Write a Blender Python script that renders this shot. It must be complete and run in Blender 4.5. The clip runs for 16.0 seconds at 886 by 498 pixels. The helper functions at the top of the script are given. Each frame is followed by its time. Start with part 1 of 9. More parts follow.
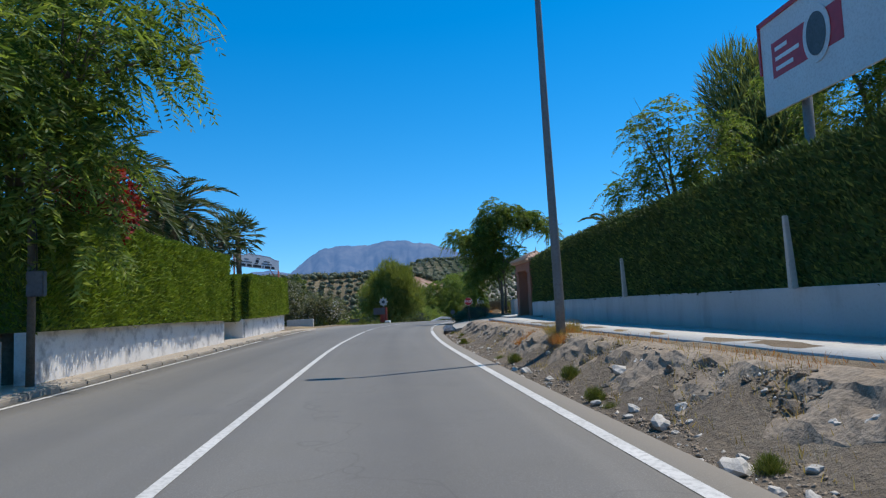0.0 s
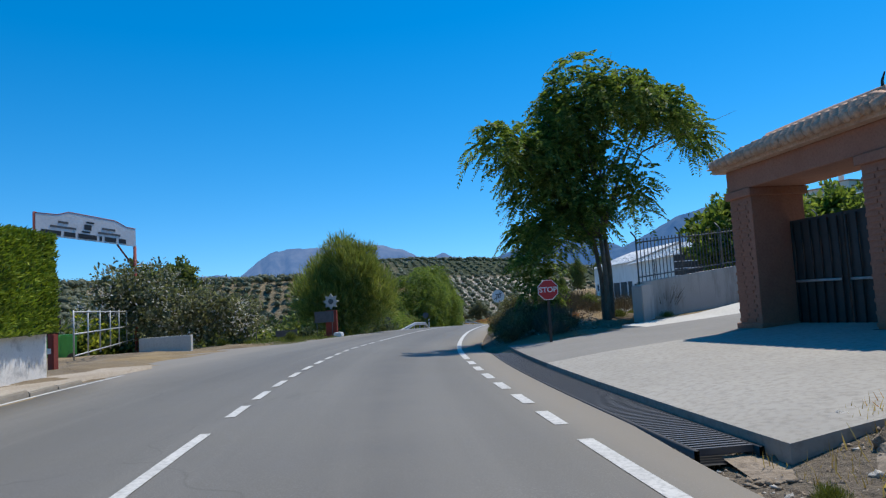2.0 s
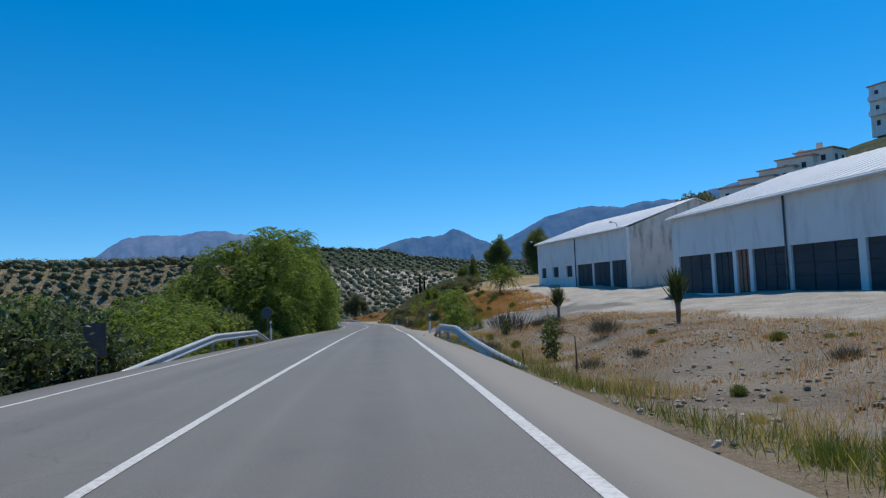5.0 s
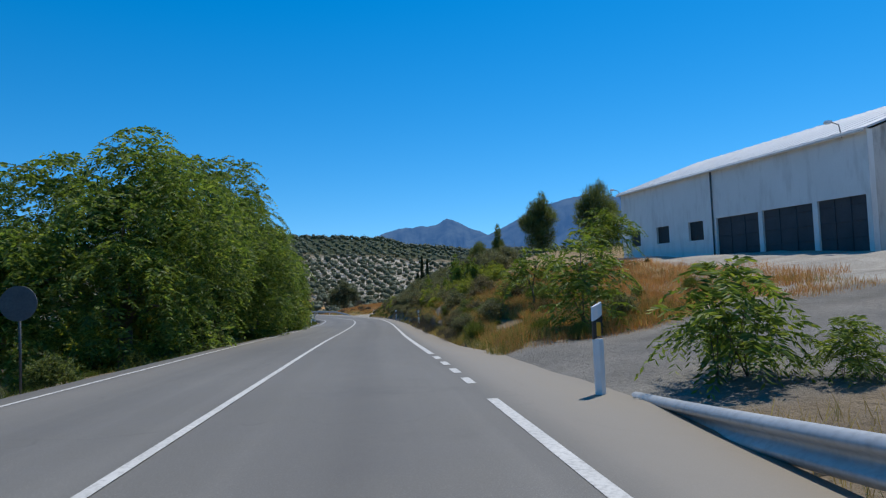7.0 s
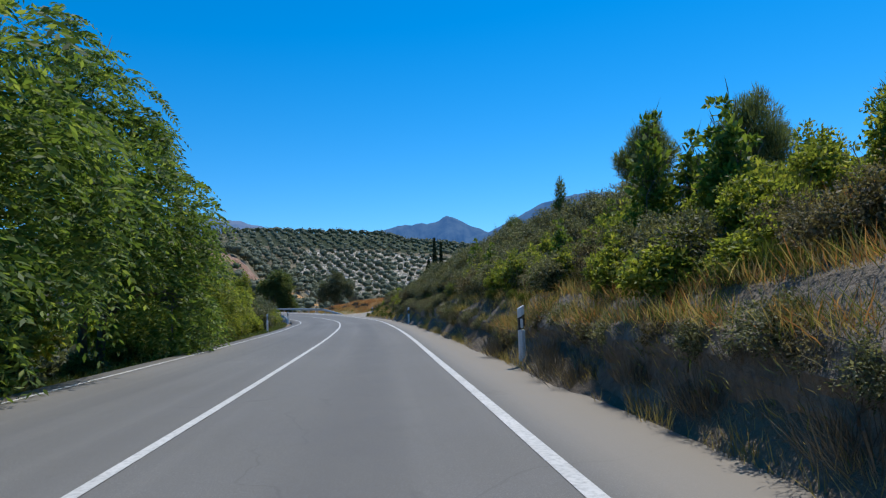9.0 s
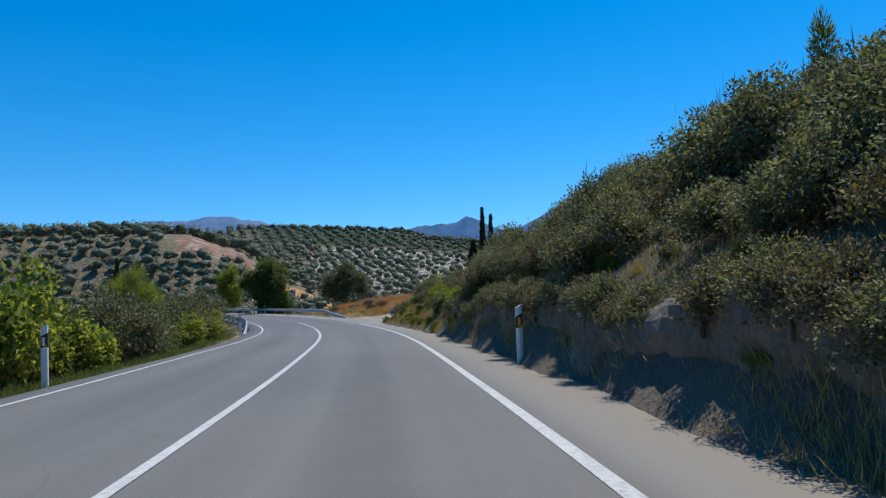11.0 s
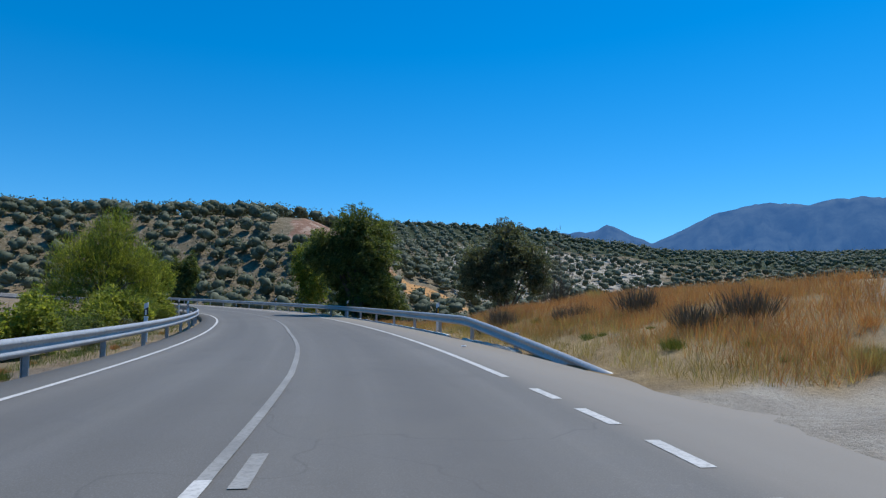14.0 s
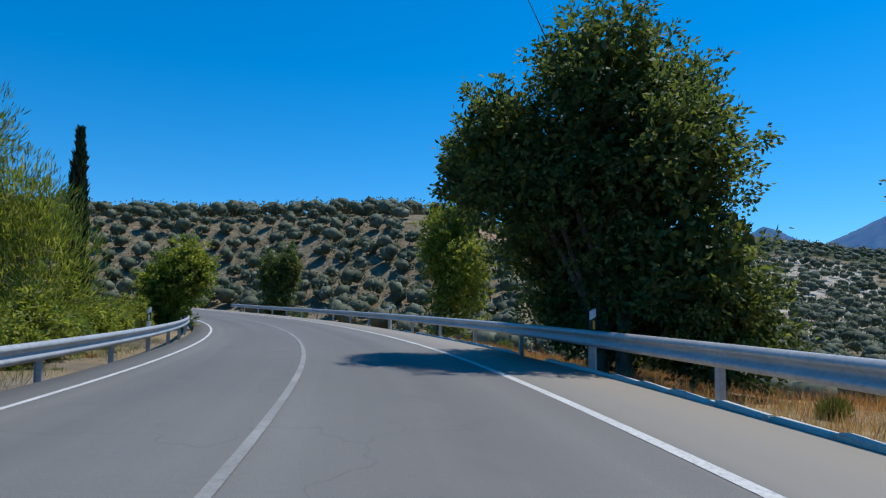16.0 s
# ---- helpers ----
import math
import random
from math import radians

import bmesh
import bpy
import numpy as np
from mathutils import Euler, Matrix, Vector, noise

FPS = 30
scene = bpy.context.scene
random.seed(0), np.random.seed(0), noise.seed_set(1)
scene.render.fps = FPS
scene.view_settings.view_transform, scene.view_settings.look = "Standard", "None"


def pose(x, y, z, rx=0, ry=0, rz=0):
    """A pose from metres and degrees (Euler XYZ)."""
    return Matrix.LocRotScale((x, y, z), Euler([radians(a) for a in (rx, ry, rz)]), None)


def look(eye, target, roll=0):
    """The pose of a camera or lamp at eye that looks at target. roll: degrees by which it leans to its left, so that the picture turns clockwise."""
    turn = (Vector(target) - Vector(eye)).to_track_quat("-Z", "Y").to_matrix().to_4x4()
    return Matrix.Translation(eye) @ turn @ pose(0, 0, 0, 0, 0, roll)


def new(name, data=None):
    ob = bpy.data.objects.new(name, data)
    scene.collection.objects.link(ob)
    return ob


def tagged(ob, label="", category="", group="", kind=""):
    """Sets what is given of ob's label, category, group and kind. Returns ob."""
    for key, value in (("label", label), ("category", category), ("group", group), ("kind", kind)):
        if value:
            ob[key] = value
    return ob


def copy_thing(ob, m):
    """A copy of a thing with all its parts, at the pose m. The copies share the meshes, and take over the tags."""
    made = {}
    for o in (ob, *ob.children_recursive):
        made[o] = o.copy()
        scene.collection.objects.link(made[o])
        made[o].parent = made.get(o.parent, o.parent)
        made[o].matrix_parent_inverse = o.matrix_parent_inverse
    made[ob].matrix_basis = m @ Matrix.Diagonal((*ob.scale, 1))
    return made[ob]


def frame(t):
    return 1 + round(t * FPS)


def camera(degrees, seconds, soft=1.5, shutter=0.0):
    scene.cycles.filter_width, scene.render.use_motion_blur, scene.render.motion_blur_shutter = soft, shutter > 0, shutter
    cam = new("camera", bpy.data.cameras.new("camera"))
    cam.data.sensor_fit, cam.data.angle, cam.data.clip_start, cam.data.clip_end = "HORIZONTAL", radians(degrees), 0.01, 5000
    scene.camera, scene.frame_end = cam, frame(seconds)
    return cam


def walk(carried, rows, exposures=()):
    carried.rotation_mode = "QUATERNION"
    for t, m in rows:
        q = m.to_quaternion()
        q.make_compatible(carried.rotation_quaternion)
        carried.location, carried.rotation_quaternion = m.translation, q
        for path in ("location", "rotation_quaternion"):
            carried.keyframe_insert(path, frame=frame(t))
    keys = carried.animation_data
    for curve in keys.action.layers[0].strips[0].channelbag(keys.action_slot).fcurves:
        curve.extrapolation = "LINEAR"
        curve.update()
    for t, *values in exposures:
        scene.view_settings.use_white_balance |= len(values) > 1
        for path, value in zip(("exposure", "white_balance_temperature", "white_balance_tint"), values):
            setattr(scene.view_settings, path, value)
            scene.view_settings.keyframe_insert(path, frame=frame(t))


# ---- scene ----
cam = camera(69.4, 16.0, soft=1.25, shutter=0.0)
PATH = [
    (0.0, pose(12.293, 7.451, 6.426, 94.43, 2.32, 15.82)),
    (0.5, pose(9.865, 13.547, 6.345, 94.44, 2.32, 15.33)),
    (1.0, pose(7.532, 19.631, 6.263, 94.49, 2.43, 14.70)),
    (1.5, pose(5.297, 25.776, 6.183, 94.49, 2.78, 13.71)),
    (2.0, pose(3.190, 31.967, 6.105, 94.43, 3.28, 11.71)),
    (2.5, pose(1.311, 38.173, 6.019, 94.35, 3.75, 9.21)),
    (3.0, pose(-0.249, 44.502, 5.908, 94.08, 3.68, 6.64)),
    (3.5, pose(-1.553, 51.157, 5.778, 93.90, 3.32, 4.21)),
    (4.0, pose(-2.660, 57.979, 5.629, 93.76, 2.94, 2.39)),
    (4.5, pose(-3.590, 64.960, 5.458, 93.62, 2.58, 1.11)),
    (5.0, pose(-4.410, 72.040, 5.263, 93.42, 2.32, 0.35)),
    (5.5, pose(-5.165, 79.129, 5.038, 93.14, 2.35, 0.11)),
    (6.0, pose(-5.886, 86.317, 4.782, 92.92, 2.48, -0.02)),
    (6.5, pose(-6.602, 93.512, 4.504, 92.76, 2.55, -0.15)),
    (7.0, pose(-7.342, 100.652, 4.206, 92.55, 2.49, -0.25)),
    (7.5, pose(-8.059, 107.712, 3.889, 92.40, 2.48, -0.20)),
    (8.0, pose(-8.787, 114.709, 3.559, 92.27, 2.49, -0.10)),
    (8.5, pose(-9.530, 121.680, 3.219, 92.25, 2.40, -0.13)),
    (9.0, pose(-10.213, 128.665, 2.877, 92.35, 2.27, -0.33)),
    (9.5, pose(-10.899, 135.728, 2.527, 92.39, 2.23, -0.34)),
    (10.0, pose(-11.660, 143.147, 2.175, 92.44, 2.25, 0.01)),
    (10.5, pose(-12.500, 150.774, 1.823, 92.48, 2.25, 0.58)),
    (11.0, pose(-13.447, 158.530, 1.468, 92.51, 2.14, 1.41)),
    (11.5, pose(-14.536, 166.333, 1.112, 92.55, 1.79, 2.59)),
    (12.0, pose(-15.835, 174.183, 0.760, 92.59, 1.15, 4.12)),
    (12.5, pose(-17.368, 182.013, 0.417, 92.69, 0.45, 5.91)),
    (13.0, pose(-19.094, 189.644, 0.092, 92.90, -0.09, 8.12)),
    (13.5, pose(-21.270, 197.230, -0.208, 93.11, -0.34, 10.69)),
    (14.0, pose(-23.721, 204.941, -0.479, 93.31, -0.59, 13.30)),
    (14.5, pose(-26.682, 212.597, -0.713, 93.57, -0.73, 16.12)),
    (15.0, pose(-30.032, 220.102, -0.914, 93.73, -0.54, 19.11)),
    (15.5, pose(-33.617, 227.244, -1.097, 93.87, -0.28, 22.58)),
    (16.0, pose(-37.578, 233.865, -1.254, 94.02, -0.26, 25.44)),
]
walk(cam, PATH, [(0.0, 0.16, 6500, 10), (3.2, 0.15, 6450, 10), (5.3, -0.09, 6450, 10), (8.0, 0.0, 6450, 10), (9.0, 0.07, 6200, 10), (12.0, 0.05, 6250, 10), (14.0, -0.02, 6150, 10), (16.0, 0.06, 6150, 10)])

# ---- world, sun, exposure ----
SUN_AZ = 37.0      # degrees to the right of +y
SUN_EL = 65.0
world = bpy.data.worlds.new("sky")
scene.world = world
world.use_nodes = True
wt = world.node_tree
bg = wt.nodes["Background"]
sky = wt.nodes.new("ShaderNodeTexSky")
sky.sky_type = 'NISHITA'
sky.sun_disc = False
sky.sun_elevation = radians(SUN_EL)
sky.sun_rotation = radians(SUN_AZ)
sky.altitude = 700.0
sky.air_density = 1.0
sky.dust_density = 0.1
sky.ozone_density = 3.0
sat = wt.nodes.new("ShaderNodeHueSaturation")
sat.inputs["Saturation"].default_value = 1.44
sat.inputs["Hue"].default_value = 0.495
tc = wt.nodes.new("ShaderNodeTexCoord")
lift = wt.nodes.new("ShaderNodeVectorMath")
lift.operation = 'ADD'
lift.inputs[1].default_value = (0.0, 0.0, 0.09)      # the clear, dry air near the horizon
wt.links.new(tc.outputs["Generated"], lift.inputs[0])
wt.links.new(lift.outputs[0], sky.inputs["Vector"])
wt.links.new(sky.outputs[0], sat.inputs["Color"])
wt.links.new(sat.outputs[0], bg.inputs[0])
bg.inputs[1].default_value = 0.154

sun = new("sun", bpy.data.lights.new("sun", 'SUN'))
sun.data.energy = 3.9
sun.data.angle = radians(0.5)
sun.data.color = (1.0, 0.95, 0.86)
_a, _e = radians(SUN_AZ), radians(SUN_EL)
sun_dir = Vector((math.sin(_a) * math.cos(_e), math.cos(_a) * math.cos(_e), math.sin(_e)))
sun.matrix_world = look(sun_dir * 60, (0, 0, 0))

# ---- materials ----
def nodes_of(name):
    m = bpy.data.materials.new(name)
    m.use_nodes = True
    return m, m.node_tree, m.node_tree.nodes["Principled BSDF"]


def ramp(nt, fac, stops):
    r = nt.nodes.new("ShaderNodeValToRGB")
    el = r.color_ramp.elements
    while len(el) < len(stops):
        el.new(0.5)
    for e, (p, c) in zip(el, stops):
        e.position, e.color = p, (*c, 1)
    nt.links.new(fac, r.inputs[0])
    return r.outputs[0]


def noise_of(nt, scale, detail=4, rough=0.55, coord="Object", stretch=None):
    tc = nt.nodes.new("ShaderNodeTexCoord")
    out = tc.outputs[coord]
    if stretch:
        mp = nt.nodes.new("ShaderNodeMapping")
        mp.inputs["Scale"].default_value = stretch
        nt.links.new(out, mp.inputs[0])
        out = mp.outputs[0]
    n = nt.nodes.new("ShaderNodeTexNoise")
    n.inputs["Scale"].default_value, n.inputs["Detail"].default_value, n.inputs["Roughness"].default_value = scale, detail, rough
    nt.links.new(out, n.inputs["Vector"])
    return n.outputs["Fac"]


def mix(nt, fac, a, b, kind='MIX'):
    m = nt.nodes.new("ShaderNodeMix")
    m.data_type, m.blend_type = 'RGBA', kind
    if isinstance(fac, (int, float)):
        m.inputs[0].default_value = fac
    else:
        nt.links.new(fac, m.inputs[0])
    for k, v in ((6, a), (7, b)):
        if isinstance(v, tuple):
            m.inputs[k].default_value = (*v, 1)
        else:
            nt.links.new(v, m.inputs[k])
    return m.outputs[2]


def bump(nt, bsdf, height, strength=0.3, dist=0.02):
    b = nt.nodes.new("ShaderNodeBump")
    b.inputs["Strength"].default_value, b.inputs["Distance"].default_value = strength, dist
    nt.links.new(height, b.inputs["Height"])
    nt.links.new(b.outputs[0], bsdf.inputs["Normal"])


def surface(name, c1, c2, scale=3.0, fine=40.0, rough=0.8, metal=0.0, relief=0.3, dist=0.01, c3=None, stretch=None):
    """A matt surface: two tones in large patches, a third in fine grain, and relief."""
    m, nt, b = nodes_of(name)
    big = noise_of(nt, scale, 5, 0.6, stretch=stretch)
    small = noise_of(nt, fine, 4, 0.6, stretch=stretch)
    col = ramp(nt, big, [(0.3, c1), (0.7, c2)])
    dark = tuple(x * 0.72 for x in c1) if c3 is None else c3
    fac = ramp(nt, small, [(0.45, (0, 0, 0)), (0.75, (0.7, 0.7, 0.7))])
    col = mix(nt, fac, col, dark)
    nt.links.new(col, b.inputs["Base Color"])
    b.inputs["Roughness"].default_value, b.inputs["Metallic"].default_value = rough, metal
    b.inputs["Specular IOR Level"].default_value = 0.3
    bump(nt, b, small, relief, dist)
    return m


def leafy(name, dark, light, tip=None, through_light=0.35, rough=0.55):
    """Leaves: every leaf its own tone, some light passing through."""
    m, nt, b = nodes_of(name)
    geo = nt.nodes.new("ShaderNodeNewGeometry")
    stops = [(0.0, dark), (0.75, light)] + ([(1.0, tip)] if tip else [])
    col = ramp(nt, geo.outputs["Random Per Island"], stops)
    patch = noise_of(nt, 0.9, 3)
    col = mix(nt, ramp(nt, patch, [(0.35, (0, 0, 0)), (0.7, (0.5, 0.5, 0.5))]), col, tuple(0.55 * x for x in dark))
    nt.links.new(col, b.inputs["Base Color"])
    b.inputs["Roughness"].default_value = rough
    b.inputs["Specular IOR Level"].default_value = 0.35
    t = nt.nodes.new("ShaderNodeBsdfTranslucent")
    nt.links.new(mix(nt, 1.0, col, (1.0, 1.0, 0.5), 'MULTIPLY'), t.inputs[0])
    ms = nt.nodes.new("ShaderNodeMixShader")
    ms.inputs[0].default_value = through_light
    nt.links.new(b.outputs[0], ms.inputs[1])
    nt.links.new(t.outputs[0], ms.inputs[2])
    nt.links.new(ms.outputs[0], nt.nodes["Material Output"].inputs[0])
    return m


def plain(name, c, rough=0.5, metal=0.0, vary=0.15, scale=6.0):
    m, nt, b = nodes_of(name)
    n = noise_of(nt, scale, 4)
    col = ramp(nt, n, [(0.25, tuple(x * (1 - vary) for x in c)), (0.75, tuple(min(1, x * (1 + vary)) for x in c))])
    nt.links.new(col, b.inputs["Base Color"])
    b.inputs["Roughness"].default_value, b.inputs["Metallic"].default_value = rough, metal
    return m


def asphalt():
    m, nt, b = nodes_of("asphalt")
    big = noise_of(nt, 0.12, 4)
    mid = noise_of(nt, 1.1, 5, 0.6)
    fine = noise_of(nt, 90, 3, 0.7)
    col = ramp(nt, big, [(0.3, (0.120, 0.113, 0.100)), (0.7, (0.160, 0.151, 0.133))])
    col = mix(nt, ramp(nt, mid, [(0.4, (0, 0, 0)), (0.72, (0.45, 0.45, 0.45))]), col, (0.14, 0.135, 0.13))
    col = mix(nt, ramp(nt, fine, [(0.5, (0, 0, 0)), (0.7, (0.5, 0.5, 0.5))]), col, (0.30, 0.29, 0.27))
    # long streaks of rubber and oil, patched spots, thin cracks
    at0 = nt.nodes.new("ShaderNodeAttribute")
    at0.attribute_name = "lane"
    mp = nt.nodes.new("ShaderNodeMapping")
    mp.inputs["Scale"].default_value = (0.035, 1.6, 1.0)
    nt.links.new(at0.outputs["Vector"], mp.inputs[0])
    st = nt.nodes.new("ShaderNodeTexNoise")
    st.inputs["Scale"].default_value, st.inputs["Detail"].default_value = 1.0, 5
    nt.links.new(mp.outputs[0], st.inputs["Vector"])
    col = mix(nt, ramp(nt, st.outputs["Fac"], [(0.42, (0, 0, 0)), (0.66, (0.26, 0.26, 0.26))]), col, (0.098, 0.092, 0.083))
    col = mix(nt, ramp(nt, st.outputs["Fac"], [(0.32, (0.22, 0.22, 0.22)), (0.46, (0, 0, 0))]), col, (0.215, 0.203, 0.18))
    spots = noise_of(nt, 0.45, 6, 0.7)
    col = mix(nt, ramp(nt, spots, [(0.60, (0, 0, 0)), (0.70, (0.4, 0.4, 0.4))]), col, (0.10, 0.095, 0.087))
    vo = nt.nodes.new("ShaderNodeTexVoronoi")
    vo.feature = 'DISTANCE_TO_EDGE'
    vo.inputs["Scale"].default_value = 0.16
    wob = nt.nodes.new("ShaderNodeTexNoise")
    wob.inputs["Scale"].default_value = 0.8
    tcv = nt.nodes.new("ShaderNodeTexCoord")
    vm = nt.nodes.new("ShaderNodeVectorMath")
    vm.operation = 'MULTIPLY_ADD'
    vm.inputs[1].default_value = (2.2, 2.2, 2.2)
    nt.links.new(tcv.outputs["Object"], wob.inputs["Vector"])
    nt.links.new(wob.outputs["Color"], vm.inputs[0])
    nt.links.new(tcv.outputs["Object"], vm.inputs[2])
    nt.links.new(vm.outputs[0], vo.inputs["Vector"])
    col = mix(nt, ramp(nt, vo.outputs["Distance"], [(0.0, (0.35, 0.35, 0.35)), (0.0025, (0, 0, 0))]), col, (0.07, 0.066, 0.06))
    # worn wheel tracks and the pale dusty shoulder follow the road's own width
    at = nt.nodes.new("ShaderNodeAttribute")
    at.attribute_name = "across"
    wear = ramp(nt, at.outputs["Fac"], [(0.0, (0.55, 0.55, 0.55)), (0.09, (0.2, 0.2, 0.2)), (0.28, (0.0, 0, 0)), (0.60, (0.05, 0.05, 0.05)), (0.86, (0.10, 0.10, 0.10)), (0.91, (0.55, 0.55, 0.55)), (1.0, (0.75, 0.75, 0.75))])
    col = mix(nt, wear, col, (0.30, 0.262, 0.212))
    oil = ramp(nt, at.outputs["Fac"], [(0.20, (0, 0, 0)), (0.28, (0.25, 0.25, 0.25)), (0.36, (0, 0, 0)), (0.60, (0, 0, 0)), (0.69, (0.45, 0.45, 0.45)), (0.78, (0, 0, 0))])
    col = mix(nt, mix(nt, 1.0, oil, ramp(nt, mid, [(0.3, (0.4, 0.4, 0.4)), (0.7, (1, 1, 1))]), 'MULTIPLY'), col, (0.088, 0.083, 0.077))
    nt.links.new(col, b.inputs["Base Color"])
    b.inputs["Roughness"].default_value = 0.82
    b.inputs["Specular IOR Level"].default_value = 0.35
    bump(nt, b, fine, 0.35, 0.004)
    return m


def soil():
    """Ground: dry earth, straw, pale gravel and rock, laid out by three painted weights."""
    m, nt, b = nodes_of("soil")
    at = nt.nodes.new("ShaderNodeAttribute")
    at.attribute_name = "zone"
    sep = nt.nodes.new("ShaderNodeSeparateColor")
    nt.links.new(at.outputs["Color"], sep.inputs[0])
    big = noise_of(nt, 0.05, 6, 0.6)
    mid = noise_of(nt, 0.7, 6, 0.65)
    fine = noise_of(nt, 9.0, 5, 0.7)
    earth = ramp(nt, mid, [(0.3, (0.14, 0.108, 0.08)), (0.55, (0.215, 0.175, 0.132)), (0.75, (0.32, 0.275, 0.215))])
    straw = ramp(nt, mid, [(0.3, (0.24, 0.165, 0.078)), (0.6, (0.40, 0.285, 0.14)), (0.8, (0.22, 0.19, 0.08))])
    gravel = ramp(nt, mid, [(0.3, (0.31, 0.285, 0.245)), (0.55, (0.44, 0.405, 0.35)), (0.75, (0.52, 0.485, 0.425))])
    rock = ramp(nt, fine, [(0.3, (0.075, 0.063, 0.052)), (0.55, (0.14, 0.118, 0.097)), (0.75, (0.25, 0.222, 0.187))])
    grove = ramp(nt, mid, [(0.30, (0.115, 0.098, 0.06)), (0.52, (0.19, 0.155, 0.10)), (0.74, (0.36, 0.305, 0.215))])
    col = mix(nt, sep.outputs[0], earth, straw)
    col = mix(nt, sep.outputs[1], col, gravel)
    col = mix(nt, sep.outputs[2], col, rock)
    tar = ramp(nt, mid, [(0.3, (0.15, 0.145, 0.135)), (0.7, (0.25, 0.24, 0.22))])
    col = mix(nt, at.outputs["Alpha"], col, tar)
    at2 = nt.nodes.new("ShaderNodeAttribute")
    at2.attribute_name = "grove"
    col = mix(nt, at2.outputs["Fac"], col, grove)
    # quarry face, stubble field and far scrub, each with a ragged border
    at3 = nt.nodes.new("ShaderNodeAttribute")
    at3.attribute_name = "land"
    sp3 = nt.nodes.new("ShaderNodeSeparateColor")
    nt.links.new(at3.outputs["Color"], sp3.inputs[0])
    ragged = noise_of(nt, 0.09, 6, 0.7)
    speck = noise_of(nt, 0.22, 5, 0.75)
    quarry = ramp(nt, speck, [(0.3, (0.16, 0.085, 0.055)), (0.5, (0.26, 0.15, 0.10)), (0.72, (0.50, 0.40, 0.31))])
    field = ramp(nt, mid, [(0.3, (0.44, 0.23, 0.085)), (0.7, (0.54, 0.31, 0.13))])
    scrub = ramp(nt, speck, [(0.38, (0.028, 0.042, 0.018)), (0.55, (0.055, 0.068, 0.032)), (0.68, (0.17, 0.145, 0.095))])
    pale = ramp(nt, speck, [(0.38, (0.20, 0.17, 0.12)), (0.6, (0.50, 0.46, 0.39))])
    for out, tone in ((sp3.outputs[0], quarry), (sp3.outputs[1], field), (sp3.outputs[2], scrub), (at3.outputs["Alpha"], pale)):
        add = nt.nodes.new("ShaderNodeMath")
        add.operation = 'ADD'
        nt.links.new(out, add.inputs[0])
        nt.links.new(ragged, add.inputs[1])
        col = mix(nt, ramp(nt, add.outputs[0], [(0.85, (0, 0, 0)), (1.0, (1, 1, 1))]), col, tone)
    pebble = noise_of(nt, 34.0, 3, 0.7)
    col = mix(nt, ramp(nt, pebble, [(0.62, (0, 0, 0)), (0.70, (0.55, 0.55, 0.55))]), col, (0.46, 0.42, 0.36))
    col = mix(nt, ramp(nt, pebble, [(0.30, (0.6, 0.6, 0.6)), (0.42, (0, 0, 0))]), col, (0.06, 0.05, 0.035))
    col = mix(nt, ramp(nt, fine, [(0.5, (0, 0, 0)), (0.8, (0.45, 0.45, 0.45))]), col, (0.12, 0.10, 0.07))
    nt.links.new(col, b.inputs["Base Color"])
    b.inputs["Roughness"].default_value = 0.95
    b.inputs["Specular IOR Level"].default_value = 0.1
    bump(nt, b, fine, 0.9, 0.10)
    return m


def stained_render(name, c1, c2, stain, amount=0.5, sc=(1.0, 1.0, 0.25)):
    """Lime-washed or cement wall with runs of dirt from above."""
    m, nt, b = nodes_of(name)
    runs = noise_of(nt, 1.6, 6, 0.65, stretch=sc)
    big = noise_of(nt, 0.5, 4)
    fine = noise_of(nt, 25, 4)
    col = ramp(nt, big, [(0.3, c1), (0.7, c2)])
    col = mix(nt, ramp(nt, runs, [(0.5, (0, 0, 0)), (0.72, (amount, amount, amount))]), col, stain)
    col = mix(nt, ramp(nt, fine, [(0.5, (0, 0, 0)), (0.8, (0.25, 0.25, 0.25))]), col, stain)
    nt.links.new(col, b.inputs["Base Color"])
    b.inputs["Roughness"].default_value = 0.9
    b.inputs["Specular IOR Level"].default_value = 0.15
    bump(nt, b, fine, 0.3, 0.01)
    return m


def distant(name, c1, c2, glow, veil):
    """Far mountains: rock and scrub, with the summer haze put in as a blue glow."""
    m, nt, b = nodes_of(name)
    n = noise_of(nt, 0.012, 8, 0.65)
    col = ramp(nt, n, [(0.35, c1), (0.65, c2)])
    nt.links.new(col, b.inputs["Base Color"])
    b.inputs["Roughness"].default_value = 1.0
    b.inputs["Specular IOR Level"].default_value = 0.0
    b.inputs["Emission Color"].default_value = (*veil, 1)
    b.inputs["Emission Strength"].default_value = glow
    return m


M_ASPHALT = asphalt()
M_SOIL = soil()
M_SLAB = surface("yard_concrete", (0.32, 0.295, 0.255), (0.40, 0.37, 0.32), 0.5, 14, 0.9, c3=(0.22, 0.20, 0.17))
M_APRON = surface("worn_concrete", (0.20, 0.188, 0.168), (0.27, 0.252, 0.225), 0.35, 14, 0.9, c3=(0.20, 0.18, 0.155))
M_GRATE = plain("grate_iron", (0.10, 0.10, 0.105), 0.55, 0.4)
M_LINE = surface("road_paint", (0.50, 0.485, 0.45), (0.63, 0.61, 0.57), 1.5, 22, 0.7, relief=0.2, dist=0.003, c3=(0.24, 0.23, 0.21))
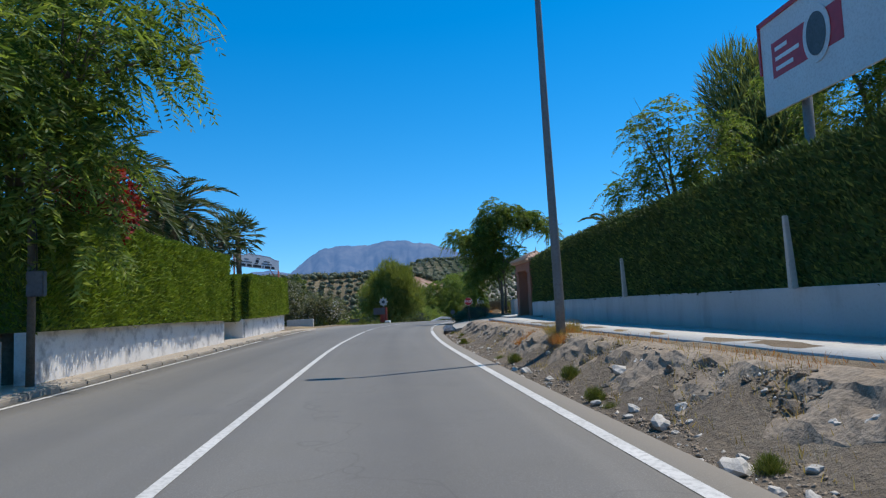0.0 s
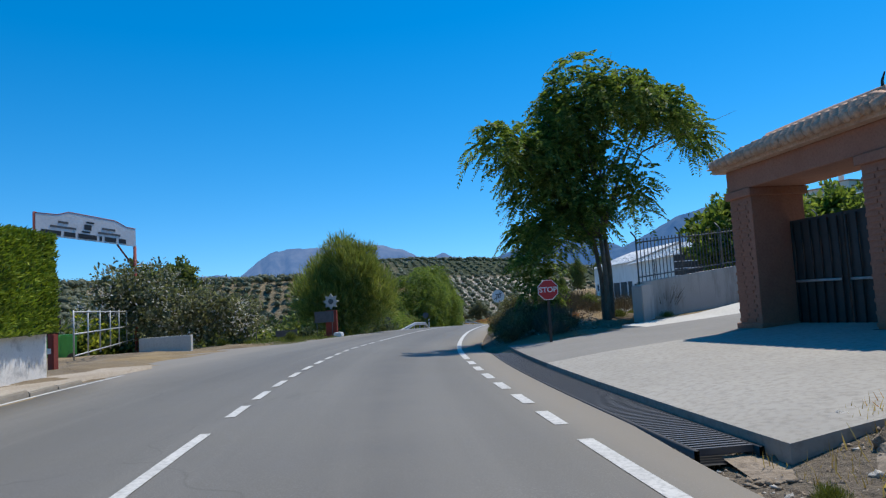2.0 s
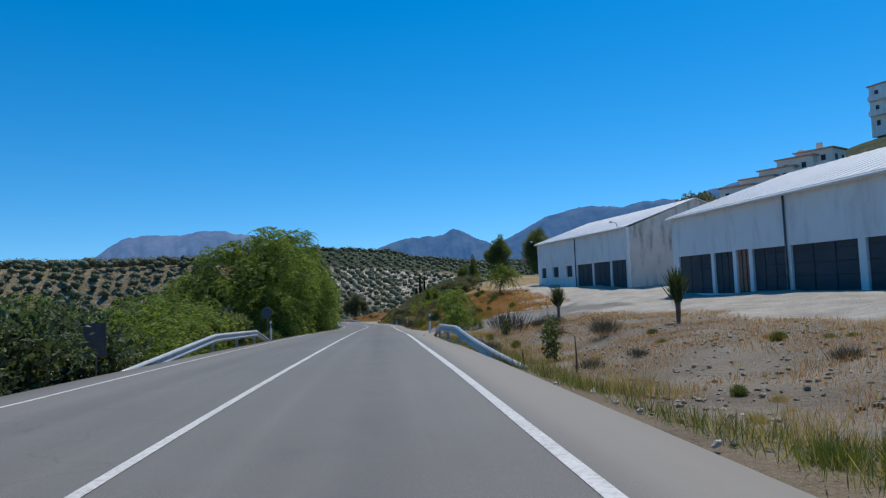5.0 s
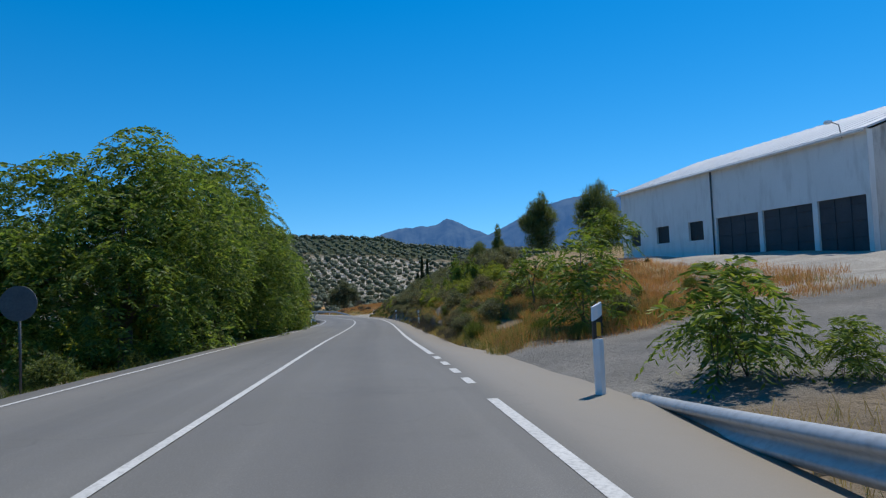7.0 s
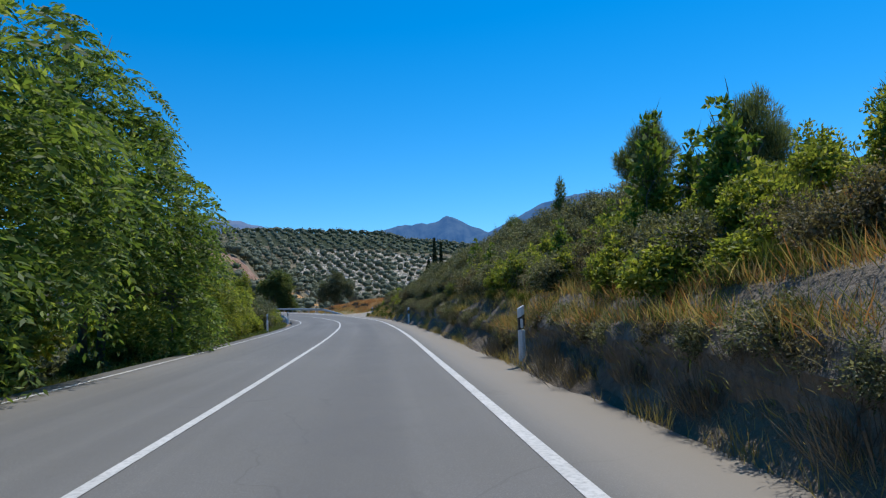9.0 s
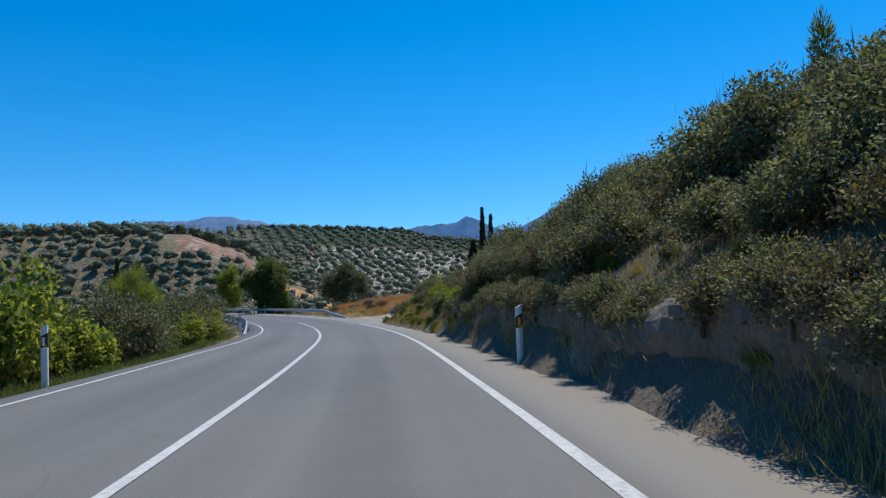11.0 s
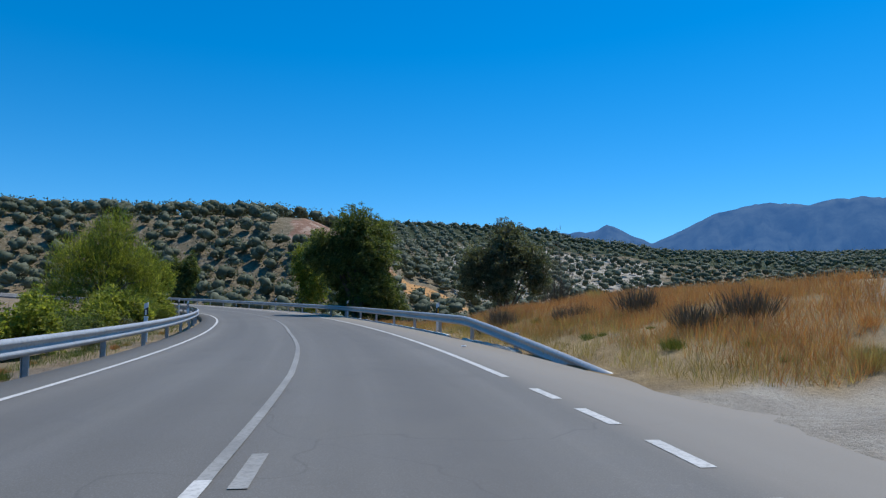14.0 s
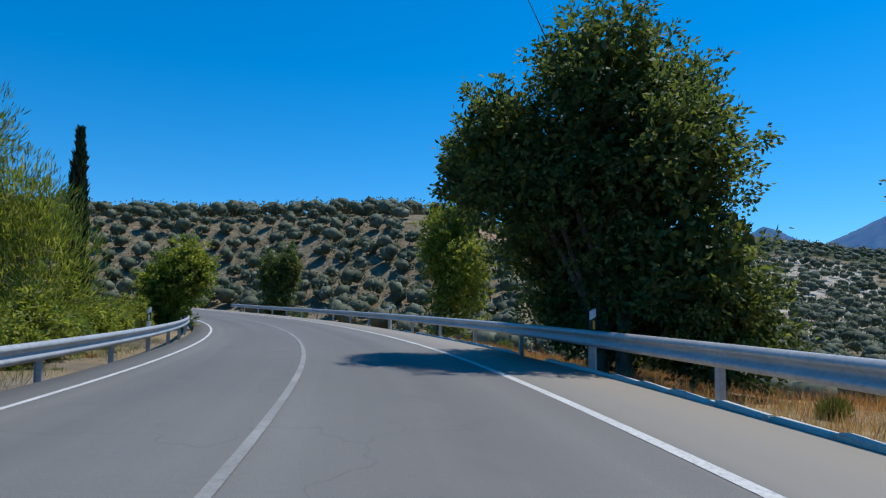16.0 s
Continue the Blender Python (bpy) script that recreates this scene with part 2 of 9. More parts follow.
M_LINEWORN = surface("worn_road_paint", (0.22, 0.212, 0.195), (0.34, 0.33, 0.305), 0.9, 22, 0.75, relief=0.2, dist=0.003, c3=(0.16, 0.152, 0.138))
M_PAVE = surface("pavement_concrete", (0.36, 0.30, 0.23), (0.47, 0.40, 0.32), 0.8, 20, 0.95, relief=0.8, dist=0.03, c3=(0.20, 0.15, 0.10))
M_KERB = surface("kerb_stone", (0.33, 0.285, 0.225), (0.42, 0.365, 0.295), 1.2, 30, 0.9)
M_CONC = surface("pale_concrete", (0.48, 0.45, 0.40), (0.60, 0.57, 0.51), 0.35, 14, 0.9, c3=(0.38, 0.35, 0.30))
M_WHITEWALL = stained_render("limewash", (0.74, 0.72, 0.68), (0.82, 0.80, 0.77), (0.40, 0.36, 0.31), 0.55)
M_OLDWALL = stained_render("old_limewash", (0.70, 0.67, 0.63), (0.80, 0.78, 0.74), (0.24, 0.23, 0.215), 0.95, (1.0, 1.0, 1.3))
M_CUT = surface("cut_earth", (0.14, 0.115, 0.088), (0.26, 0.215, 0.165), 1.2, 12, 0.95, relief=1.0, dist=0.06, c3=(0.075, 0.062, 0.05))
M_DUSTWALL = stained_render("dusty_limewash", (0.50, 0.475, 0.44), (0.60, 0.575, 0.54), (0.32, 0.285, 0.25), 0.6)
M_GREYWALL = stained_render("cement_wall", (0.42, 0.39, 0.35), (0.50, 0.47, 0.43), (0.20, 0.17, 0.14), 0.8)
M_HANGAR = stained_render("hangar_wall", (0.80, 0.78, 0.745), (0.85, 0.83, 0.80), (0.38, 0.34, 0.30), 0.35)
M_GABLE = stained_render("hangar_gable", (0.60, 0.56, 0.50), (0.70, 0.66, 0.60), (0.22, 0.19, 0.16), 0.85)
M_ROOFSHEET = surface("roof_sheet", (0.70, 0.69, 0.67), (0.78, 0.77, 0.75), 0.4, 12, 0.6, relief=0.1)
M_SHUTTER = surface("dark_shutter", (0.055, 0.055, 0.06), (0.085, 0.085, 0.09), 0.8, 20, 0.65, c3=(0.04, 0.04, 0.045))
M_ORANGE = surface("orange_door", (0.50, 0.15, 0.035), (0.56, 0.19, 0.05), 0.8, 15, 0.65, c3=(0.33, 0.11, 0.04))
M_BRICK = surface("red_brick", (0.35, 0.155, 0.10), (0.42, 0.20, 0.13), 2.0, 26, 0.9, c3=(0.26, 0.12, 0.08))
M_HEDGEWOOD = surface("hedge_inside", (0.045, 0.075, 0.014), (0.085, 0.125, 0.026), 3.0, 20, 0.95)
M_TILE = surface("roof_tile", (0.50, 0.30, 0.20), (0.64, 0.45, 0.33), 3.0, 18, 0.9, c3=(0.34, 0.20, 0.13))
M_STEEL = surface("galvanised_steel", (0.40, 0.40, 0.395), (0.52, 0.52, 0.51), 1.0, 12, 0.5, 0.35, 0.1, 0.003)
M_IRON = plain("dark_iron", (0.05, 0.045, 0.042), 0.6, 0.3)
M_RUST = surface("red_oxide_steel", (0.22, 0.045, 0.035), (0.30, 0.07, 0.05), 2.0, 25, 0.7)
M_GREYPOLE = surface("grey_pole", (0.20, 0.195, 0.185), (0.26, 0.25, 0.24), 1.0, 20, 0.6, 0.2)
M_WHITE = plain("white_plastic", (0.78, 0.78, 0.77), 0.5, vary=0.06)
M_BLACK = plain("black_plastic", (0.025, 0.025, 0.027), 0.45)
M_AMBER = plain("amber_reflector", (0.75, 0.36, 0.03), 0.3)
M_SIGNRED = plain("sign_red", (0.50, 0.025, 0.03), 0.4)
M_SIGNGREY = surface("sign_back", (0.10, 0.103, 0.108), (0.15, 0.153, 0.158), 3.0, 20, 0.6, 0.2)
M_BOARD = surface("board_white", (0.66, 0.66, 0.67), (0.74, 0.74, 0.75), 0.7, 18, 0.6, relief=0.05)
M_BARK = surface("bark", (0.12, 0.095, 0.07), (0.20, 0.16, 0.12), 3.0, 22, 0.95, relief=0.8, dist=0.03)
M_PALMBARK = surface("palm_trunk", (0.16, 0.12, 0.085), (0.27, 0.21, 0.15), 4.0, 16, 0.95, relief=1.0, dist=0.04)
M_CLOD = surface("clod_earth", (0.24, 0.186, 0.132), (0.37, 0.298, 0.222), 1.6, 16, 0.95, relief=0.9, dist=0.03, c3=(0.085, 0.066, 0.048))
M_STONE = surface("pale_stone", (0.46, 0.42, 0.36), (0.62, 0.58, 0.52), 2.0, 14, 0.9, relief=0.6)
L_WALNUT = leafy("pinnate_leaves", (0.085, 0.14, 0.032), (0.235, 0.325, 0.075), (0.42, 0.47, 0.13), 0.6)
L_SUCKER = leafy("young_pinnate_leaves", (0.10, 0.155, 0.03), (0.24, 0.32, 0.06), (0.42, 0.46, 0.10), 0.5)
L_YELLOW = leafy("yellowing_leaves", (0.15, 0.19, 0.035), (0.38, 0.42, 0.08), (0.58, 0.55, 0.12), 0.62)
L_DARK = leafy("dense_leaves", (0.072, 0.105, 0.035), (0.195, 0.24, 0.078), (0.36, 0.38, 0.14), 0.55)
L_OLIVE = leafy("olive_leaves", (0.085, 0.097, 0.058), (0.235, 0.25, 0.16), (0.40, 0.41, 0.30), 0.5)
L_HEDGE = leafy("clipped_conifer", (0.13, 0.195, 0.020), (0.25, 0.345, 0.038), (0.38, 0.45, 0.06), 0.3, 0.7)
# darker copy of the hedge leaf: the right hedge's shade is in its colour
L_HEDGESHADE = leafy("clipped_conifer_shade", (0.045, 0.075, 0.022), (0.12, 0.18, 0.045), (0.30, 0.35, 0.07), 0.1, 0.7)
L_PALM = leafy("palm_leaves", (0.040, 0.066, 0.022), (0.11, 0.15, 0.05), (0.25, 0.24, 0.11), 0.3, 0.45)
L_CYPRESS = leafy("cypress_leaves", (0.016, 0.030, 0.013), (0.045, 0.068, 0.028), (0.09, 0.12, 0.05), 0.2, 0.7)
L_STRAW = leafy("straw", (0.34, 0.24, 0.10), (0.56, 0.42, 0.19), (0.66, 0.54, 0.29), 0.5, 0.8)
L_REDSTRAW = leafy("red_straw", (0.43, 0.18, 0.08), (0.70, 0.345, 0.16), (0.74, 0.50, 0.29), 0.5, 0.8)
L_WEED = leafy("green_weeds", (0.075, 0.11, 0.022), (0.21, 0.245, 0.052), (0.38, 0.36, 0.10), 0.35)
L_RED = leafy("red_flowers", (0.20, 0.015, 0.015), (0.38, 0.03, 0.025), None, 0.3)
L_FLOWER = leafy("white_flowers", (0.45, 0.43, 0.42), (0.72, 0.68, 0.68), None, 0.3)
L_DRYTWIG = leafy("dry_twigs", (0.09, 0.075, 0.055), (0.20, 0.165, 0.12), None, 0.1, 0.9)
L_TAMARISK = leafy("tamarisk_sprays", (0.15, 0.19, 0.05), (0.34, 0.39, 0.10), (0.52, 0.52, 0.18), 0.5)
L_GROVE = leafy("grove_leaves", (0.10, 0.113, 0.064), (0.19, 0.205, 0.125), (0.28, 0.29, 0.19), 0.3, 0.7)
L_SCRUB = leafy("dusty_scrub", (0.085, 0.092, 0.048), (0.25, 0.25, 0.14), (0.44, 0.41, 0.27), 0.42, 0.65)
L_SCRUBDRY = leafy("half_dry_scrub", (0.09, 0.078, 0.046), (0.26, 0.22, 0.13), (0.44, 0.37, 0.24), 0.38, 0.75)
L_BLUEGREEN = leafy("blue_green_leaves", (0.05, 0.075, 0.04), (0.13, 0.17, 0.085), (0.25, 0.29, 0.17), 0.45)
L_PINE = leafy("pine_needles", (0.10, 0.13, 0.055), (0.22, 0.26, 0.11), (0.34, 0.38, 0.18), 0.55)

# ---- mesh helpers ----
def mesh_from(name, verts, faces, mat, smooth=False):
    me = bpy.data.meshes.new(name)
    verts = np.asarray(verts, dtype=np.float32)
    if isinstance(faces, np.ndarray):
        k = faces.shape[1]
        me.vertices.add(len(verts))
        me.vertices.foreach_set("co", verts.ravel())
        me.loops.add(faces.size)
        me.loops.foreach_set("vertex_index", faces.ravel().astype(np.int32))
        me.polygons.add(len(faces))
        me.polygons.foreach_set("loop_start", np.arange(0, faces.size, k, dtype=np.int32))
        me.update(calc_edges=True)
    else:
        me.from_pydata(verts.tolist(), [], faces)
    me.materials.append(mat)
    if smooth:
        me.polygons.foreach_set("use_smooth", np.ones(len(me.polygons), dtype=bool))
    me.validate()
    return me


def part(name, data, mat, parent=None, label="", kind=""):
    """Links a bmesh or a mesh as one object, under a thing or a part."""
    if isinstance(data, bmesh.types.BMesh):
        me = bpy.data.meshes.new(name)
        data.to_mesh(me)
        data.free()
        me.materials.append(mat)
    else:
        me = data
    ob = new(name, me)
    if parent is not None:
        ob.parent = parent
    return tagged(ob, label, kind=kind)


def thing(name, label, category, m=None, group="", kind=""):
    ob = new(name)
    ob.empty_display_size = 0.2
    if m is not None:
        ob.matrix_basis = m
    return tagged(ob, label, category, group, kind)


def box(bm, x0, x1, y0, y1, z0, z1, bevel=0.0):
    r = bmesh.ops.create_cube(bm, size=1.0)
    for v in r["verts"]:
        v.co = Vector((x0 + (v.co.x + 0.5) * (x1 - x0), y0 + (v.co.y + 0.5) * (y1 - y0), z0 + (v.co.z + 0.5) * (z1 - z0)))
    if bevel:
        es = list({e for v in r["verts"] for e in v.link_edges})
        bmesh.ops.bevel(bm, geom=es, offset=bevel, segments=2, affect='EDGES')
    return bm


def boxed(*a, **k):
    return box(bmesh.new(), *a, **k)


def tube(points, radii, sides=8):
    """A closed tapering tube along points."""
    pts = [Vector(p) for p in points]
    verts, faces = [], []
    for i, p in enumerate(pts):
        d = (pts[min(i + 1, len(pts) - 1)] - pts[max(i - 1, 0)]).normalized()
        a = d.orthogonal().normalized()
        if i and a.dot(prev) < 0.9:
            a = (prev - d * prev.dot(d)).normalized()
        prev = a
        b = d.cross(a)
        for k in range(sides):
            t = 2 * math.pi * k / sides
            verts.append(p + (a * math.cos(t) + b * math.sin(t)) * radii[i])
        if i:
            o = (i - 1) * sides
            for k in range(sides):
                faces.append((o + k, o + (k + 1) % sides, o + sides + (k + 1) % sides, o + sides + k))
    faces.append(tuple(range(sides))[::-1])
    n = len(pts) * sides
    faces.append(tuple(range(n - sides, n)))
    return verts, faces


def tubes(name, many, mat, sides=7):
    V, F = [], []
    for pts, rad in many:
        v, f = tube(pts, rad, sides)
        o = len(V)
        V += [tuple(x) for x in v]
        F += [tuple(i + o for i in q) for q in f]
    return mesh_from(name, V, F, mat, True)


# ---- the road's line: places along its middle, every 16 m ----
CTRL = np.array([
    (25.84, -30.21, 5.82), (19.87, -15.37, 5.62), (13.89, -0.52, 5.43), (7.92, 14.32, 5.23), (2.27, 29.29, 5.03), (-2.36, 44.59, 4.80),
    (-5.06, 60.36, 4.47), (-6.84, 76.26, 4.03), (-8.43, 92.18, 3.45), (-10.06, 108.09, 2.76), (-11.77, 124.00, 2.00), (-13.31, 139.93, 1.22),
    (-14.95, 155.84, 0.48), (-17.00, 171.71, -0.24), (-19.82, 187.46, -0.93), (-24.11, 202.87, -1.52), (-30.05, 217.71, -1.96), (-37.55, 231.83, -2.32),
    (-46.35, 245.16, -2.63), (-56.85, 257.15, -2.89), (-68.75, 267.75, -3.05), (-81.9, 276.8, -3.1), (-96.0, 284.2, -3.0), (-110.8, 289.9, -2.8),
    (-126.2, 293.8, -2.5), (-142.0, 296.2, -2.1)])


def spline(u):
    """Catmull-Rom through CTRL; u in units of control points."""
    u = np.clip(np.asarray(u, float), 0, len(CTRL) - 1.0001)
    i = u.astype(int)
    f = (u - i)[:, None]
    n = len(CTRL) - 1
    a, b, c, d = CTRL[np.clip(i - 1, 0, n)], CTRL[i], CTRL[np.clip(i + 1, 0, n)], CTRL[np.clip(i + 2, 0, n)]
    return b + 0.5 * f * ((c - a) + f * ((2 * a - 5 * b + 4 * c - d) + f * (3 * (b - c) + d - a)))


_fine = spline(np.linspace(0, len(CTRL) - 1.001, 4000))
_len = np.r_[0, np.cumsum(np.linalg.norm(np.diff(_fine[:, :2], axis=0), axis=1))]
ROAD_END = float(_len[-1])
RS = np.arange(0, ROAD_END, 1.0)
RC = np.column_stack([np.interp(RS, _len, _fine[:, k]) for k in range(3)])
RT = np.gradient(RC[:, :2], axis=0)
RT /= np.linalg.norm(RT, axis=1)[:, None]


def along(s):
    s = np.atleast_1d(np.asarray(s, float))
    c = np.column_stack([np.interp(s, RS, RC[:, k]) for k in range(3)])
    t = np.column_stack([np.interp(s, RS, RT[:, k]) for k in range(2)])
    return c, t / np.linalg.norm(t, axis=1)[:, None]


def rp(s, l, dz=0.0):
    """The place s metres along the road and l to the right of its middle, dz above the road."""
    c, t = along(s)
    return Vector((c[0, 0] + t[0, 1] * l, c[0, 1] - t[0, 0] * l, c[0, 2] + dz))


def heading(s):
    t = along(s)[1][0]
    return math.degrees(math.atan2(-t[0], t[1]))


def road_coords(x, y):
    """s, l and road height for many places."""
    x, y = np.asarray(x, float), np.asarray(y, float)
    S, L, Zr = np.empty_like(x), np.empty_like(x), np.empty_like(x)
    C2, T2, S2, Z2 = RC[::2, :2], RT[::2], RS[::2], RC[::2, 2]
    for k in range(0, len(x), 8000):
        q = np.column_stack([x[k:k + 8000], y[k:k + 8000]])
        j = ((q[:, None, :] - C2[None]) ** 2).sum(2).argmin(1)
        d = q - C2[j]
        a = np.clip((d * T2[j]).sum(1), -1.2, 1.2)
        S[k:k + 8000] = S2[j] + a
        L[k:k + 8000] = d[:, 0] * T2[j][:, 1] - d[:, 1] * T2[j][:, 0]
        Zr[k:k + 8000] = np.interp(S2[j] + a, RS, RC[:, 2])
    return S, L, Zr


# ---- the lie of the land: heights over the road at distances from its middle ----
DIST = np.array([0, 3.7, 4.7, 5.3, 6.5, 8.0, 10.0, 14.0, 20.0, 30.0, 45.0])
RIGHT = [
    (0,   [-.3, -.3, -.12, .36, .46, .38, .45, .5, .7, 1.0, 1.5]),
    (66,  [-.3, -.3, -.12, .34, .46, .38, .40, .5, .7, 1.0, 1.5]),
    (71,  [-.3, -.3, -.10, .12, .25, .36, .42, .6, .9, 1.4, 2.0]),
    (80,  [-.3, -.3, -.10, -.05, .05, .15, .25, .6, 1.3, 2.4, 3.6]),
    (84,  [-.3, -.15, .05, .20, .30, .35, .40, .8, 2.0, 3.0, 4.0]),
    (88,  [-.3, -.25, .15, .60, .78, .70, .55, .75, 1.3, 2.0, 3.5]),
    (98,  [-.3, -.25, .08, .45, .65, .60, .55, .5, .7, 1.2, 2.5]),
    (106, [-.3, -.25, -.05, -.1, -.1, .0, .05, .2, .6, 1.0, 2.0]),
    (120, [-.3, -.3, -.20, -.40, -.5, -.3, .05, .35, .9, 1.1, 1.7]),
    (139, [-.3, -.3, -.20, -.35, -.2, .0, .35, .8, 1.3, 1.7, 2.3]),
    (147, [-.3, -.3, -.10, .02, .12, .3, .6, 1.0, 1.55, 2.0, 2.6]),
    (154, [-.3, -.3, -.10, .12, .35, .6, .95, 1.4, 1.8, 2.3, 3.0]),
    (159, [-.3, -.3, -.05, .6, .9, 1.15, 1.4, 1.9, 2.3, 2.7, 3.4]),
    (170, [-.3, -.3, -.05, .95, 1.6, 2.1, 2.6, 3.0, 3.2, 3.4, 4.2]),
    (181, [-.3, -.3, -.05, 1.2, 1.7, 2.2, 2.8, 3.5, 4.0, 4.2, 5.0]),
    (200, [-.3, -.3, -.05, 1.2, 2.0, 2.9, 3.9, 5.0, 6.2, 6.6, 7.0]),
    (216, [-.3, -.3, -.05, 1.2, 2.0, 2.9, 3.9, 5.0, 6.0, 6.2, 6.0]),
    (221, [-.3, -.3, -.05, .75, 1.6, 2.5, 3.3, 4.2, 4.8, 5.0, 4.6]),
    (226, [-.3, -.3, -.05, .60, 1.30, 2.1, 2.9, 4.0, 4.6, 4.6, 4.0]),
    (233, [-.3, -.3, -.05, .50, 1.20, 1.65, 1.9, 2.3, 2.4, 2.0, 1.0]),
    (237, [-.3, -.3, -.15, .15, .8, 1.05, 1.15, 1.3, 1.5, 1.6, .8]),
    (240, [-.3, -.3, -.12, -.02, .0, .05, .15, .4, 1.0, 1.3, .5]),
    (248, [-.3, -.3, -.12, -.02, .0, .12, .3, .6, 1.2, 1.2, -.5]),
    (254, [-.3, -.3, -.25, -.15, .15, .6, 1.1, 1.7, 2.0, 1.4, -1.5]),
    (264, [-.3, -.3, -.25, -.25, .05, .5, 1.0, 1.5, 1.5, .0, -3.5]),
    (276, [-.3, -.3, -.25, -.3, -.35, -.4, -.4, -.6, -1.6, -4.5, -9.]),
    (292, [-.3, -.3, -.25, -.35, -.55, -.8, -1.1, -1.8, -3.6, -6.5, -10.]),
    (330, [-.3, -.3, -.25, -.4, -.7, -1.0, -1.5, -2.5, -4.0, -6., -8.]),
    (420, [-.3, -.3, -.25, -.3, -.5, -.6, -.8, -1.0, -2.0, -3., -4.])]
LEFT = [
    (0,   [-.3, -.3, -.1, .0, .0, .0, .0, .0, .0, -.5, -2.0]),
    (80,  [-.3, -.3, -.1, -.02, .0, .0, .0, .0, -.2, -1.0, -4.0]),
    (92,  [-.3, -.3, -.3, -.2, -.1, -.02, .0, .0, -.5, -2.0, -6.0]),
    (100, [-.3, -.3, -.15, -.05, .0, .0, -.1, -.8, -2.5, -5.0, -9.0]),
    (112, [-.3, -.3, -.2, -.3, -.5, -.9, -1.5, -2.8, -4.8, -7.0, -10.]),
    (150, [-.3, -.3, -.2, -.3, -.5, -.9, -1.5, -2.6, -4.5, -7.0, -10.]),
    (215, [-.3, -.3, -.2, -.3, -.6, -1.0, -1.6, -2.6, -4.0, -6.0, -8.5]),
    (250, [-.3, -.3, -.2, -.3, -.5, -.7, -1.0, -1.4, -2.0, -3.0, -4.5]),
    (300, [-.3, -.3, -.2, -.2, -.2, -.2, -.3, -.5, -.9, -1.6, -3.0]),
    (420, [-.3, -.3, -.2, -.1, .0, .2, .4, .8, 1.5, 3.0, 5.0])]


def banded(table, s, d):
    ks = np.array([r[0] for r in table], float)
    hs = np.array([r[1] for r in table])
    i = np.clip(np.searchsorted(ks, s, side="right") - 1, 0, len(ks) - 2)
    f = np.clip((s - ks[i]) / (ks[i + 1] - ks[i]), 0, 1)
    f = f * f * (3 - 2 * f)
    j = np.clip(np.searchsorted(DIST, d, side="right") - 1, 0, len(DIST) - 2)
    g = np.clip((d - DIST[j]) / (DIST[j + 1] - DIST[j]), 0, 1)
    low = hs[i, j] * (1 - g) + hs[i, j + 1] * g
    high = hs[i + 1, j] * (1 - g) + hs[i + 1, j + 1] * g
    return low * (1 - f) + high * f


# the wide country: heights by bearing (degrees left of +y) and distance from the hub
HUB = (-12.0, 150.0)
FAR_R = np.array([0, 60, 110, 160, 220, 270, 300, 350, 450, 560, 700, 1000, 1600, 4300.])
FAR_H = [
    (-180, [1, 6, 9, 12, 14, 18, 20, 22, 26, 30, 34, 40, 40, 20]),
    (-95,  [1, 16, 27, 31, 32, 36, 38, 40, 46, 52, 60, 70, 70, 30]),
    (-67,  [1, 20, 33, 40, 42, 46, 48, 52, 58, 62, 66, 70, 70, 30]),
    (-42,  [1, 9, 20, 27, 30, 34, 36, 38, 42, 46, 50, 56, 60, 30]),
    (-25, [0, 0, 0, 2, 4, 6, 8, 10, 16, 25, 33, 42, 44, 20]),
    (-14, [0, -4, -10, -13, -13, -10, -8, -4, 6, 18, 28, 37, 40, 10]),
    (-6, [0, -6, -14, -18, -18, -15, -12, -7, 9, 22, 31, 38, 40, 10]),
    (2, [0, -7, -15, -19, -18, -13, -8, 0, 18, 33, 40, 43, 42, 10]),
    (5.5, [0, -7, -14, -18, -16, -11, -6, 4, 23, 42, 48, 50, 46, 10]),
    (10,   [0, -7, -14, -17, -14, -8, -3, 7, 26, 45, 53, 54, 48, 10]),
    (15, [0, -7, -12, -14, -9, -1, 5, 14, 30, 47, 56, 56, 48, 10]),
    (19, [0, -6, -9, -7, 7, 15.5, 17, 19, 31, 47, 54, 54, 46, 10]),
    (23, [0, -6, -7, -3, 13, 21.3, 21.2, 20, 24, 32, 36, 36, 32, 10]),
    (27, [0, -5, -6, 0, 16, 21.3, 21.2, 20, 19, 18, 18, 18, 20, 10]),
    (34, [0, -5, -5, 2, 16.5, 21.3, 21.0, 19.5, 17, 16, 16, 16, 18, 10]),
    (45, [0, -4, -4, 3, 16.5, 21.3, 21.0, 19.5, 17, 16, 16, 16, 18, 10]),
    (70, [0, -4, -3, 4, 16.5, 21.3, 21.0, 19.5, 17, 16, 16, 16, 18, 10]),
    (110,  [0, -4, -6, -2, 6, 12, 15, 18, 20, 22, 24, 26, 26, 10]),
    (180,  [1, 6, 9, 12, 14, 18, 20, 22, 26, 30, 34, 40, 40, 20])]


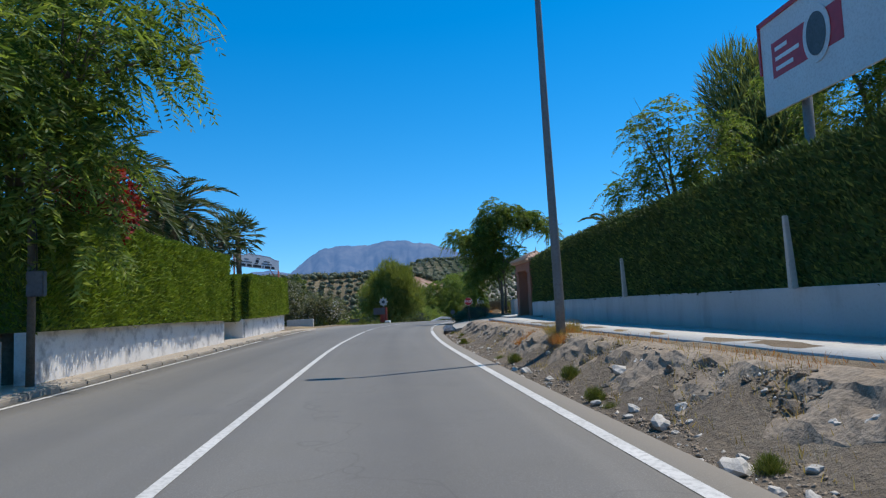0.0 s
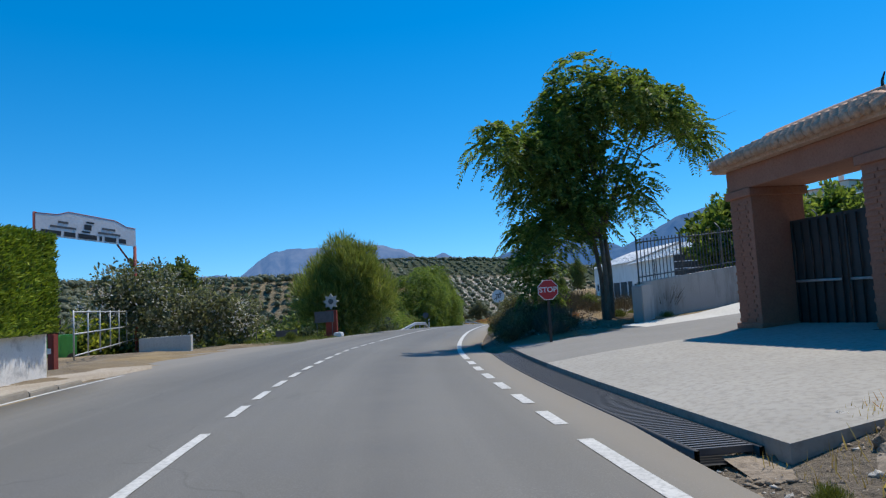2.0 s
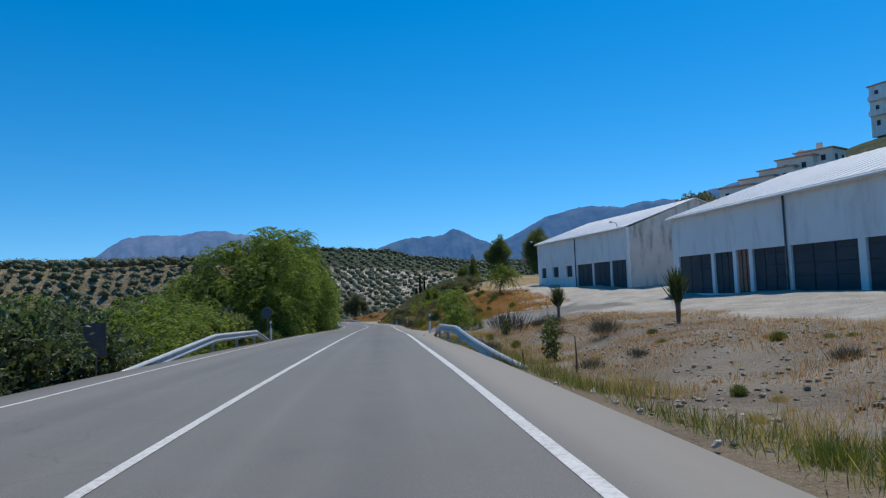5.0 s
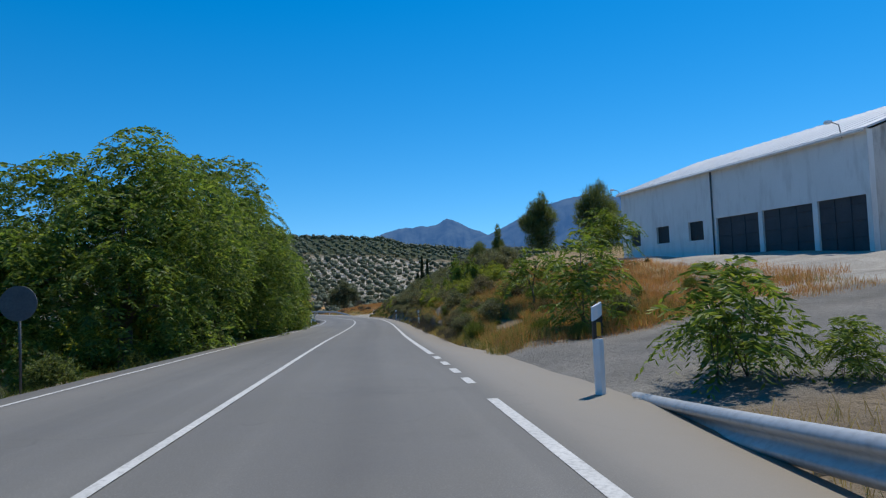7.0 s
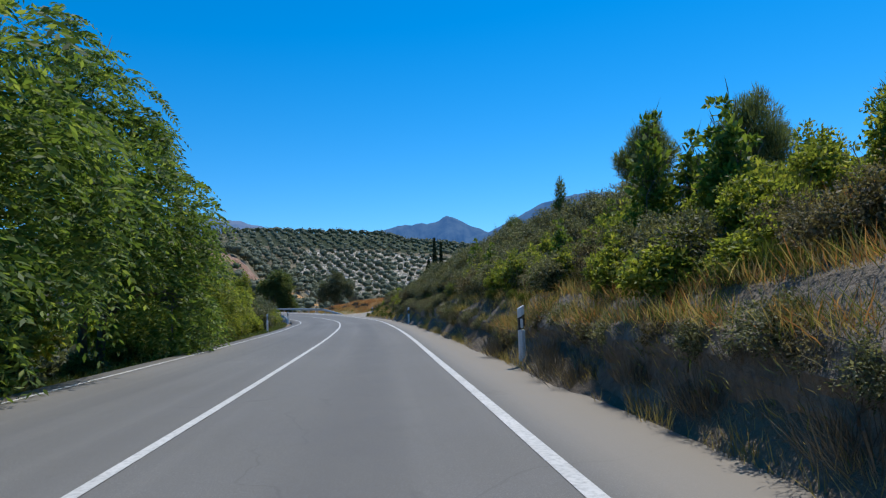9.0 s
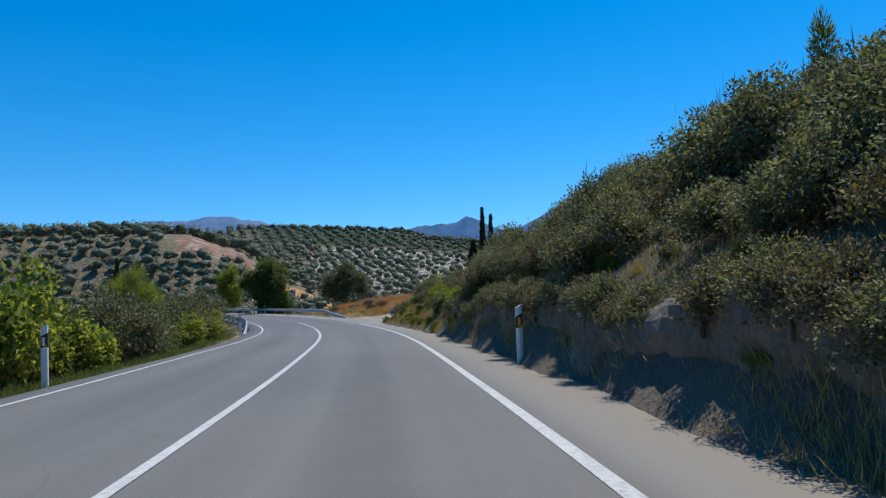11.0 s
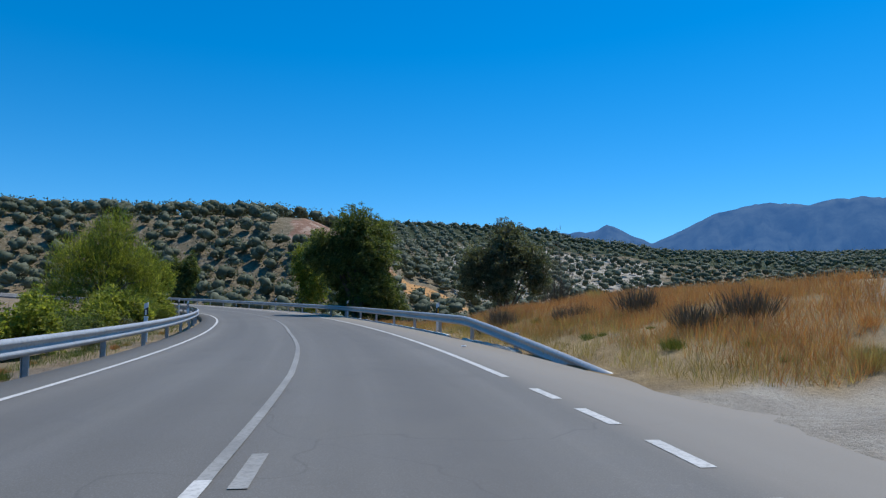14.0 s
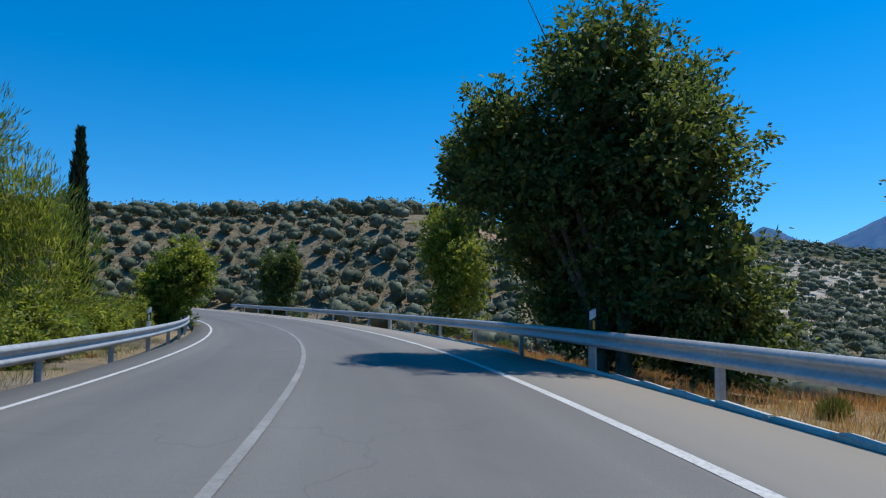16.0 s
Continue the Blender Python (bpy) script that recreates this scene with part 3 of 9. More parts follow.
def wide(x, y):
    dx, dy = x - HUB[0], y - HUB[1]
    r = np.hypot(dx, dy)
    az = np.degrees(np.arctan2(-dx, dy))
    ks = np.array([a for a, _ in FAR_H], float)
    hs = np.array([h for _, h in FAR_H], float)
    i = np.clip(np.searchsorted(ks, az, side="right") - 1, 0, len(ks) - 2)
    f = np.clip((az - ks[i]) / (ks[i + 1] - ks[i]), 0, 1)
    f = f * f * (3 - 2 * f)
    j = np.clip(np.searchsorted(FAR_R, r, side="right") - 1, 0, len(FAR_R) - 2)
    g = np.clip((r - FAR_R[j]) / (FAR_R[j + 1] - FAR_R[j]), 0, 1)
    h = (hs[i, j] * (1 - g) + hs[i, j + 1] * g) * (1 - f) + (hs[i + 1, j] * (1 - g) + hs[i + 1, j + 1] * g) * f
    # folds of the hills
    amp = np.clip((r - 120) / 300, 0, 1)
    h = h + amp * (1.5 * np.sin(x / 61.0 + 0.7 * np.sin(y / 83.0)) + 1.2 * np.sin(y / 47.0 + x / 120.0))
    return h


def hash_noise(x, y, size):
    """Smooth value noise in -1..1."""
    u, v = np.asarray(x) / size, np.asarray(y) / size
    i, j = np.floor(u), np.floor(v)
    f, g = u - i, v - j
    f, g = f * f * (3 - 2 * f), g * g * (3 - 2 * g)

    def r(a, b):
        return np.modf(np.abs(np.sin(a * 127.1 + b * 311.7) * 43758.5453))[0] * 2 - 1
    return (r(i, j) * (1 - f) + r(i + 1, j) * f) * (1 - g) + (r(i, j + 1) * (1 - f) + r(i + 1, j + 1) * f) * g


def ground_z(x, y):
    x, y = np.atleast_1d(np.asarray(x, float)), np.atleast_1d(np.asarray(y, float))
    s, l, zr = road_coords(x, y)
    d = np.abs(l)
    near = zr + np.where(l > 0, banded(RIGHT, s, d), banded(LEFT, s, d))
    rough = np.clip((d - 4.3) / 2.0, 0, 1)
    rough = rough * np.where((l > 5.4) & (l < 16) & (s < 88), 0.15, 1.0)
    near = near + rough * (0.10 * hash_noise(x, y, 1.7) + 0.05 * hash_noise(x + 9, y, 0.8))
    # rocky cut banks
    rocky = rough * ((l > 0) & (s > 84) & (s < 104) | (l > 0) & (s > 156) & (s < 236)) * np.clip((9 - d) / 3, 0, 1)
    near = near + rocky * (0.22 * hash_noise(x, y, 2.6) + 0.14 * np.abs(hash_noise(x, y + 5, 1.1)))
    off = np.maximum(d, np.hypot(*(np.array([x, y]) - RC[np.clip(s.astype(int), 0, len(RC) - 1), :2].T)))
    f = np.clip((off - 32) / 60, 0, 1)
    f = f * f * (3 - 2 * f)
    return near * (1 - f) + wide(x, y) * f


def gz(x, y):
    return float(ground_z(x, y)[0])


def graded(lo, hi, step, far_lo, far_hi, grow=1.13):
    mid = np.arange(lo, hi + 1e-6, step)
    out, w = [], step
    p = hi
    while p < far_hi:
        w *= grow
        p += w
        out.append(p)
    left, w, p = [], step, lo
    while p > far_lo:
        w *= grow
        p -= w
        left.append(p)
    return np.r_[left[::-1], mid, out]


def on_track(s, l, extra=0.0):
    """The dirt track that leaves the road on the right."""
    return (l > 4.5) & (l < 40) & (np.abs(s - 244.0 - (l - 5.5) * 1.10 + 0.35 * hash_noise(l, s, 2.3) + 0.3 * hash_noise(s, l, 0.8)) < 2.4 - 0.07 * np.clip(l - 8, 0, 12) + extra + 3.4 * np.clip((8 - l) / 3, 0, 1))


def build_ground():
    xs = graded(-60, 26, 0.7, -4300, 4300, 1.075)
    ys = graded(0, 272, 0.7, -1500, 4300, 1.075)
    X, Y = np.meshgrid(xs, ys)
    x, y = X.ravel(), Y.ravel()
    z = ground_z(x, y)
    nx, ny = len(xs), len(ys)
    i = (np.arange(ny - 1)[:, None] * nx + np.arange(nx - 1)[None]).ravel()
    faces = np.column_stack([i, i + 1, i + nx + 1, i + nx])
    me = mesh_from("ground", np.column_stack([x, y, z]), faces, M_SOIL, True)
    s, l, _ = road_coords(x, y)
    d = np.abs(l)
    n = hash_noise(x, y, 3.0) * 0.6 + hash_noise(x + 3, y, 1.1) * 0.4
    right, left = l > 0, l <= 0
    # straw on verges and mounds
    straw = np.clip(0.35 + 0.7 * n, 0, 1)
    straw = np.where(right & (s > 248) & (s < 306) & (d > 5.3), 0.9, straw)
    straw = np.where(right & (s > 152) & (s < 200) & (d > 7), 0.75 + 0.3 * n, straw)
    # pale gravel: the hangars' yard, the dirt track
    gravel = np.zeros_like(x)
    yard = right & (s > 104) & (s < 186) & (d > 13.5 + 2.5 * n - np.clip((s - 135) / 6, 0, 1) * np.clip((160 - s) / 4, 0, 1) * 4) & (d < 60)
    gravel = np.where(yard & ((s < 160) | (d > 16)), 0.9, gravel)
    entry = right & (s > 142.5) & (s < 150.5 + 0.6 * n) & (d < 15 + 2 * n)
    gravel = np.where(entry, 0.15, gravel)
    gravel = np.where(right & (s > 100) & (s < 136) & (d > 6) & (d <= 13), np.clip(0.3 + 0.6 * n, 0, 0.8), gravel)
    track = on_track(s, l, 0.6 * n)
    gravel = np.where(track, np.clip(0.62 + 0.4 * n, 0, 0.9), gravel)
    gravel = np.where((s < 82) & right & (d < 5.6), 0.1 + 0.2 * n, gravel)
    gap = np.where(s > 398, np.hypot(x - RC[-1, 0], y - RC[-1, 1]), d)
    rock = np.where(right & (((s > 85) & (s < 103)) | ((s > 170) & (s < 236))) & (d < 6.6), np.clip(0.75 + 0.4 * n, 0, 1), 0)
    far = np.clip((np.hypot(x - HUB[0], y - HUB[1]) - 60) / 60, 0, 1) * np.clip((gap - 30) / 25, 0, 1)
    rock = np.where(right & (s < 74) & (d < 5.5), np.clip(0.7 + 0.4 * n, 0, 1), rock)
    rock = np.where(right & (s > 104) & (s < 142) & (d < 13), np.clip(0.35 + 0.6 * n, 0, 0.9), rock)
    col = np.column_stack([np.clip(straw, 0, 1), np.clip(gravel, 0, 1), np.clip(rock, 0, 1), np.where(entry, 0.85, 0.0)]).astype(np.float32)
    at = me.color_attributes.new("zone", 'FLOAT_COLOR', 'POINT')
    at.data.foreach_set("color", col.ravel())
    dx, dy = x - HUB[0], y - HUB[1]
    r, az = np.hypot(dx, dy), np.degrees(np.arctan2(-dx, dy))
    soft = lambda v, lo, hi, w: np.clip(np.minimum(v - lo, hi - v) / w + 0.5, 0, 1)
    quarry = np.maximum(soft(az, 16.6, 23.4, 1.2) * soft(r, 238, 268, 6), soft(az, 13.0, 17.5, 1.5) * soft(r, 250, 268, 7))
    field = np.clip(1.4 - np.hypot((x + 75) / 15, (y - 404) / 9), 0, 1)
    scrub = np.maximum(soft(r, 462, 2500, 20) * soft(az, -32, 17, 4), soft(az, -120, -30, 5) * soft(r, 70, 2500, 20)) * 0.95
    scrub = np.maximum(scrub, soft(r, 330, 2500, 30) * soft(az, 16, 120, 3) * 0.45)
    pale = soft(az, -3, 12.5, 2.5) * soft(r, 280, 448, 18)
    land = np.column_stack([quarry, field, scrub, pale]).astype(np.float32)
    at = me.color_attributes.new("land", 'FLOAT_COLOR', 'POINT')
    at.data.foreach_set("color", land.ravel())
    at = me.attributes.new("grove", 'FLOAT', 'POINT')
    at.data.foreach_set("value", far.astype(np.float32))
    return tagged(new("ground", me), "dry earth and straw ground rising into olive hills", "ground", kind="structure")


build_ground()


CUT_EDGE, CUT_FACE = [], []


def earth_cut(s0, s1):
    """The steep broken foot of the bank, cut into the hill beside the road."""
    ss = np.arange(s0, s1, 0.2)
    rows = []
    for s in ss:
        low = float(np.interp(s, [162, 170, 184, 198], [0.40, 0.50, 0.65, 0.8])) * (1 + 0.28 * float(hash_noise(s, 3.0, 2.7)))
        top = rp(s, 6.0 if s < 176 else 5.6)
        zr = rp(s, 0).z
        g = gz(top.x, top.y)
        h = max(0.12, g - zr)
        lb = max(4.48, road_right(s) + 0.10)
        taper = min(1.0, (s - s0) / 4.0, (s1 - s) / 4.0)
        lb += 0.45 * (1 - taper)
        hh = h * min(1.0, low) * (0.25 + 0.75 * taper)
        prof = [(0.0, -0.18), (0.08, 0.10 * hh), (0.16, 0.25 * hh), (0.2, 0.4 * hh), (0.18, 0.55 * hh), (0.16, 0.7 * hh), (0.17, 0.82 * hh), (0.22, 0.93 * hh), (0.36, hh), (0.7, 0.55 * hh + 0.45 * h)]
        row = []
        for k, (u, z) in enumerate(prof):
            j = 0.14 * float(hash_noise(s, z + 9, 1.3)) + 0.09 * abs(float(hash_noise(s, z * 2 + 4, 0.55))) + 0.05 * float(hash_noise(s + 2, z * 2, 0.22))
            p = rp(s, lb + u + (j if k else 0))
            row.append((p.x, p.y, zr + z + (0.08 * float(hash_noise(s + 5, z, 0.6)) if k else 0)))
        row.append((top.x, top.y, g - 0.05))
        rows.append(row)
        CUT_EDGE.append(row[7:11])
        CUT_FACE.append(row[2:7])
    m = len(rows[0])
    V = [p for r in rows for p in r]
    F = [(i * m + j, i * m + j + 1, (i + 1) * m + j + 1, (i + 1) * m + j) for i in range(len(rows) - 1) for j in range(m - 1)]
    tagged(new("earth_cut", mesh_from("earth_cut", V, F, M_CUT)), "steep crumbling earth face at the foot of a bank", "bank", kind="structure")


def broken_verge(s0, s1):
    """The torn earth face between the verge's ditch and the edge of the service lane."""
    rows = []
    for s in np.arange(s0, s1, 0.10):
        taper = min(1.0, (s - s0) / 2.0, (s1 - s) / 1.5)
        zr = rp(s, 0).z
        row = []
        bend = 0.16 * float(hash_noise(s, 1.0, 2.4)) + 0.08 * float(hash_noise(s, 5.0, 0.8))
        for l, z in ((4.25, -0.34), (4.4, -0.20), (4.55, -0.15), (4.66, -0.12), (4.76, -0.06), (4.84, 0.0), (4.92, 0.07), (4.99, 0.14), (5.05, 0.21), (5.12, 0.28), (5.2, 0.34), (5.3, 0.38), (5.42, 0.40), (5.55, 0.41), (5.7, 0.42), (5.95, 0.34)):
            k = math.sin(math.pi * min(1.0, max(0.0, (l - 4.3) / 1.5)))
            j = k * (0.08 * float(hash_noise(s + 3 * z, l * 2, 0.6)) + 0.05 * float(hash_noise(s, l * 3 + z * 5, 0.23)))
            h = k * (0.06 * float(hash_noise(s, l + 7, 0.75)) + 0.05 * abs(float(hash_noise(s + 4, l, 0.35))) + 0.045 * float(hash_noise(s, l, 0.17)))
            p = rp(s, l + (bend + j) * k)
            row.append((p.x, p.y, zr + z * taper - 0.12 * (1 - taper) + h * taper))
        rows.append(row)
    m = len(rows[0])
    V = [p for r in rows for p in r]
    F = [(i * m + j, i * m + j + 1, (i + 1) * m + j + 1, (i + 1) * m + j) for i in range(len(rows) - 1) for j in range(m - 1)]
    tagged(new("earth_verge", mesh_from("earth_verge", V, F, M_CLOD)), "torn stony earth face below a service lane", "verge", kind="structure")


# ---- carriageway ----
def strip(s0, s1, l0, l1, dz, step=1.0, skirt=0.0, cols=2):
    """A ribbon along the road between two offsets, numbers or functions of s; the skirt is its depth."""
    n = max(2, int(round((s1 - s0) / step)) + 1)
    ss = np.linspace(s0, s1, n)
    c, t = along(ss)
    a = np.array([l0(v) for v in ss]) if callable(l0) else np.full(n, l0)
    b = np.array([l1(v) for v in ss]) if callable(l1) else np.full(n, l1)
    rows = []
    for k in range(cols):
        l = a + (b - a) * k / (cols - 1)
        rows.append(np.column_stack([c[:, 0] + t[:, 1] * l, c[:, 1] - t[:, 0] * l, c[:, 2] + dz - 0.012 * np.abs(l)]))
    if skirt:
        lo, hi = rows[0].copy(), rows[-1].copy()
        lo[:, 2] -= skirt
        hi[:, 2] -= skirt
        rows = [lo] + rows + [hi]
    m = len(rows)
    V = np.stack(rows, 1).reshape(-1, 3)
    i = (np.arange(n - 1)[:, None] * m + np.arange(m - 1)[None]).ravel()
    return V, np.column_stack([i, i + 1, i + m + 1, i + m])


def road_right(s):
    return float(np.interp(s, [0, 60, 70, 72, 82, 84, 90, 100, 138, 143, 151, 155, 200, 232, 236, 248, 252, 420], [3.75, 3.75, 3.85, 4.0, 4.0, 3.85, 4.05, 4.35, 4.4, 4.9, 4.9, 4.4, 4.6, 4.75, 5.6, 6.0, 5.15, 4.9]))


def road_left(s):
    return float(np.interp(s, [0, 64, 78, 84, 88, 98, 104, 140, 200, 230, 420], [-3.75, -3.8, -4.4, -6.5, -10.5, -10.5, -4.6, -4.15, -4.15, -3.85, -3.6]))


earth_cut(162.0, 222.0)
broken_verge(30.0, 70.9)

V, F = strip(0, ROAD_END - 2, road_left, road_right, 0.0, 1.0, 0.35, 9)
me = mesh_from("road", V, F, M_ASPHALT, False)
s_, l_, _ = road_coords(V[:, 0], V[:, 1])
at = me.attributes.new("across", 'FLOAT', 'POINT')
at.data.foreach_set("value", np.clip((l_ + 4.3) / 8.8, 0, 1).astype(np.float32))
at = me.attributes.new("lane", 'FLOAT_VECTOR', 'POINT')
at.data.foreach_set("vector", np.column_stack([s_, l_, 0 * l_]).astype(np.float32).ravel())
tagged(new("road", me), "worn grey asphalt two-lane country road", "road", kind="structure")


def paint(name, s0, s1, l, w=0.13, label="white painted road line", dz=0.005, mat=None):
    V, F = strip(s0, s1, (lambda s: l(s) - w / 2) if callable(l) else l - w / 2, (lambda s: l(s) + w / 2) if callable(l) else l + w / 2, dz, 1.0)
    tagged(new(name, mesh_from(name, V, F, mat or M_LINE)), label, "road marking", kind="structure")


CENTRE = lambda s: float(np.interp(s, [0, 66, 74, 84, 87, 96, 150, 240, 252, 258, 265, 272, 278, 420], [0.05, 0.08, 0.02, -0.16, -0.25, 0.0, 0.03, 0.0, 0.14, 0.08, -0.08, 0.0, 0.06, 0.05]))
EDGE = lambda s: float(np.interp(s, [0, 68, 74, 80, 84, 94, 118, 128, 150, 165, 205, 215, 240, 247, 252, 270, 420], [3.4, 3.4, 3.42, 3.36, 3.26, 3.24, 3.3, 3.24, 3.32, 3.22, 3.2, 3.32, 3.36, 3.5, 3.42, 3.44, 3.42]))
paint("centre_line", 0, 72.9, CENTRE, 0.11)
for k in range(12):
    paint("centre_dash", 73.9 + 1.5 * k, 74.8 + 1.5 * k, CENTRE, 0.12, "short white painted centre dash")
paint("centre_line", 92.0, 246, CENTRE, 0.11)
paint("centre_line", 246, ROAD_END - 3, CENTRE, 0.10, "worn grey-white painted centre line", mat=M_LINEWORN)
for k in range(4):
    paint("centre_dash", 241.0 + 1.6 * k, 241.9 + 1.6 * k, lambda s: CENTRE(s) + 0.24, 0.12, "short worn painted centre dash", mat=M_LINEWORN)
paint("edge_line", 0, 71.5, EDGE, 0.135)
for k in range(6):
    paint("edge_dash", 72.2 + 1.4 * k, 73.0 + 1.4 * k, EDGE, 0.135, "short white painted edge dash")
paint("edge_line", 80.6, 144.0, EDGE, 0.135)
for k in range(5):
    paint("edge_dash", 145.6 + 1.6 * k, 146.4 + 1.6 * k, EDGE, 0.135, "short white painted edge dash")
paint("edge_line", 152.8, 238.6, EDGE, 0.135)
for k in range(7):
    paint("edge_dash", 239.7 + 1.6 * k, 240.6 + 1.6 * k, EDGE, 0.135, "short white painted edge dash")
paint("edge_line", 251.5, ROAD_END - 3, EDGE, 0.135)
LEFT_LINE = lambda s: float(np.interp(s, [0, 60, 70, 82, 90, 100, 118, 170, 215, 230, 420], [-3.5, -3.6, -4.0, -4.85, -4.85, -4.2, -3.42, -3.6, -3.5, -3.0, -2.9]))
paint("edge_line", 0, 68, LEFT_LINE, 0.10)
paint("edge_line", 69.5, 72, LEFT_LINE, 0.10)
paint("edge_line", 73.5, 82, LEFT_LINE, 0.12)
paint("edge_line", 104, ROAD_END - 3, LEFT_LINE, 0.10)


# ---- far mountains ----
def ridge(name, profile, dist, mat, label, depth=500.0, foot=-60.0, eye=(-8.0, 100.0, 3.5)):
    """A mountain chain: bearings and heights in degrees as seen from the road, folded by gullies."""
    az = np.linspace(profile[0][0], profile[-1][0], 260)
    el = np.interp(az, [p[0] for p in profile][::1 if profile[0][0] < profile[-1][0] else -1], [p[1] for p in profile][::1 if profile[0][0] < profile[-1][0] else -1])
    k = np.arange(14)
    rows = []
    for j in k:
        f = j / (len(k) - 1)
        r = dist - depth * (1 - f) + (130 * hash_noise(az, f * 3 + az * 0.3, 0.9) + 60 * hash_noise(az + 5, f * 5 - az * 0.2, 0.35)) * f * (1 - f) * 2
        top = eye[2] + dist * np.tan(np.radians(el + 0.10 * hash_noise(az, 0 * az, 0.8) + 0.05 * hash_noise(az + 40, 0 * az, 0.3)))
        h = foot + (top - foot) * (f ** 0.85)
        rows.append(np.column_stack([eye[0] - r * np.sin(np.radians(az)), eye[1] + r * np.cos(np.radians(az)), h]))
    back = rows[-1].copy()
    back[:, 2] = foot
    back[:, :2] += (back[:, :2] - np.array(eye[:2])) * 0.04
    rows.append(back)
    m = len(rows)
    V = np.stack(rows, 1).reshape(-1, 3)
    n = len(az)
    i = (np.arange(n - 1)[:, None] * m + np.arange(m - 1)[None]).ravel()
    F = np.column_stack([i, i + 1, i + m + 1, i + m])
    tagged(new(name, mesh_from(name, V, F, mat, True)), label, "mountain", kind="structure")


# the blue of the chains is haze, painted as tinted base and emission
M_MASSIF = distant("hazy_rock", (0.02, 0.03, 0.045), (0.085, 0.085, 0.09), 0.31, (0.22, 0.45, 0.95))
M_BLUERIDGE = distant("hazy_scrub", (0.008, 0.015, 0.020), (0.055, 0.066, 0.060), 0.29, (0.14, 0.37, 0.90))
ridge("backdrop_massif", [(38, 2.85), (34, 2.95), (31.5, 3.25), (29.8, 2.95), (28.2, 4.35), (26.8, 5.05), (25.3, 5.35), (22.8, 5.25), (21.2, 5.65), (19.5, 5.60), (17.8, 5.35), (15.6, 4.85), (14.1, 4.15), (12.8, 3.55), (11.6, 4.25), (10.2, 3.65), (8, 3.25)], 2400, M_MASSIF, "limestone massif with blue-grey haze put into its colour")
ridge("backdrop_peak", [(9, 2.6), (5.4, 3.9), (4.3, 4.3), (3.2, 4.65), (2.0, 4.6), (0.9, 4.6), (-0.2, 5.0), (-0.85, 5.3), (-1.5, 5.0), (-2.4, 4.6), (-3.5, 4.1), (-4.6, 3.6), (-8, 3.2)], 4200, M_BLUERIDGE, "mountain with one pointed peak, tinted by a blue haze glow")
ridge("backdrop_range", [(-2.5, 3.3), (-4.6, 3.7), (-6.3, 4.4), (-7.6, 5.2), (-9.0, 5.9), (-11, 6.3), (-13.2, 6.65), (-15.7, 6.3), (-17.8, 6.8), (-20.5, 6.6), (-25, 7.7), (-32, 7.4), (-45, 6.5), (-70, 5.5)], 3500, M_BLUERIDGE, "wooded mountain range, tinted dark blue by a haze glow")


# ---- plants: leaf by leaf ----
def unit(v):
    return v / np.maximum(np.linalg.norm(v, axis=-1, keepdims=True), 1e-6)


def blades(name, base, way, length, width, mat, rng, fold=0.15):
    """One rhombic leaf a place."""
    n = len(base)
    way = unit(way)
    side = unit(np.cross(way, unit(rng.normal(size=(n, 3)))))
    nrm = np.cross(side, way)
    L, W = np.broadcast_to(length, (n,))[:, None], np.broadcast_to(width, (n,))[:, None]
    mid = base + way * L * 0.45 + nrm * L * fold
    V = np.stack([base, mid + side * W / 2, base + way * L, mid - side * W / 2], 1).reshape(-1, 3)
    return mesh_from(name, V, np.arange(4 * n).reshape(-1, 4), mat)


def pinnate(name, base, way, length, mat, rng, pairs=6, droop=0.55, wide=0.40, leaflet=1.0):
    """Compound leaves: a drooping midrib with pairs of leaflets."""
    n = len(base)
    way = unit(way)
    L = np.broadcast_to(length, (n,))
    side = unit(np.cross(way, np.array([0, 0, 1.0]) + 0.3 * rng.normal(size=(n, 3))))
    out_b, out_w, out_l = [], [], []
    for k in range(pairs):
        f = 0.22 + 0.78 * k / (pairs - 1)
        p = base + way * (L * f)[:, None] + np.array([0, 0, -1.0]) * (L * droop * f * f)[:, None]
        tip = unit(way + np.array([0, 0, -1.0]) * droop * 1.6 * f)
        for sgn in (-1, 1):
            out_b.append(p)
            out_w.append(unit(side * sgn + tip * 0.55 + np.array([0, 0, -0.25]) + 0.12 * rng.normal(size=(n, 3))))
            out_l.append(L * (0.36 - 0.14 * f) * leaflet)
    b, w, l = np.concatenate(out_b), np.concatenate(out_w), np.concatenate(out_l)
    return blades(name, b, w, l, l * wide, mat, rng, 0.06)


def in_blobs(blobs, n, rng, shell=0.55, gap=0.0, gap_size=0.9):
    """Places inside overlapping ellipsoids, more of them near the outside, with their outward ways."""
    blobs = np.asarray(blobs, float)
    vol = np.prod(blobs[:, 3:6], axis=1) ** (2 / 3)
    k = rng.choice(len(blobs), size=n * 2, p=vol / vol.sum())
    d = unit(rng.normal(size=(n * 2, 3)))
    r = (shell + (1 - shell) * rng.random(n * 2) ** 0.7)[:, None]
    p = blobs[k, :3] + d * blobs[k, 3:6] * r
    keep = np.ones(len(p), bool)
    if gap:
        g = hash_noise(p[:, 0] + 3.1 * p[:, 2], p[:, 1] + 1.7 * p[:, 2], gap_size)
        keep = g > -1 + 2 * gap
    p, d = p[keep][:n], d[keep][:n]
    return p, d


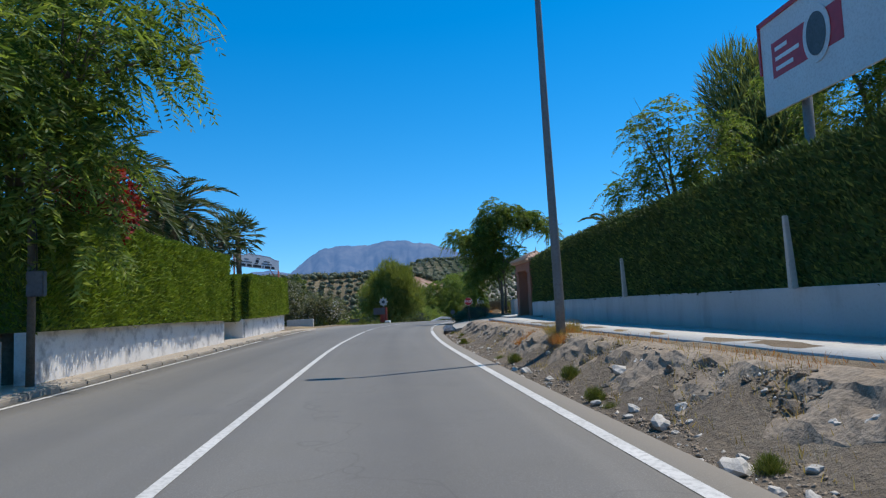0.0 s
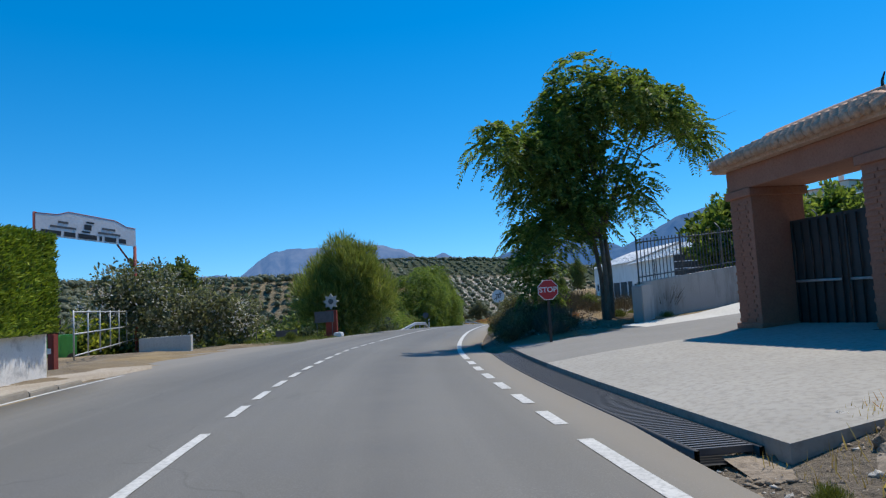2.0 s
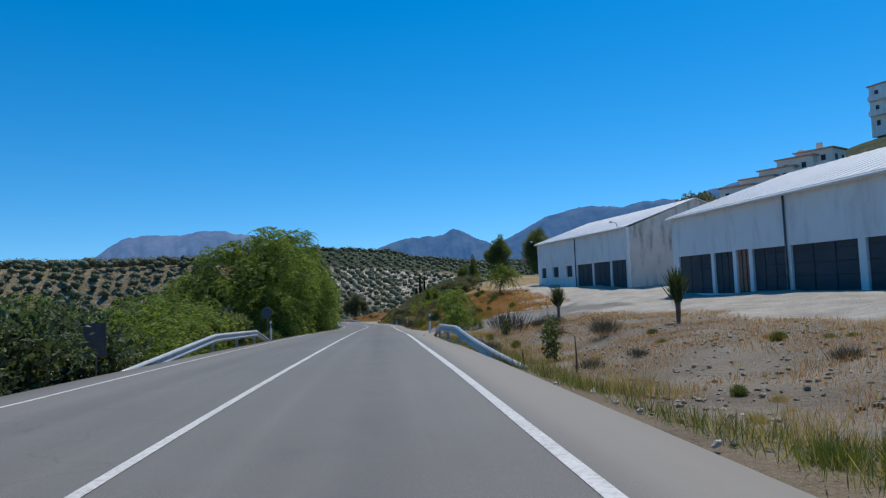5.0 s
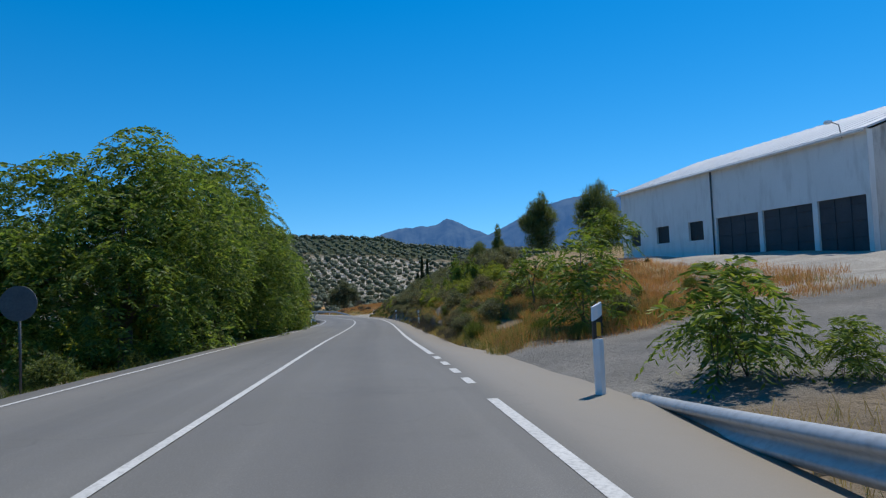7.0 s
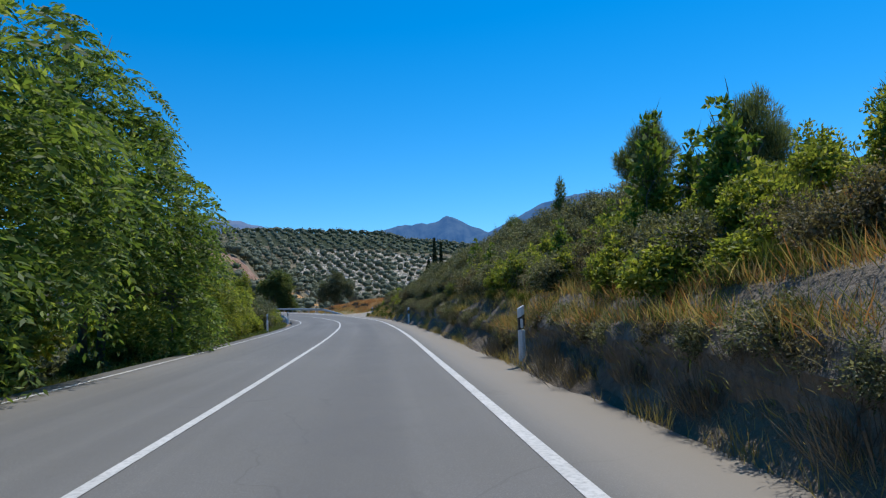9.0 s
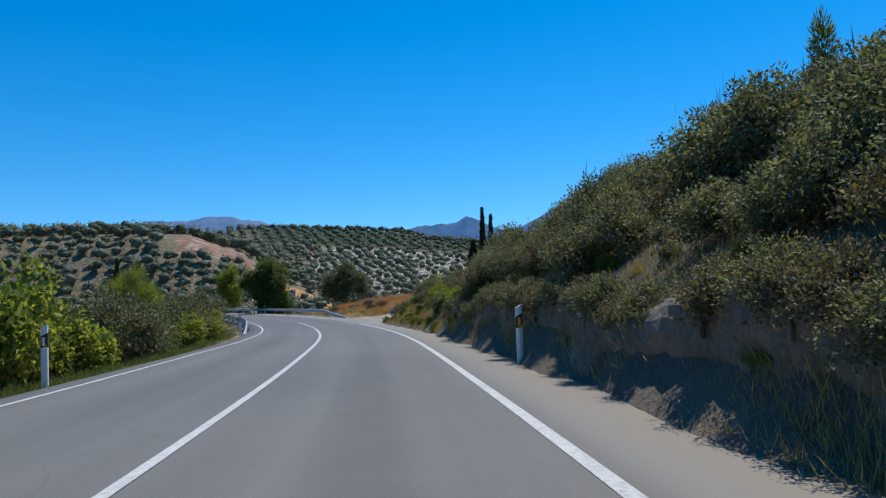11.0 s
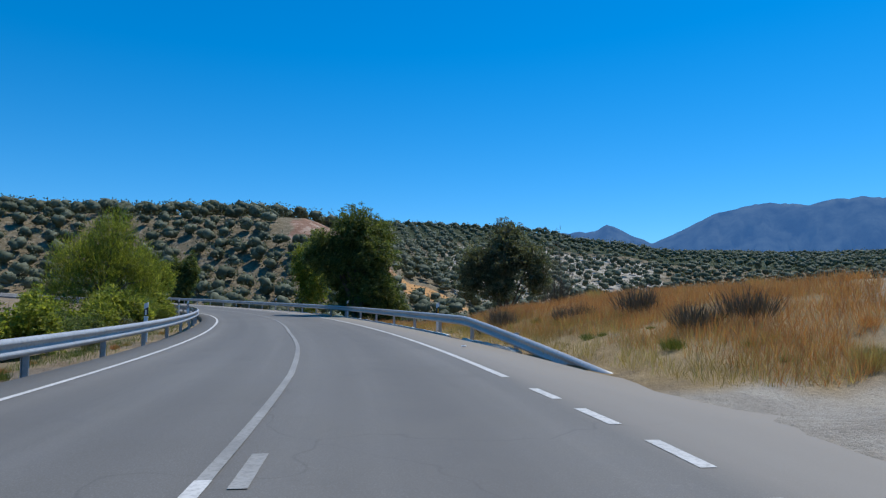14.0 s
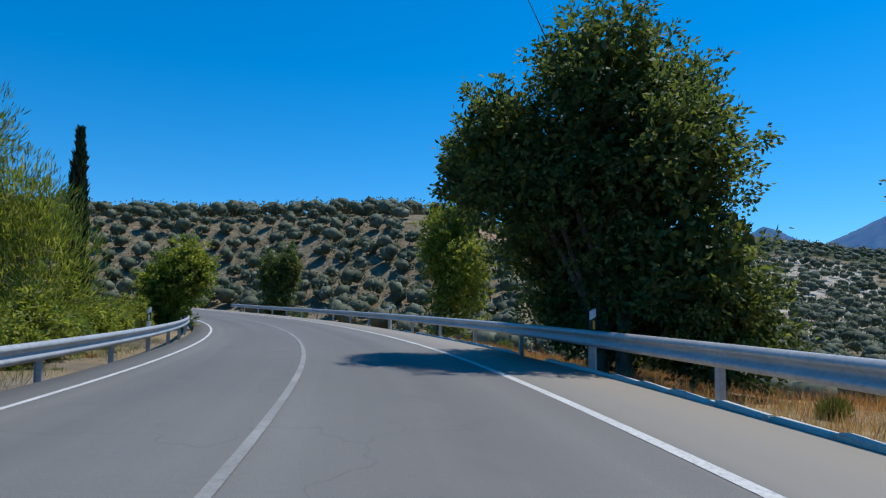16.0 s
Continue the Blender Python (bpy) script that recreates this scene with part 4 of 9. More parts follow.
def limbs(base, tops, r0, rng, fork=0.45):
    """A trunk that forks into limbs that reach for the crown's parts, with twigs."""
    base = Vector(base)
    draw = lambda: max(-1.2, min(1.2, rng.normal()))
    mean = sum((Vector(t) for t in tops), Vector()) / len(tops)
    knee = base.lerp(mean, fork)
    knee.x, knee.y = base.x + 0.4 * (mean.x - base.x) * fork, base.y + 0.4 * (mean.y - base.y) * fork
    mid = base.lerp(knee, 0.5) + Vector((draw() * 0.06, draw() * 0.06, 0))
    out = [([base - Vector((0, 0, 0.3)), base, mid, knee], [r0 * 1.35, r0 * 1.15, r0 * 0.9, r0 * 0.75])]
    for t in tops:
        t = Vector(t)
        m = knee.lerp(t, 0.5) + Vector((draw() * 0.15, draw() * 0.15, 0.12 * (t - knee).length))
        out.append(([knee - Vector((0, 0, 0.15)), m, t], [r0 * 0.55, r0 * 0.36, r0 * 0.10]))
        for _ in range(3):
            e = t + Vector((draw(), draw(), draw() * 0.5)) * 0.22 * (t - knee).length
            out.append(([m.lerp(t, rng.random() * 0.6), (m + e) / 2, e], [r0 * 0.22, r0 * 0.13, r0 * 0.04]))
    return out


def with_heart(blobs, p, way, rng, share=0.3, grow=1.3):
    """Adds the dense, shaded inside of a crown: fewer, broader sprays near the middle of each part."""
    inner = [(b[0], b[1], b[2], b[3] * 0.72, b[4] * 0.72, b[5] * 0.72) for b in blobs]
    q, e = in_blobs(inner, int(len(p) * share), rng, 0.2)
    w = unit(e * 0.3 + rng.normal(size=q.shape))
    q[:, 2] = np.maximum(q[:, 2], 0.1)
    return np.concatenate([p, q]), np.concatenate([way, w]), np.r_[np.ones(len(p)), np.full(len(q), grow)]


def tree(name, label, at, blobs, count, leaf, style="small", size=0.16, seed=1, r0=0.16, fork=0.45, gap=0.25, shell=0.5, stems=1, category="tree", group="", twigs=None, top=None, leaflet=1.0):
    """A tree or shrub: trunk and limbs, and a crown of single leaves. Blobs are given from its foot."""
    rng = np.random.default_rng(seed)
    if category == "tree":
        count, size = int(count * (1.7 if style == "pinnate" else 1.25)), size * (1.0 if style == "pinnate" else 1.15)
    x, y = at[0], at[1]
    z = gz(x, y) if len(at) < 3 else at[2]
    if top is not None:
        k = (top - z) / max(b[2] + b[5] for b in blobs)
        blobs = [(b[0], b[1], b[2] * k, b[3], b[4], b[5] * k) for b in blobs]
    ob = thing(name, label, category, pose(x, y, z - 0.05), group)
    wood = []
    tops = [(b[0], b[1], b[2] + 0.25 * b[5]) for b in blobs]
    for k in range(stems):
        foot = (0.0, 0.0, 0.0) if stems == 1 else (0.35 * rng.normal(), 0.35 * rng.normal(), 0.0)
        wood += limbs(foot, tops[k::stems] or tops[:1], r0, rng, fork)
    part("trunk" if category == "tree" else "branch_work", tubes("trunk", wood, M_BARK, 6 if category == "tree" else 3), M_BARK, ob, kind="" if category == "tree" else "stuff")
    p, d = in_blobs(blobs, count, rng, shell, gap)
    p[:, 2] = np.maximum(p[:, 2], 0.08)
    if style == "pinnate":
        # rosettes of leaves round the ends of twigs
        m = max(1, len(p) // 7)
        c, cd = p[:m], d[:m]
        axis = unit(cd * np.array([1, 1, 0.5]) + np.array([0, 0, 0.55]))
        e1 = unit(np.cross(axis, np.array([0.3, 0.2, 1.0]) + 0.2 * rng.normal(size=(m, 3))))
        e2 = np.cross(axis, e1)
        ang = rng.random((m, 7)) * 0.5 + np.arange(7)[None] * 2 * math.pi / 7
        rad = e1[:, None] * np.cos(ang)[..., None] + e2[:, None] * np.sin(ang)[..., None]
        way = (rad + axis[:, None] * (0.25 + 0.5 * rng.random((m, 7)))[..., None]).reshape(-1, 3)
        p = (c[:, None] + rad * 0.06 + axis[:, None] * (0.25 * rng.random((m, 7, 1)) - 0.12)).reshape(-1, 3)
        me = pinnate("crown", p, way, size * 1.15 * (0.7 + 0.5 * rng.random(len(p))), leaf, rng, 11 if leaflet < 1 else 9 if len(p) < 2600 else 7, 0.55, (0.24 if len(p) < 2600 else 0.33) / leaflet ** 0.7, leaflet)
    elif style == "feather":
        way = unit(d * 0.6 + 0.25 * rng.normal(size=p.shape) + np.array([0, 0, 0.9]))
        p, way, big = with_heart(blobs, p, way, rng, 0.3, 1.3)
        me = blades("crown", p, way, size * big * (0.6 + 0.8 * rng.random(len(p))), size * (0.13 if category == "tree" else 0.055) * big, leaf, rng, 0.03)
    elif style == "plume":
        way = unit(d * 0.55 + 0.25 * rng.normal(size=p.shape) + np.array([0, 0, 0.7]))
        p, way, big = with_heart(blobs, p, way, rng, 0.3, 1.4)
        me = blades("crown", p, way, size * big * (0.5 + rng.random(len(p))), size * 0.075 * big, leaf, rng, 0.10)
    elif style == "grass":
        way = unit(d * np.array([0.5, 0.5, 0.2]) + 0.2 * rng.normal(size=p.shape) + np.array([0, 0, 1.0]))
        p[:, 2] *= 0.45
        me = blades("crown", p, way, size * (0.6 + 0.8 * rng.random(len(p))), size * 0.022, leaf, rng, 0.05)
    else:
        # leaves gather in clumps round the ends of twigs
        m = max(24, len(p) // (24 if category == "tree" else 22))
        idx = np.arange(len(p)) % m
        spread = (0.06 if category == "tree" else 0.125) * float(np.mean([b[3] for b in blobs]))
        off = rng.normal(size=p.shape) * np.array([1.0, 1.0, 0.75])
        way = unit(d[idx] * 0.5 + off * 0.35 + 0.55 * rng.normal(size=p.shape))
        p = p[idx] + off * spread
        p[:, 2] = np.maximum(p[:, 2], 0.08)
        p, way, big = with_heart(blobs, p, way, rng, 0.45, 2.0 if category == "tree" else 1.5)
        me = blades("crown", p, way, size * big * (0.6 + 0.8 * rng.random(len(p))), size * 0.55 * big, leaf, rng)
    part("crown" if category == "tree" else "foliage", me, leaf, ob, kind="stuff")
    if twigs:
        q, e = in_blobs(blobs, twigs, rng, 0.75)
        way = unit(e * 0.5 + 0.3 * rng.normal(size=q.shape) + np.array([0, 0, 1.0]))
        part("twig_spray", blades("twig_spray", q, way, 0.36 * (0.5 + rng.random(len(q))), 0.02, L_DRYTWIG, rng, 0.02), L_DRYTWIG, ob, kind="stuff")
    return ob


def shrub_blobs(w, h, rng, n=5):
    out = []
    for k in range(n):
        a = 2 * math.pi * k / n + rng.random()
        r = 0.5 * w * (0.35 + 0.25 * rng.random())
        zz = h * (0.35 + 0.25 * rng.random())
        out.append((r * math.cos(a), r * math.sin(a), zz, w * (0.24 + 0.08 * rng.random()), w * (0.24 + 0.08 * rng.random()), h * (0.33 + 0.1 * rng.random())))
    out.append((0, 0, h * 0.62, w * 0.26, w * 0.26, h * 0.38))
    return out


SHRUBS = {}


def grass_tuft(name, label, w, h, count, leaf, size, rng):
    """Blades that rise and bend outwards from one rooted patch."""
    p, d = in_blobs(shrub_blobs(w, h, rng), count, rng, 0.35, 0.2)
    p[:, 2] = np.maximum(p[:, 2], 0.08) * 0.45
    way = unit(d * np.array([0.5, 0.5, 0.2]) + 0.2 * rng.normal(size=p.shape) + np.array([0, 0, 1.0]))
    me = blades(name, p, way, size * (0.6 + 0.8 * rng.random(len(p))), size * 0.022, leaf, rng, 0.05)
    return tagged(new(name, me), label, "grass tuft", name + "s along the road")


def shrub(kind, at, scale=1.0, turn=0.0, tall=1.0):
    """A copy of one of the shrub patterns, on the ground or at a given height."""
    x, y = at[0], at[1]
    z = gz(x, y) if len(at) < 3 else at[2]
    m = pose(x, y, z - 0.08, 0, 0, turn) @ Matrix.Diagonal((scale, scale, scale * tall, 1))
    if kind not in SHRUBS:
        name, label, w, h, count, leaf, style, size, seed, tw = SHRUB_KINDS[kind]
        rng = np.random.default_rng(seed)
        if style == "grass":
            SHRUBS[kind] = grass_tuft(name, label, w, h, count, leaf, size, rng)
            SHRUBS[kind].matrix_basis = m
            return SHRUBS[kind]
        ob = tree(name, label, (0, 0, 0), shrub_blobs(w, h, rng), count, leaf, style, size, seed, 0.035, 0.15, 0.2, 0.35, 3, "shrub", group=name + "s along the road", twigs=tw)
        ob.matrix_basis = m
        SHRUBS[kind] = ob
        return ob
    if kind in FULL_SIZE:
        m = m @ Matrix.Diagonal([1 / v for v in SHRUBS[kind].scale] + [1])
    return copy_thing(SHRUBS[kind], m)


FULL_SIZE = ("bramble", "bramble_brown", "poplar")
SHRUB_KINDS = {
    "sumac": ("young_sumac", "young green sumac shrub with feathery leaves", 2.4, 2.6, 133, L_SUCKER, "pinnate", 0.85, 11, 0),
    "sapling": ("sapling", "thin young sapling with sparse olive leaves", 0.9, 1.8, 420, L_WEED, "small", 0.10, 25, 90),
    "yellow": ("yellowing_shrub", "yellow-green leafy shrub on the roadside bank", 2.4, 2.6, 1100, L_YELLOW, "small", 0.21, 12, 40),
    "dark": ("dark_shrub", "dark green dense roadside shrub", 2.6, 2.2, 1150, L_DARK, "small", 0.20, 13, 30),
    "olive": ("wild_olive_bush", "grey-green wild olive bush on the bank", 2.4, 2.0, 1150, L_OLIVE, "small", 0.19, 14, 30),
    "yellow_fine": ("yellowing_shrub", "yellow-green leafy shrub on the roadside bank", 2.4, 2.6, 2400, L_YELLOW, "small", 0.14, 22, 30),
    "dark_fine": ("dark_shrub", "dark green dense roadside shrub", 2.6, 2.2, 2600, L_DARK, "small", 0.12, 23, 30),
    "olive_fine": ("wild_olive_bush", "grey-green wild olive bush on the bank", 2.4, 2.0, 2900, L_OLIVE, "small", 0.105, 24, 30),
    "bramble": ("bramble_thicket", "dusty grey-green bramble thicket hanging over a road cut", 3.0, 2.1, 4300, L_SCRUB, "small", 0.095, 26, 50),
    "bramble_brown": ("bramble_thicket", "half-dry brownish bramble thicket on a road cut", 2.6, 1.8, 3000, L_SCRUBDRY, "small", 0.09, 27, 90),
    "poplar": ("poplar_sapling", "upright yellow-green poplar sapling on the bank", 0.8, 2.5, 620, L_SUCKER, "small", 0.12, 28, 30),
    "weed": ("weed_tuft", "tuft of pale green roadside weeds", 1.0, 0.8, 620, L_WEED, "grass", 0.55, 15, 40),
    "broom": ("broom_bush", "fine yellow-green broom bush", 1.5, 1.2, 1700, L_WEED, "feather", 0.36, 16, 40),
    "dry": ("dry_bush", "dry brown leafless bush with straw at its foot", 1.5, 1.0, 520, L_DRYTWIG, "grass", 0.7, 17, 60),
    "straw": ("straw_tuft", "tuft of tall dry straw-coloured grass", 0.9, 0.7, 560, L_STRAW, "grass", 0.55, 18, 0),
    "redstraw": ("red_grass_tuft", "tuft of tall rust-coloured dry grass", 1.1, 0.8, 680, L_REDSTRAW, "grass", 0.55, 19, 0),
}


# ---- hedges and walls ----
def wall_run(name, points, thick, bottoms, tops, mat, label, category="wall", cap=None):
    """A wall along plan points; heights are given at each point. Its face lies on the points, its body to the right of the way."""
    bm = bmesh.new()
    n = len(points)
    rings = []
    for i in range(n):
        a, b = Vector(points[max(i - 1, 0)][:2]), Vector(points[min(i + 1, n - 1)][:2])
        d = (b - a).normalized()
        r = Vector((d.y, -d.x)) * thick
        p = Vector(points[i][:2])
        rings.append([bm.verts.new((p.x, p.y, bottoms[i])), bm.verts.new((p.x, p.y, tops[i])), bm.verts.new((p.x + r.x, p.y + r.y, tops[i])), bm.verts.new((p.x + r.x, p.y + r.y, bottoms[i]))])
    for i in range(n - 1):
        for k in range(4):
            bm.faces.new((rings[i][k], rings[i][(k + 1) % 4], rings[i + 1][(k + 1) % 4], rings[i + 1][k]))
    bm.faces.new(rings[0])
    bm.faces.new(rings[-1][::-1])
    bmesh.ops.recalc_face_normals(bm, faces=bm.faces[:])
    es = [e for e in bm.edges if e.is_manifold and e.calc_face_angle(0) > 0.8]
    bmesh.ops.bevel(bm, geom=es, offset=0.02, segments=2, affect='EDGES')
    me = bpy.data.meshes.new(name)
    bm.to_mesh(me)
    bm.free()
    me.materials.append(mat)
    return tagged(new(name, me), label, category, kind="structure")


def hedge(name, label, points, thick, bottoms, tops, seed=5, density=820, leaf=None, bulge=0.10):
    """A clipped hedge: a dark twiggy body and a coat of upright sprays over its faces."""
    rng = np.random.default_rng(seed)
    leaf = leaf or L_HEDGE
    ob = thing(name, label, "hedge")
    V, F, coat_p, coat_n = [], [], [], []
    n = len(points)
    for i in range(n - 1):
        p, q = np.array(points[i][:2]), np.array(points[i + 1][:2])
        d = q - p
        ln = float(np.hypot(*d))
        d = d / ln
        r = np.array([d[1], -d[0]])
        o = len(V)
        for (e, b, t) in ((p, bottoms[i], tops[i]), (q, bottoms[i + 1], tops[i + 1])):
            for (w, z) in ((0.08, b), (0.08, t - 0.08), (thick - 0.08, t - 0.08), (thick - 0.08, b)):
                V.append((*(e + r * w), z))
        F += [(o, o + 1, o + 5, o + 4), (o + 1, o + 2, o + 6, o + 5), (o + 2, o + 3, o + 7, o + 6), (o + 3, o, o + 4, o + 7), (o, o + 3, o + 2, o + 1), (o + 4, o + 5, o + 6, o + 7)]

        def coat(area, fn, nrm):
            k = int(area * density)
            u, v = rng.random(k), rng.random(k)
            c = fn(u, v)
            coat_p.append(c)
            coat_n.append(np.tile(nrm, (k, 1)))
        hb = 0.5 * (bottoms[i] + bottoms[i + 1])
        ht = 0.5 * (tops[i] + tops[i + 1])

        def face(off):
            def f(u, v):
                b = bottoms[i] + (bottoms[i + 1] - bottoms[i]) * u
                t = tops[i] + (tops[i + 1] - tops[i]) * u
                xy = p + d * ln * u[:, None] + r * off
                w = 0.02 + bulge * (0.5 + 0.5 * hash_noise(u * ln + 31 * off, v * (ht - hb), 0.9)) + 0.03 * hash_noise(u * ln, v * 3, 0.3)
                return np.column_stack([xy + np.outer(w, r if off > thick / 2 else -r), b + (t - b) * v])
            return f
        coat(ln * (ht - hb), face(0.06), np.array([-r[0], -r[1], 0]))
        coat(ln * (ht - hb) * 0.8, face(thick - 0.06), np.array([r[0], r[1], 0]))

        def lid(u, v):
            t = tops[i] + (tops[i + 1] - tops[i]) * u
            return np.column_stack([p + d * ln * u[:, None] + r * thick * v[:, None], t - 0.05 + bulge * 0.5 * (0.5 + 0.5 * hash_noise(u * ln, v * thick, 0.7))])
        coat(ln * thick, lid, np.array([0, 0, 1.0]))
        if i in (0, n - 2):
            for end, e, sg in ((0, p, -1), (n - 2, q, 1)):
                if i == end:
                    b, t = (bottoms[i], tops[i]) if sg < 0 else (bottoms[i + 1], tops[i + 1])
                    coat(thick * (t - b), lambda u, v: np.column_stack([e + r * thick * u[:, None] + d * sg * 0.02, b + (t - b) * v]), np.array([d[0] * sg, d[1] * sg, 0]))
    part("hedge_body", mesh_from("hedge_body", V, F, M_HEDGEWOOD), M_HEDGEWOOD, ob)
    c, nn = np.concatenate(coat_p), np.concatenate(coat_n)
    way = unit(nn * 0.75 + np.array([0, 0, 0.8]) + 0.45 * rng.normal(size=c.shape))
    part("foliage", blades("foliage", c - nn * 0.05, way, 0.115 * (0.5 + rng.random(len(c))), 0.042, leaf, rng, 0.08), leaf, ob, kind="stuff")
    return ob


# ---- guard rails ----
BEAM = [(0.0, -0.155), (0.045, -0.14), (0.08, -0.10), (0.08, -0.065), (0.012, -0.03), (0.0, 0.0), (0.012, 0.03), (0.08, 0.065), (0.08, 0.10), (0.045, 0.14), (0.0, 0.155)]


def guard_rail(s0, s1, l, ramp0, ramp1, high=0.5, gap=4.0, face=-1, flare=0.0, sink=0.22, label="galvanised steel guard rail on short posts"):
    """A W-shaped beam along the road; ramp0 and ramp1: the lengths over which its ends go down into the ground."""
    ob = thing("guard_rail", label, "guard rail")
    n = int((s1 - s0) / 0.8) + 1
    ss = np.linspace(s0, s1, n)
    V = []
    prof = BEAM + [(x - 0.006, z) for x, z in BEAM[::-1]]
    for s in ss:
        f = 1.0
        if ramp0:
            f = min(f, (s - s0) / ramp0)
        if ramp1:
            f = min(f, (s1 - s) / ramp1)
        dip = sink if s < 0.5 * (s0 + s1) else 0.22
        for (u, z) in prof:
            V.append(rp(s, l + flare * (1 - f) ** 2 + face * u, (high + dip) * f - dip + z))
    m = len(prof)
    F = [(i * m + k, i * m + (k + 1) % m, (i + 1) * m + (k + 1) % m, (i + 1) * m + k) for i in range(n - 1) for k in range(m)]
    F += [tuple(range(m))[::-1], tuple(range((n - 1) * m, n * m))]
    part("beam", mesh_from("beam", [tuple(v) for v in V], F, M_STEEL, True), M_STEEL, ob)
    post = None
    s = s0 + max(ramp0 * 0.55, 0.6)
    while s < s1 - max(ramp1 * 0.55, 0.6):
        if post is None:
            bm = boxed(-0.05, 0.05, -0.03, 0.03, -0.6, 0.70, bevel=0.008)
            box(bm, -0.055, -0.045, -0.05, 0.05, -0.6, 0.70)
            post = part("rail_post", bm, M_STEEL)
            me = post.data
            po = post
        else:
            po = new("rail_post", me)
        po.parent = ob
        f = min(1.0, (s - s0) / ramp0 if ramp0 else 1, (s1 - s) / ramp1 if ramp1 else 1)
        po.matrix_basis = pose(*rp(s, l + flare * (1 - f) ** 2 - face * 0.075, high - 0.60 - 0.55 * (1 - f)), 0, 0, heading(s))
        s += gap
    return ob


guard_rail(121.4, 144.0, 4.55, 8.5, 7.2, 0.37, face=-1, flare=0.55, sink=0.40)
guard_rail(123.5, 144.5, -4.35, 9.0, 4.0, 0.43, face=1)
guard_rail(251.8, 345.0, 5.42, 10.0, 0, 0.50, face=-1)
guard_rail(232.8, 345.0, -4.02, 8.0, 0, 0.38, face=1)


# ---- roadside posts and signs ----
def delineator(s, l, amber=True, lean=0.0):
    ob = thing("delineator_post", "white plastic roadside marker post with a black band", "marker post", pose(*rp(s, l, -0.05), lean, 0, heading(s)), "marker posts along the verge")
    bm = bmesh.new()
    pr = [(-0.06, -0.025), (0.0, -0.045), (0.06, -0.025), (0.06, 0.025), (0.0, 0.035), (-0.06, 0.025)]
    lo = [bm.verts.new((x, y, -0.2)) for x, y in pr]
    hi = [bm.verts.new((x, y, 0.66)) for x, y in pr]
    for k in range(6):
        bm.faces.new((lo[k], lo[(k + 1) % 6], hi[(k + 1) % 6], hi[k]))
    bm.faces.new(hi)
    part("post_foot", bm, M_WHITE, ob)
    bm = bmesh.new()
    lo = [bm.verts.new((x * 1.02, y * 1.02, 0.66 + (x + .06) * 0.6)) for x, y in pr]
    hi = [bm.verts.new((x * 1.02, y * 1.02, 0.88 + (x + .06) * 0.6)) for x, y in pr]
    for k in range(6):
        bm.faces.new((lo[k], lo[(k + 1) % 6], hi[(k + 1) % 6], hi[k]))
    bm.faces.new(hi)
    bm.faces.new(lo[::-1])
    part("black_band", bm, M_BLACK, ob)
    part("reflector", boxed(-0.025, 0.025, -0.058, -0.040, 0.70, 0.87, bevel=0.004), M_AMBER if amber else M_WHITE, ob, "amber reflector" if amber else "white reflector")
    bm = bmesh.new()
    lo = [bm.verts.new((x, y, 0.88 + (x + .06) * 0.6)) for x, y in pr]
    hi = [bm.verts.new((x, y, 1.05 + (x + .06) * 0.5)) for x, y in pr]
    for k in range(6):
        bm.faces.new((lo[k], lo[(k + 1) % 6], hi[(k + 1) % 6], hi[k]))
    bm.faces.new(hi)
    part("post_head", bm, M_WHITE, ob)
    return ob


for s, l, a, ln in ((143.9, 4.62, True, 0), (175.9, 4.55, False, 2), (206.5, 4.5, True, -1), (234.9, 5.05, True, 1), (267.3, 5.95, True, 0), (285.8, 5.75, True, 0), (306, 5.75, True, 0),
                    (146.9, -4.7, False, 0), (232.3, -4.15, False, 0), (263.9, -4.55, False, 0), (281.5, -4.55, False, 0), (296, -4.55, False, 0), (208.0, -4.7, False, 0)):
    delineator(s, l, a, ln)


def round_disc(r, t, sides=36, y0=0.0):
    bm = bmesh.new()
    bmesh.ops.create_cone(bm, cap_ends=True, segments=sides, radius1=r, radius2=r, depth=t)
    bmesh.ops.rotate(bm, verts=bm.verts, matrix=Matrix.Rotation(radians(90), 3, 'X'))
    bmesh.ops.translate(bm, verts=bm.verts, vec=(0, y0, 0))
    return bm


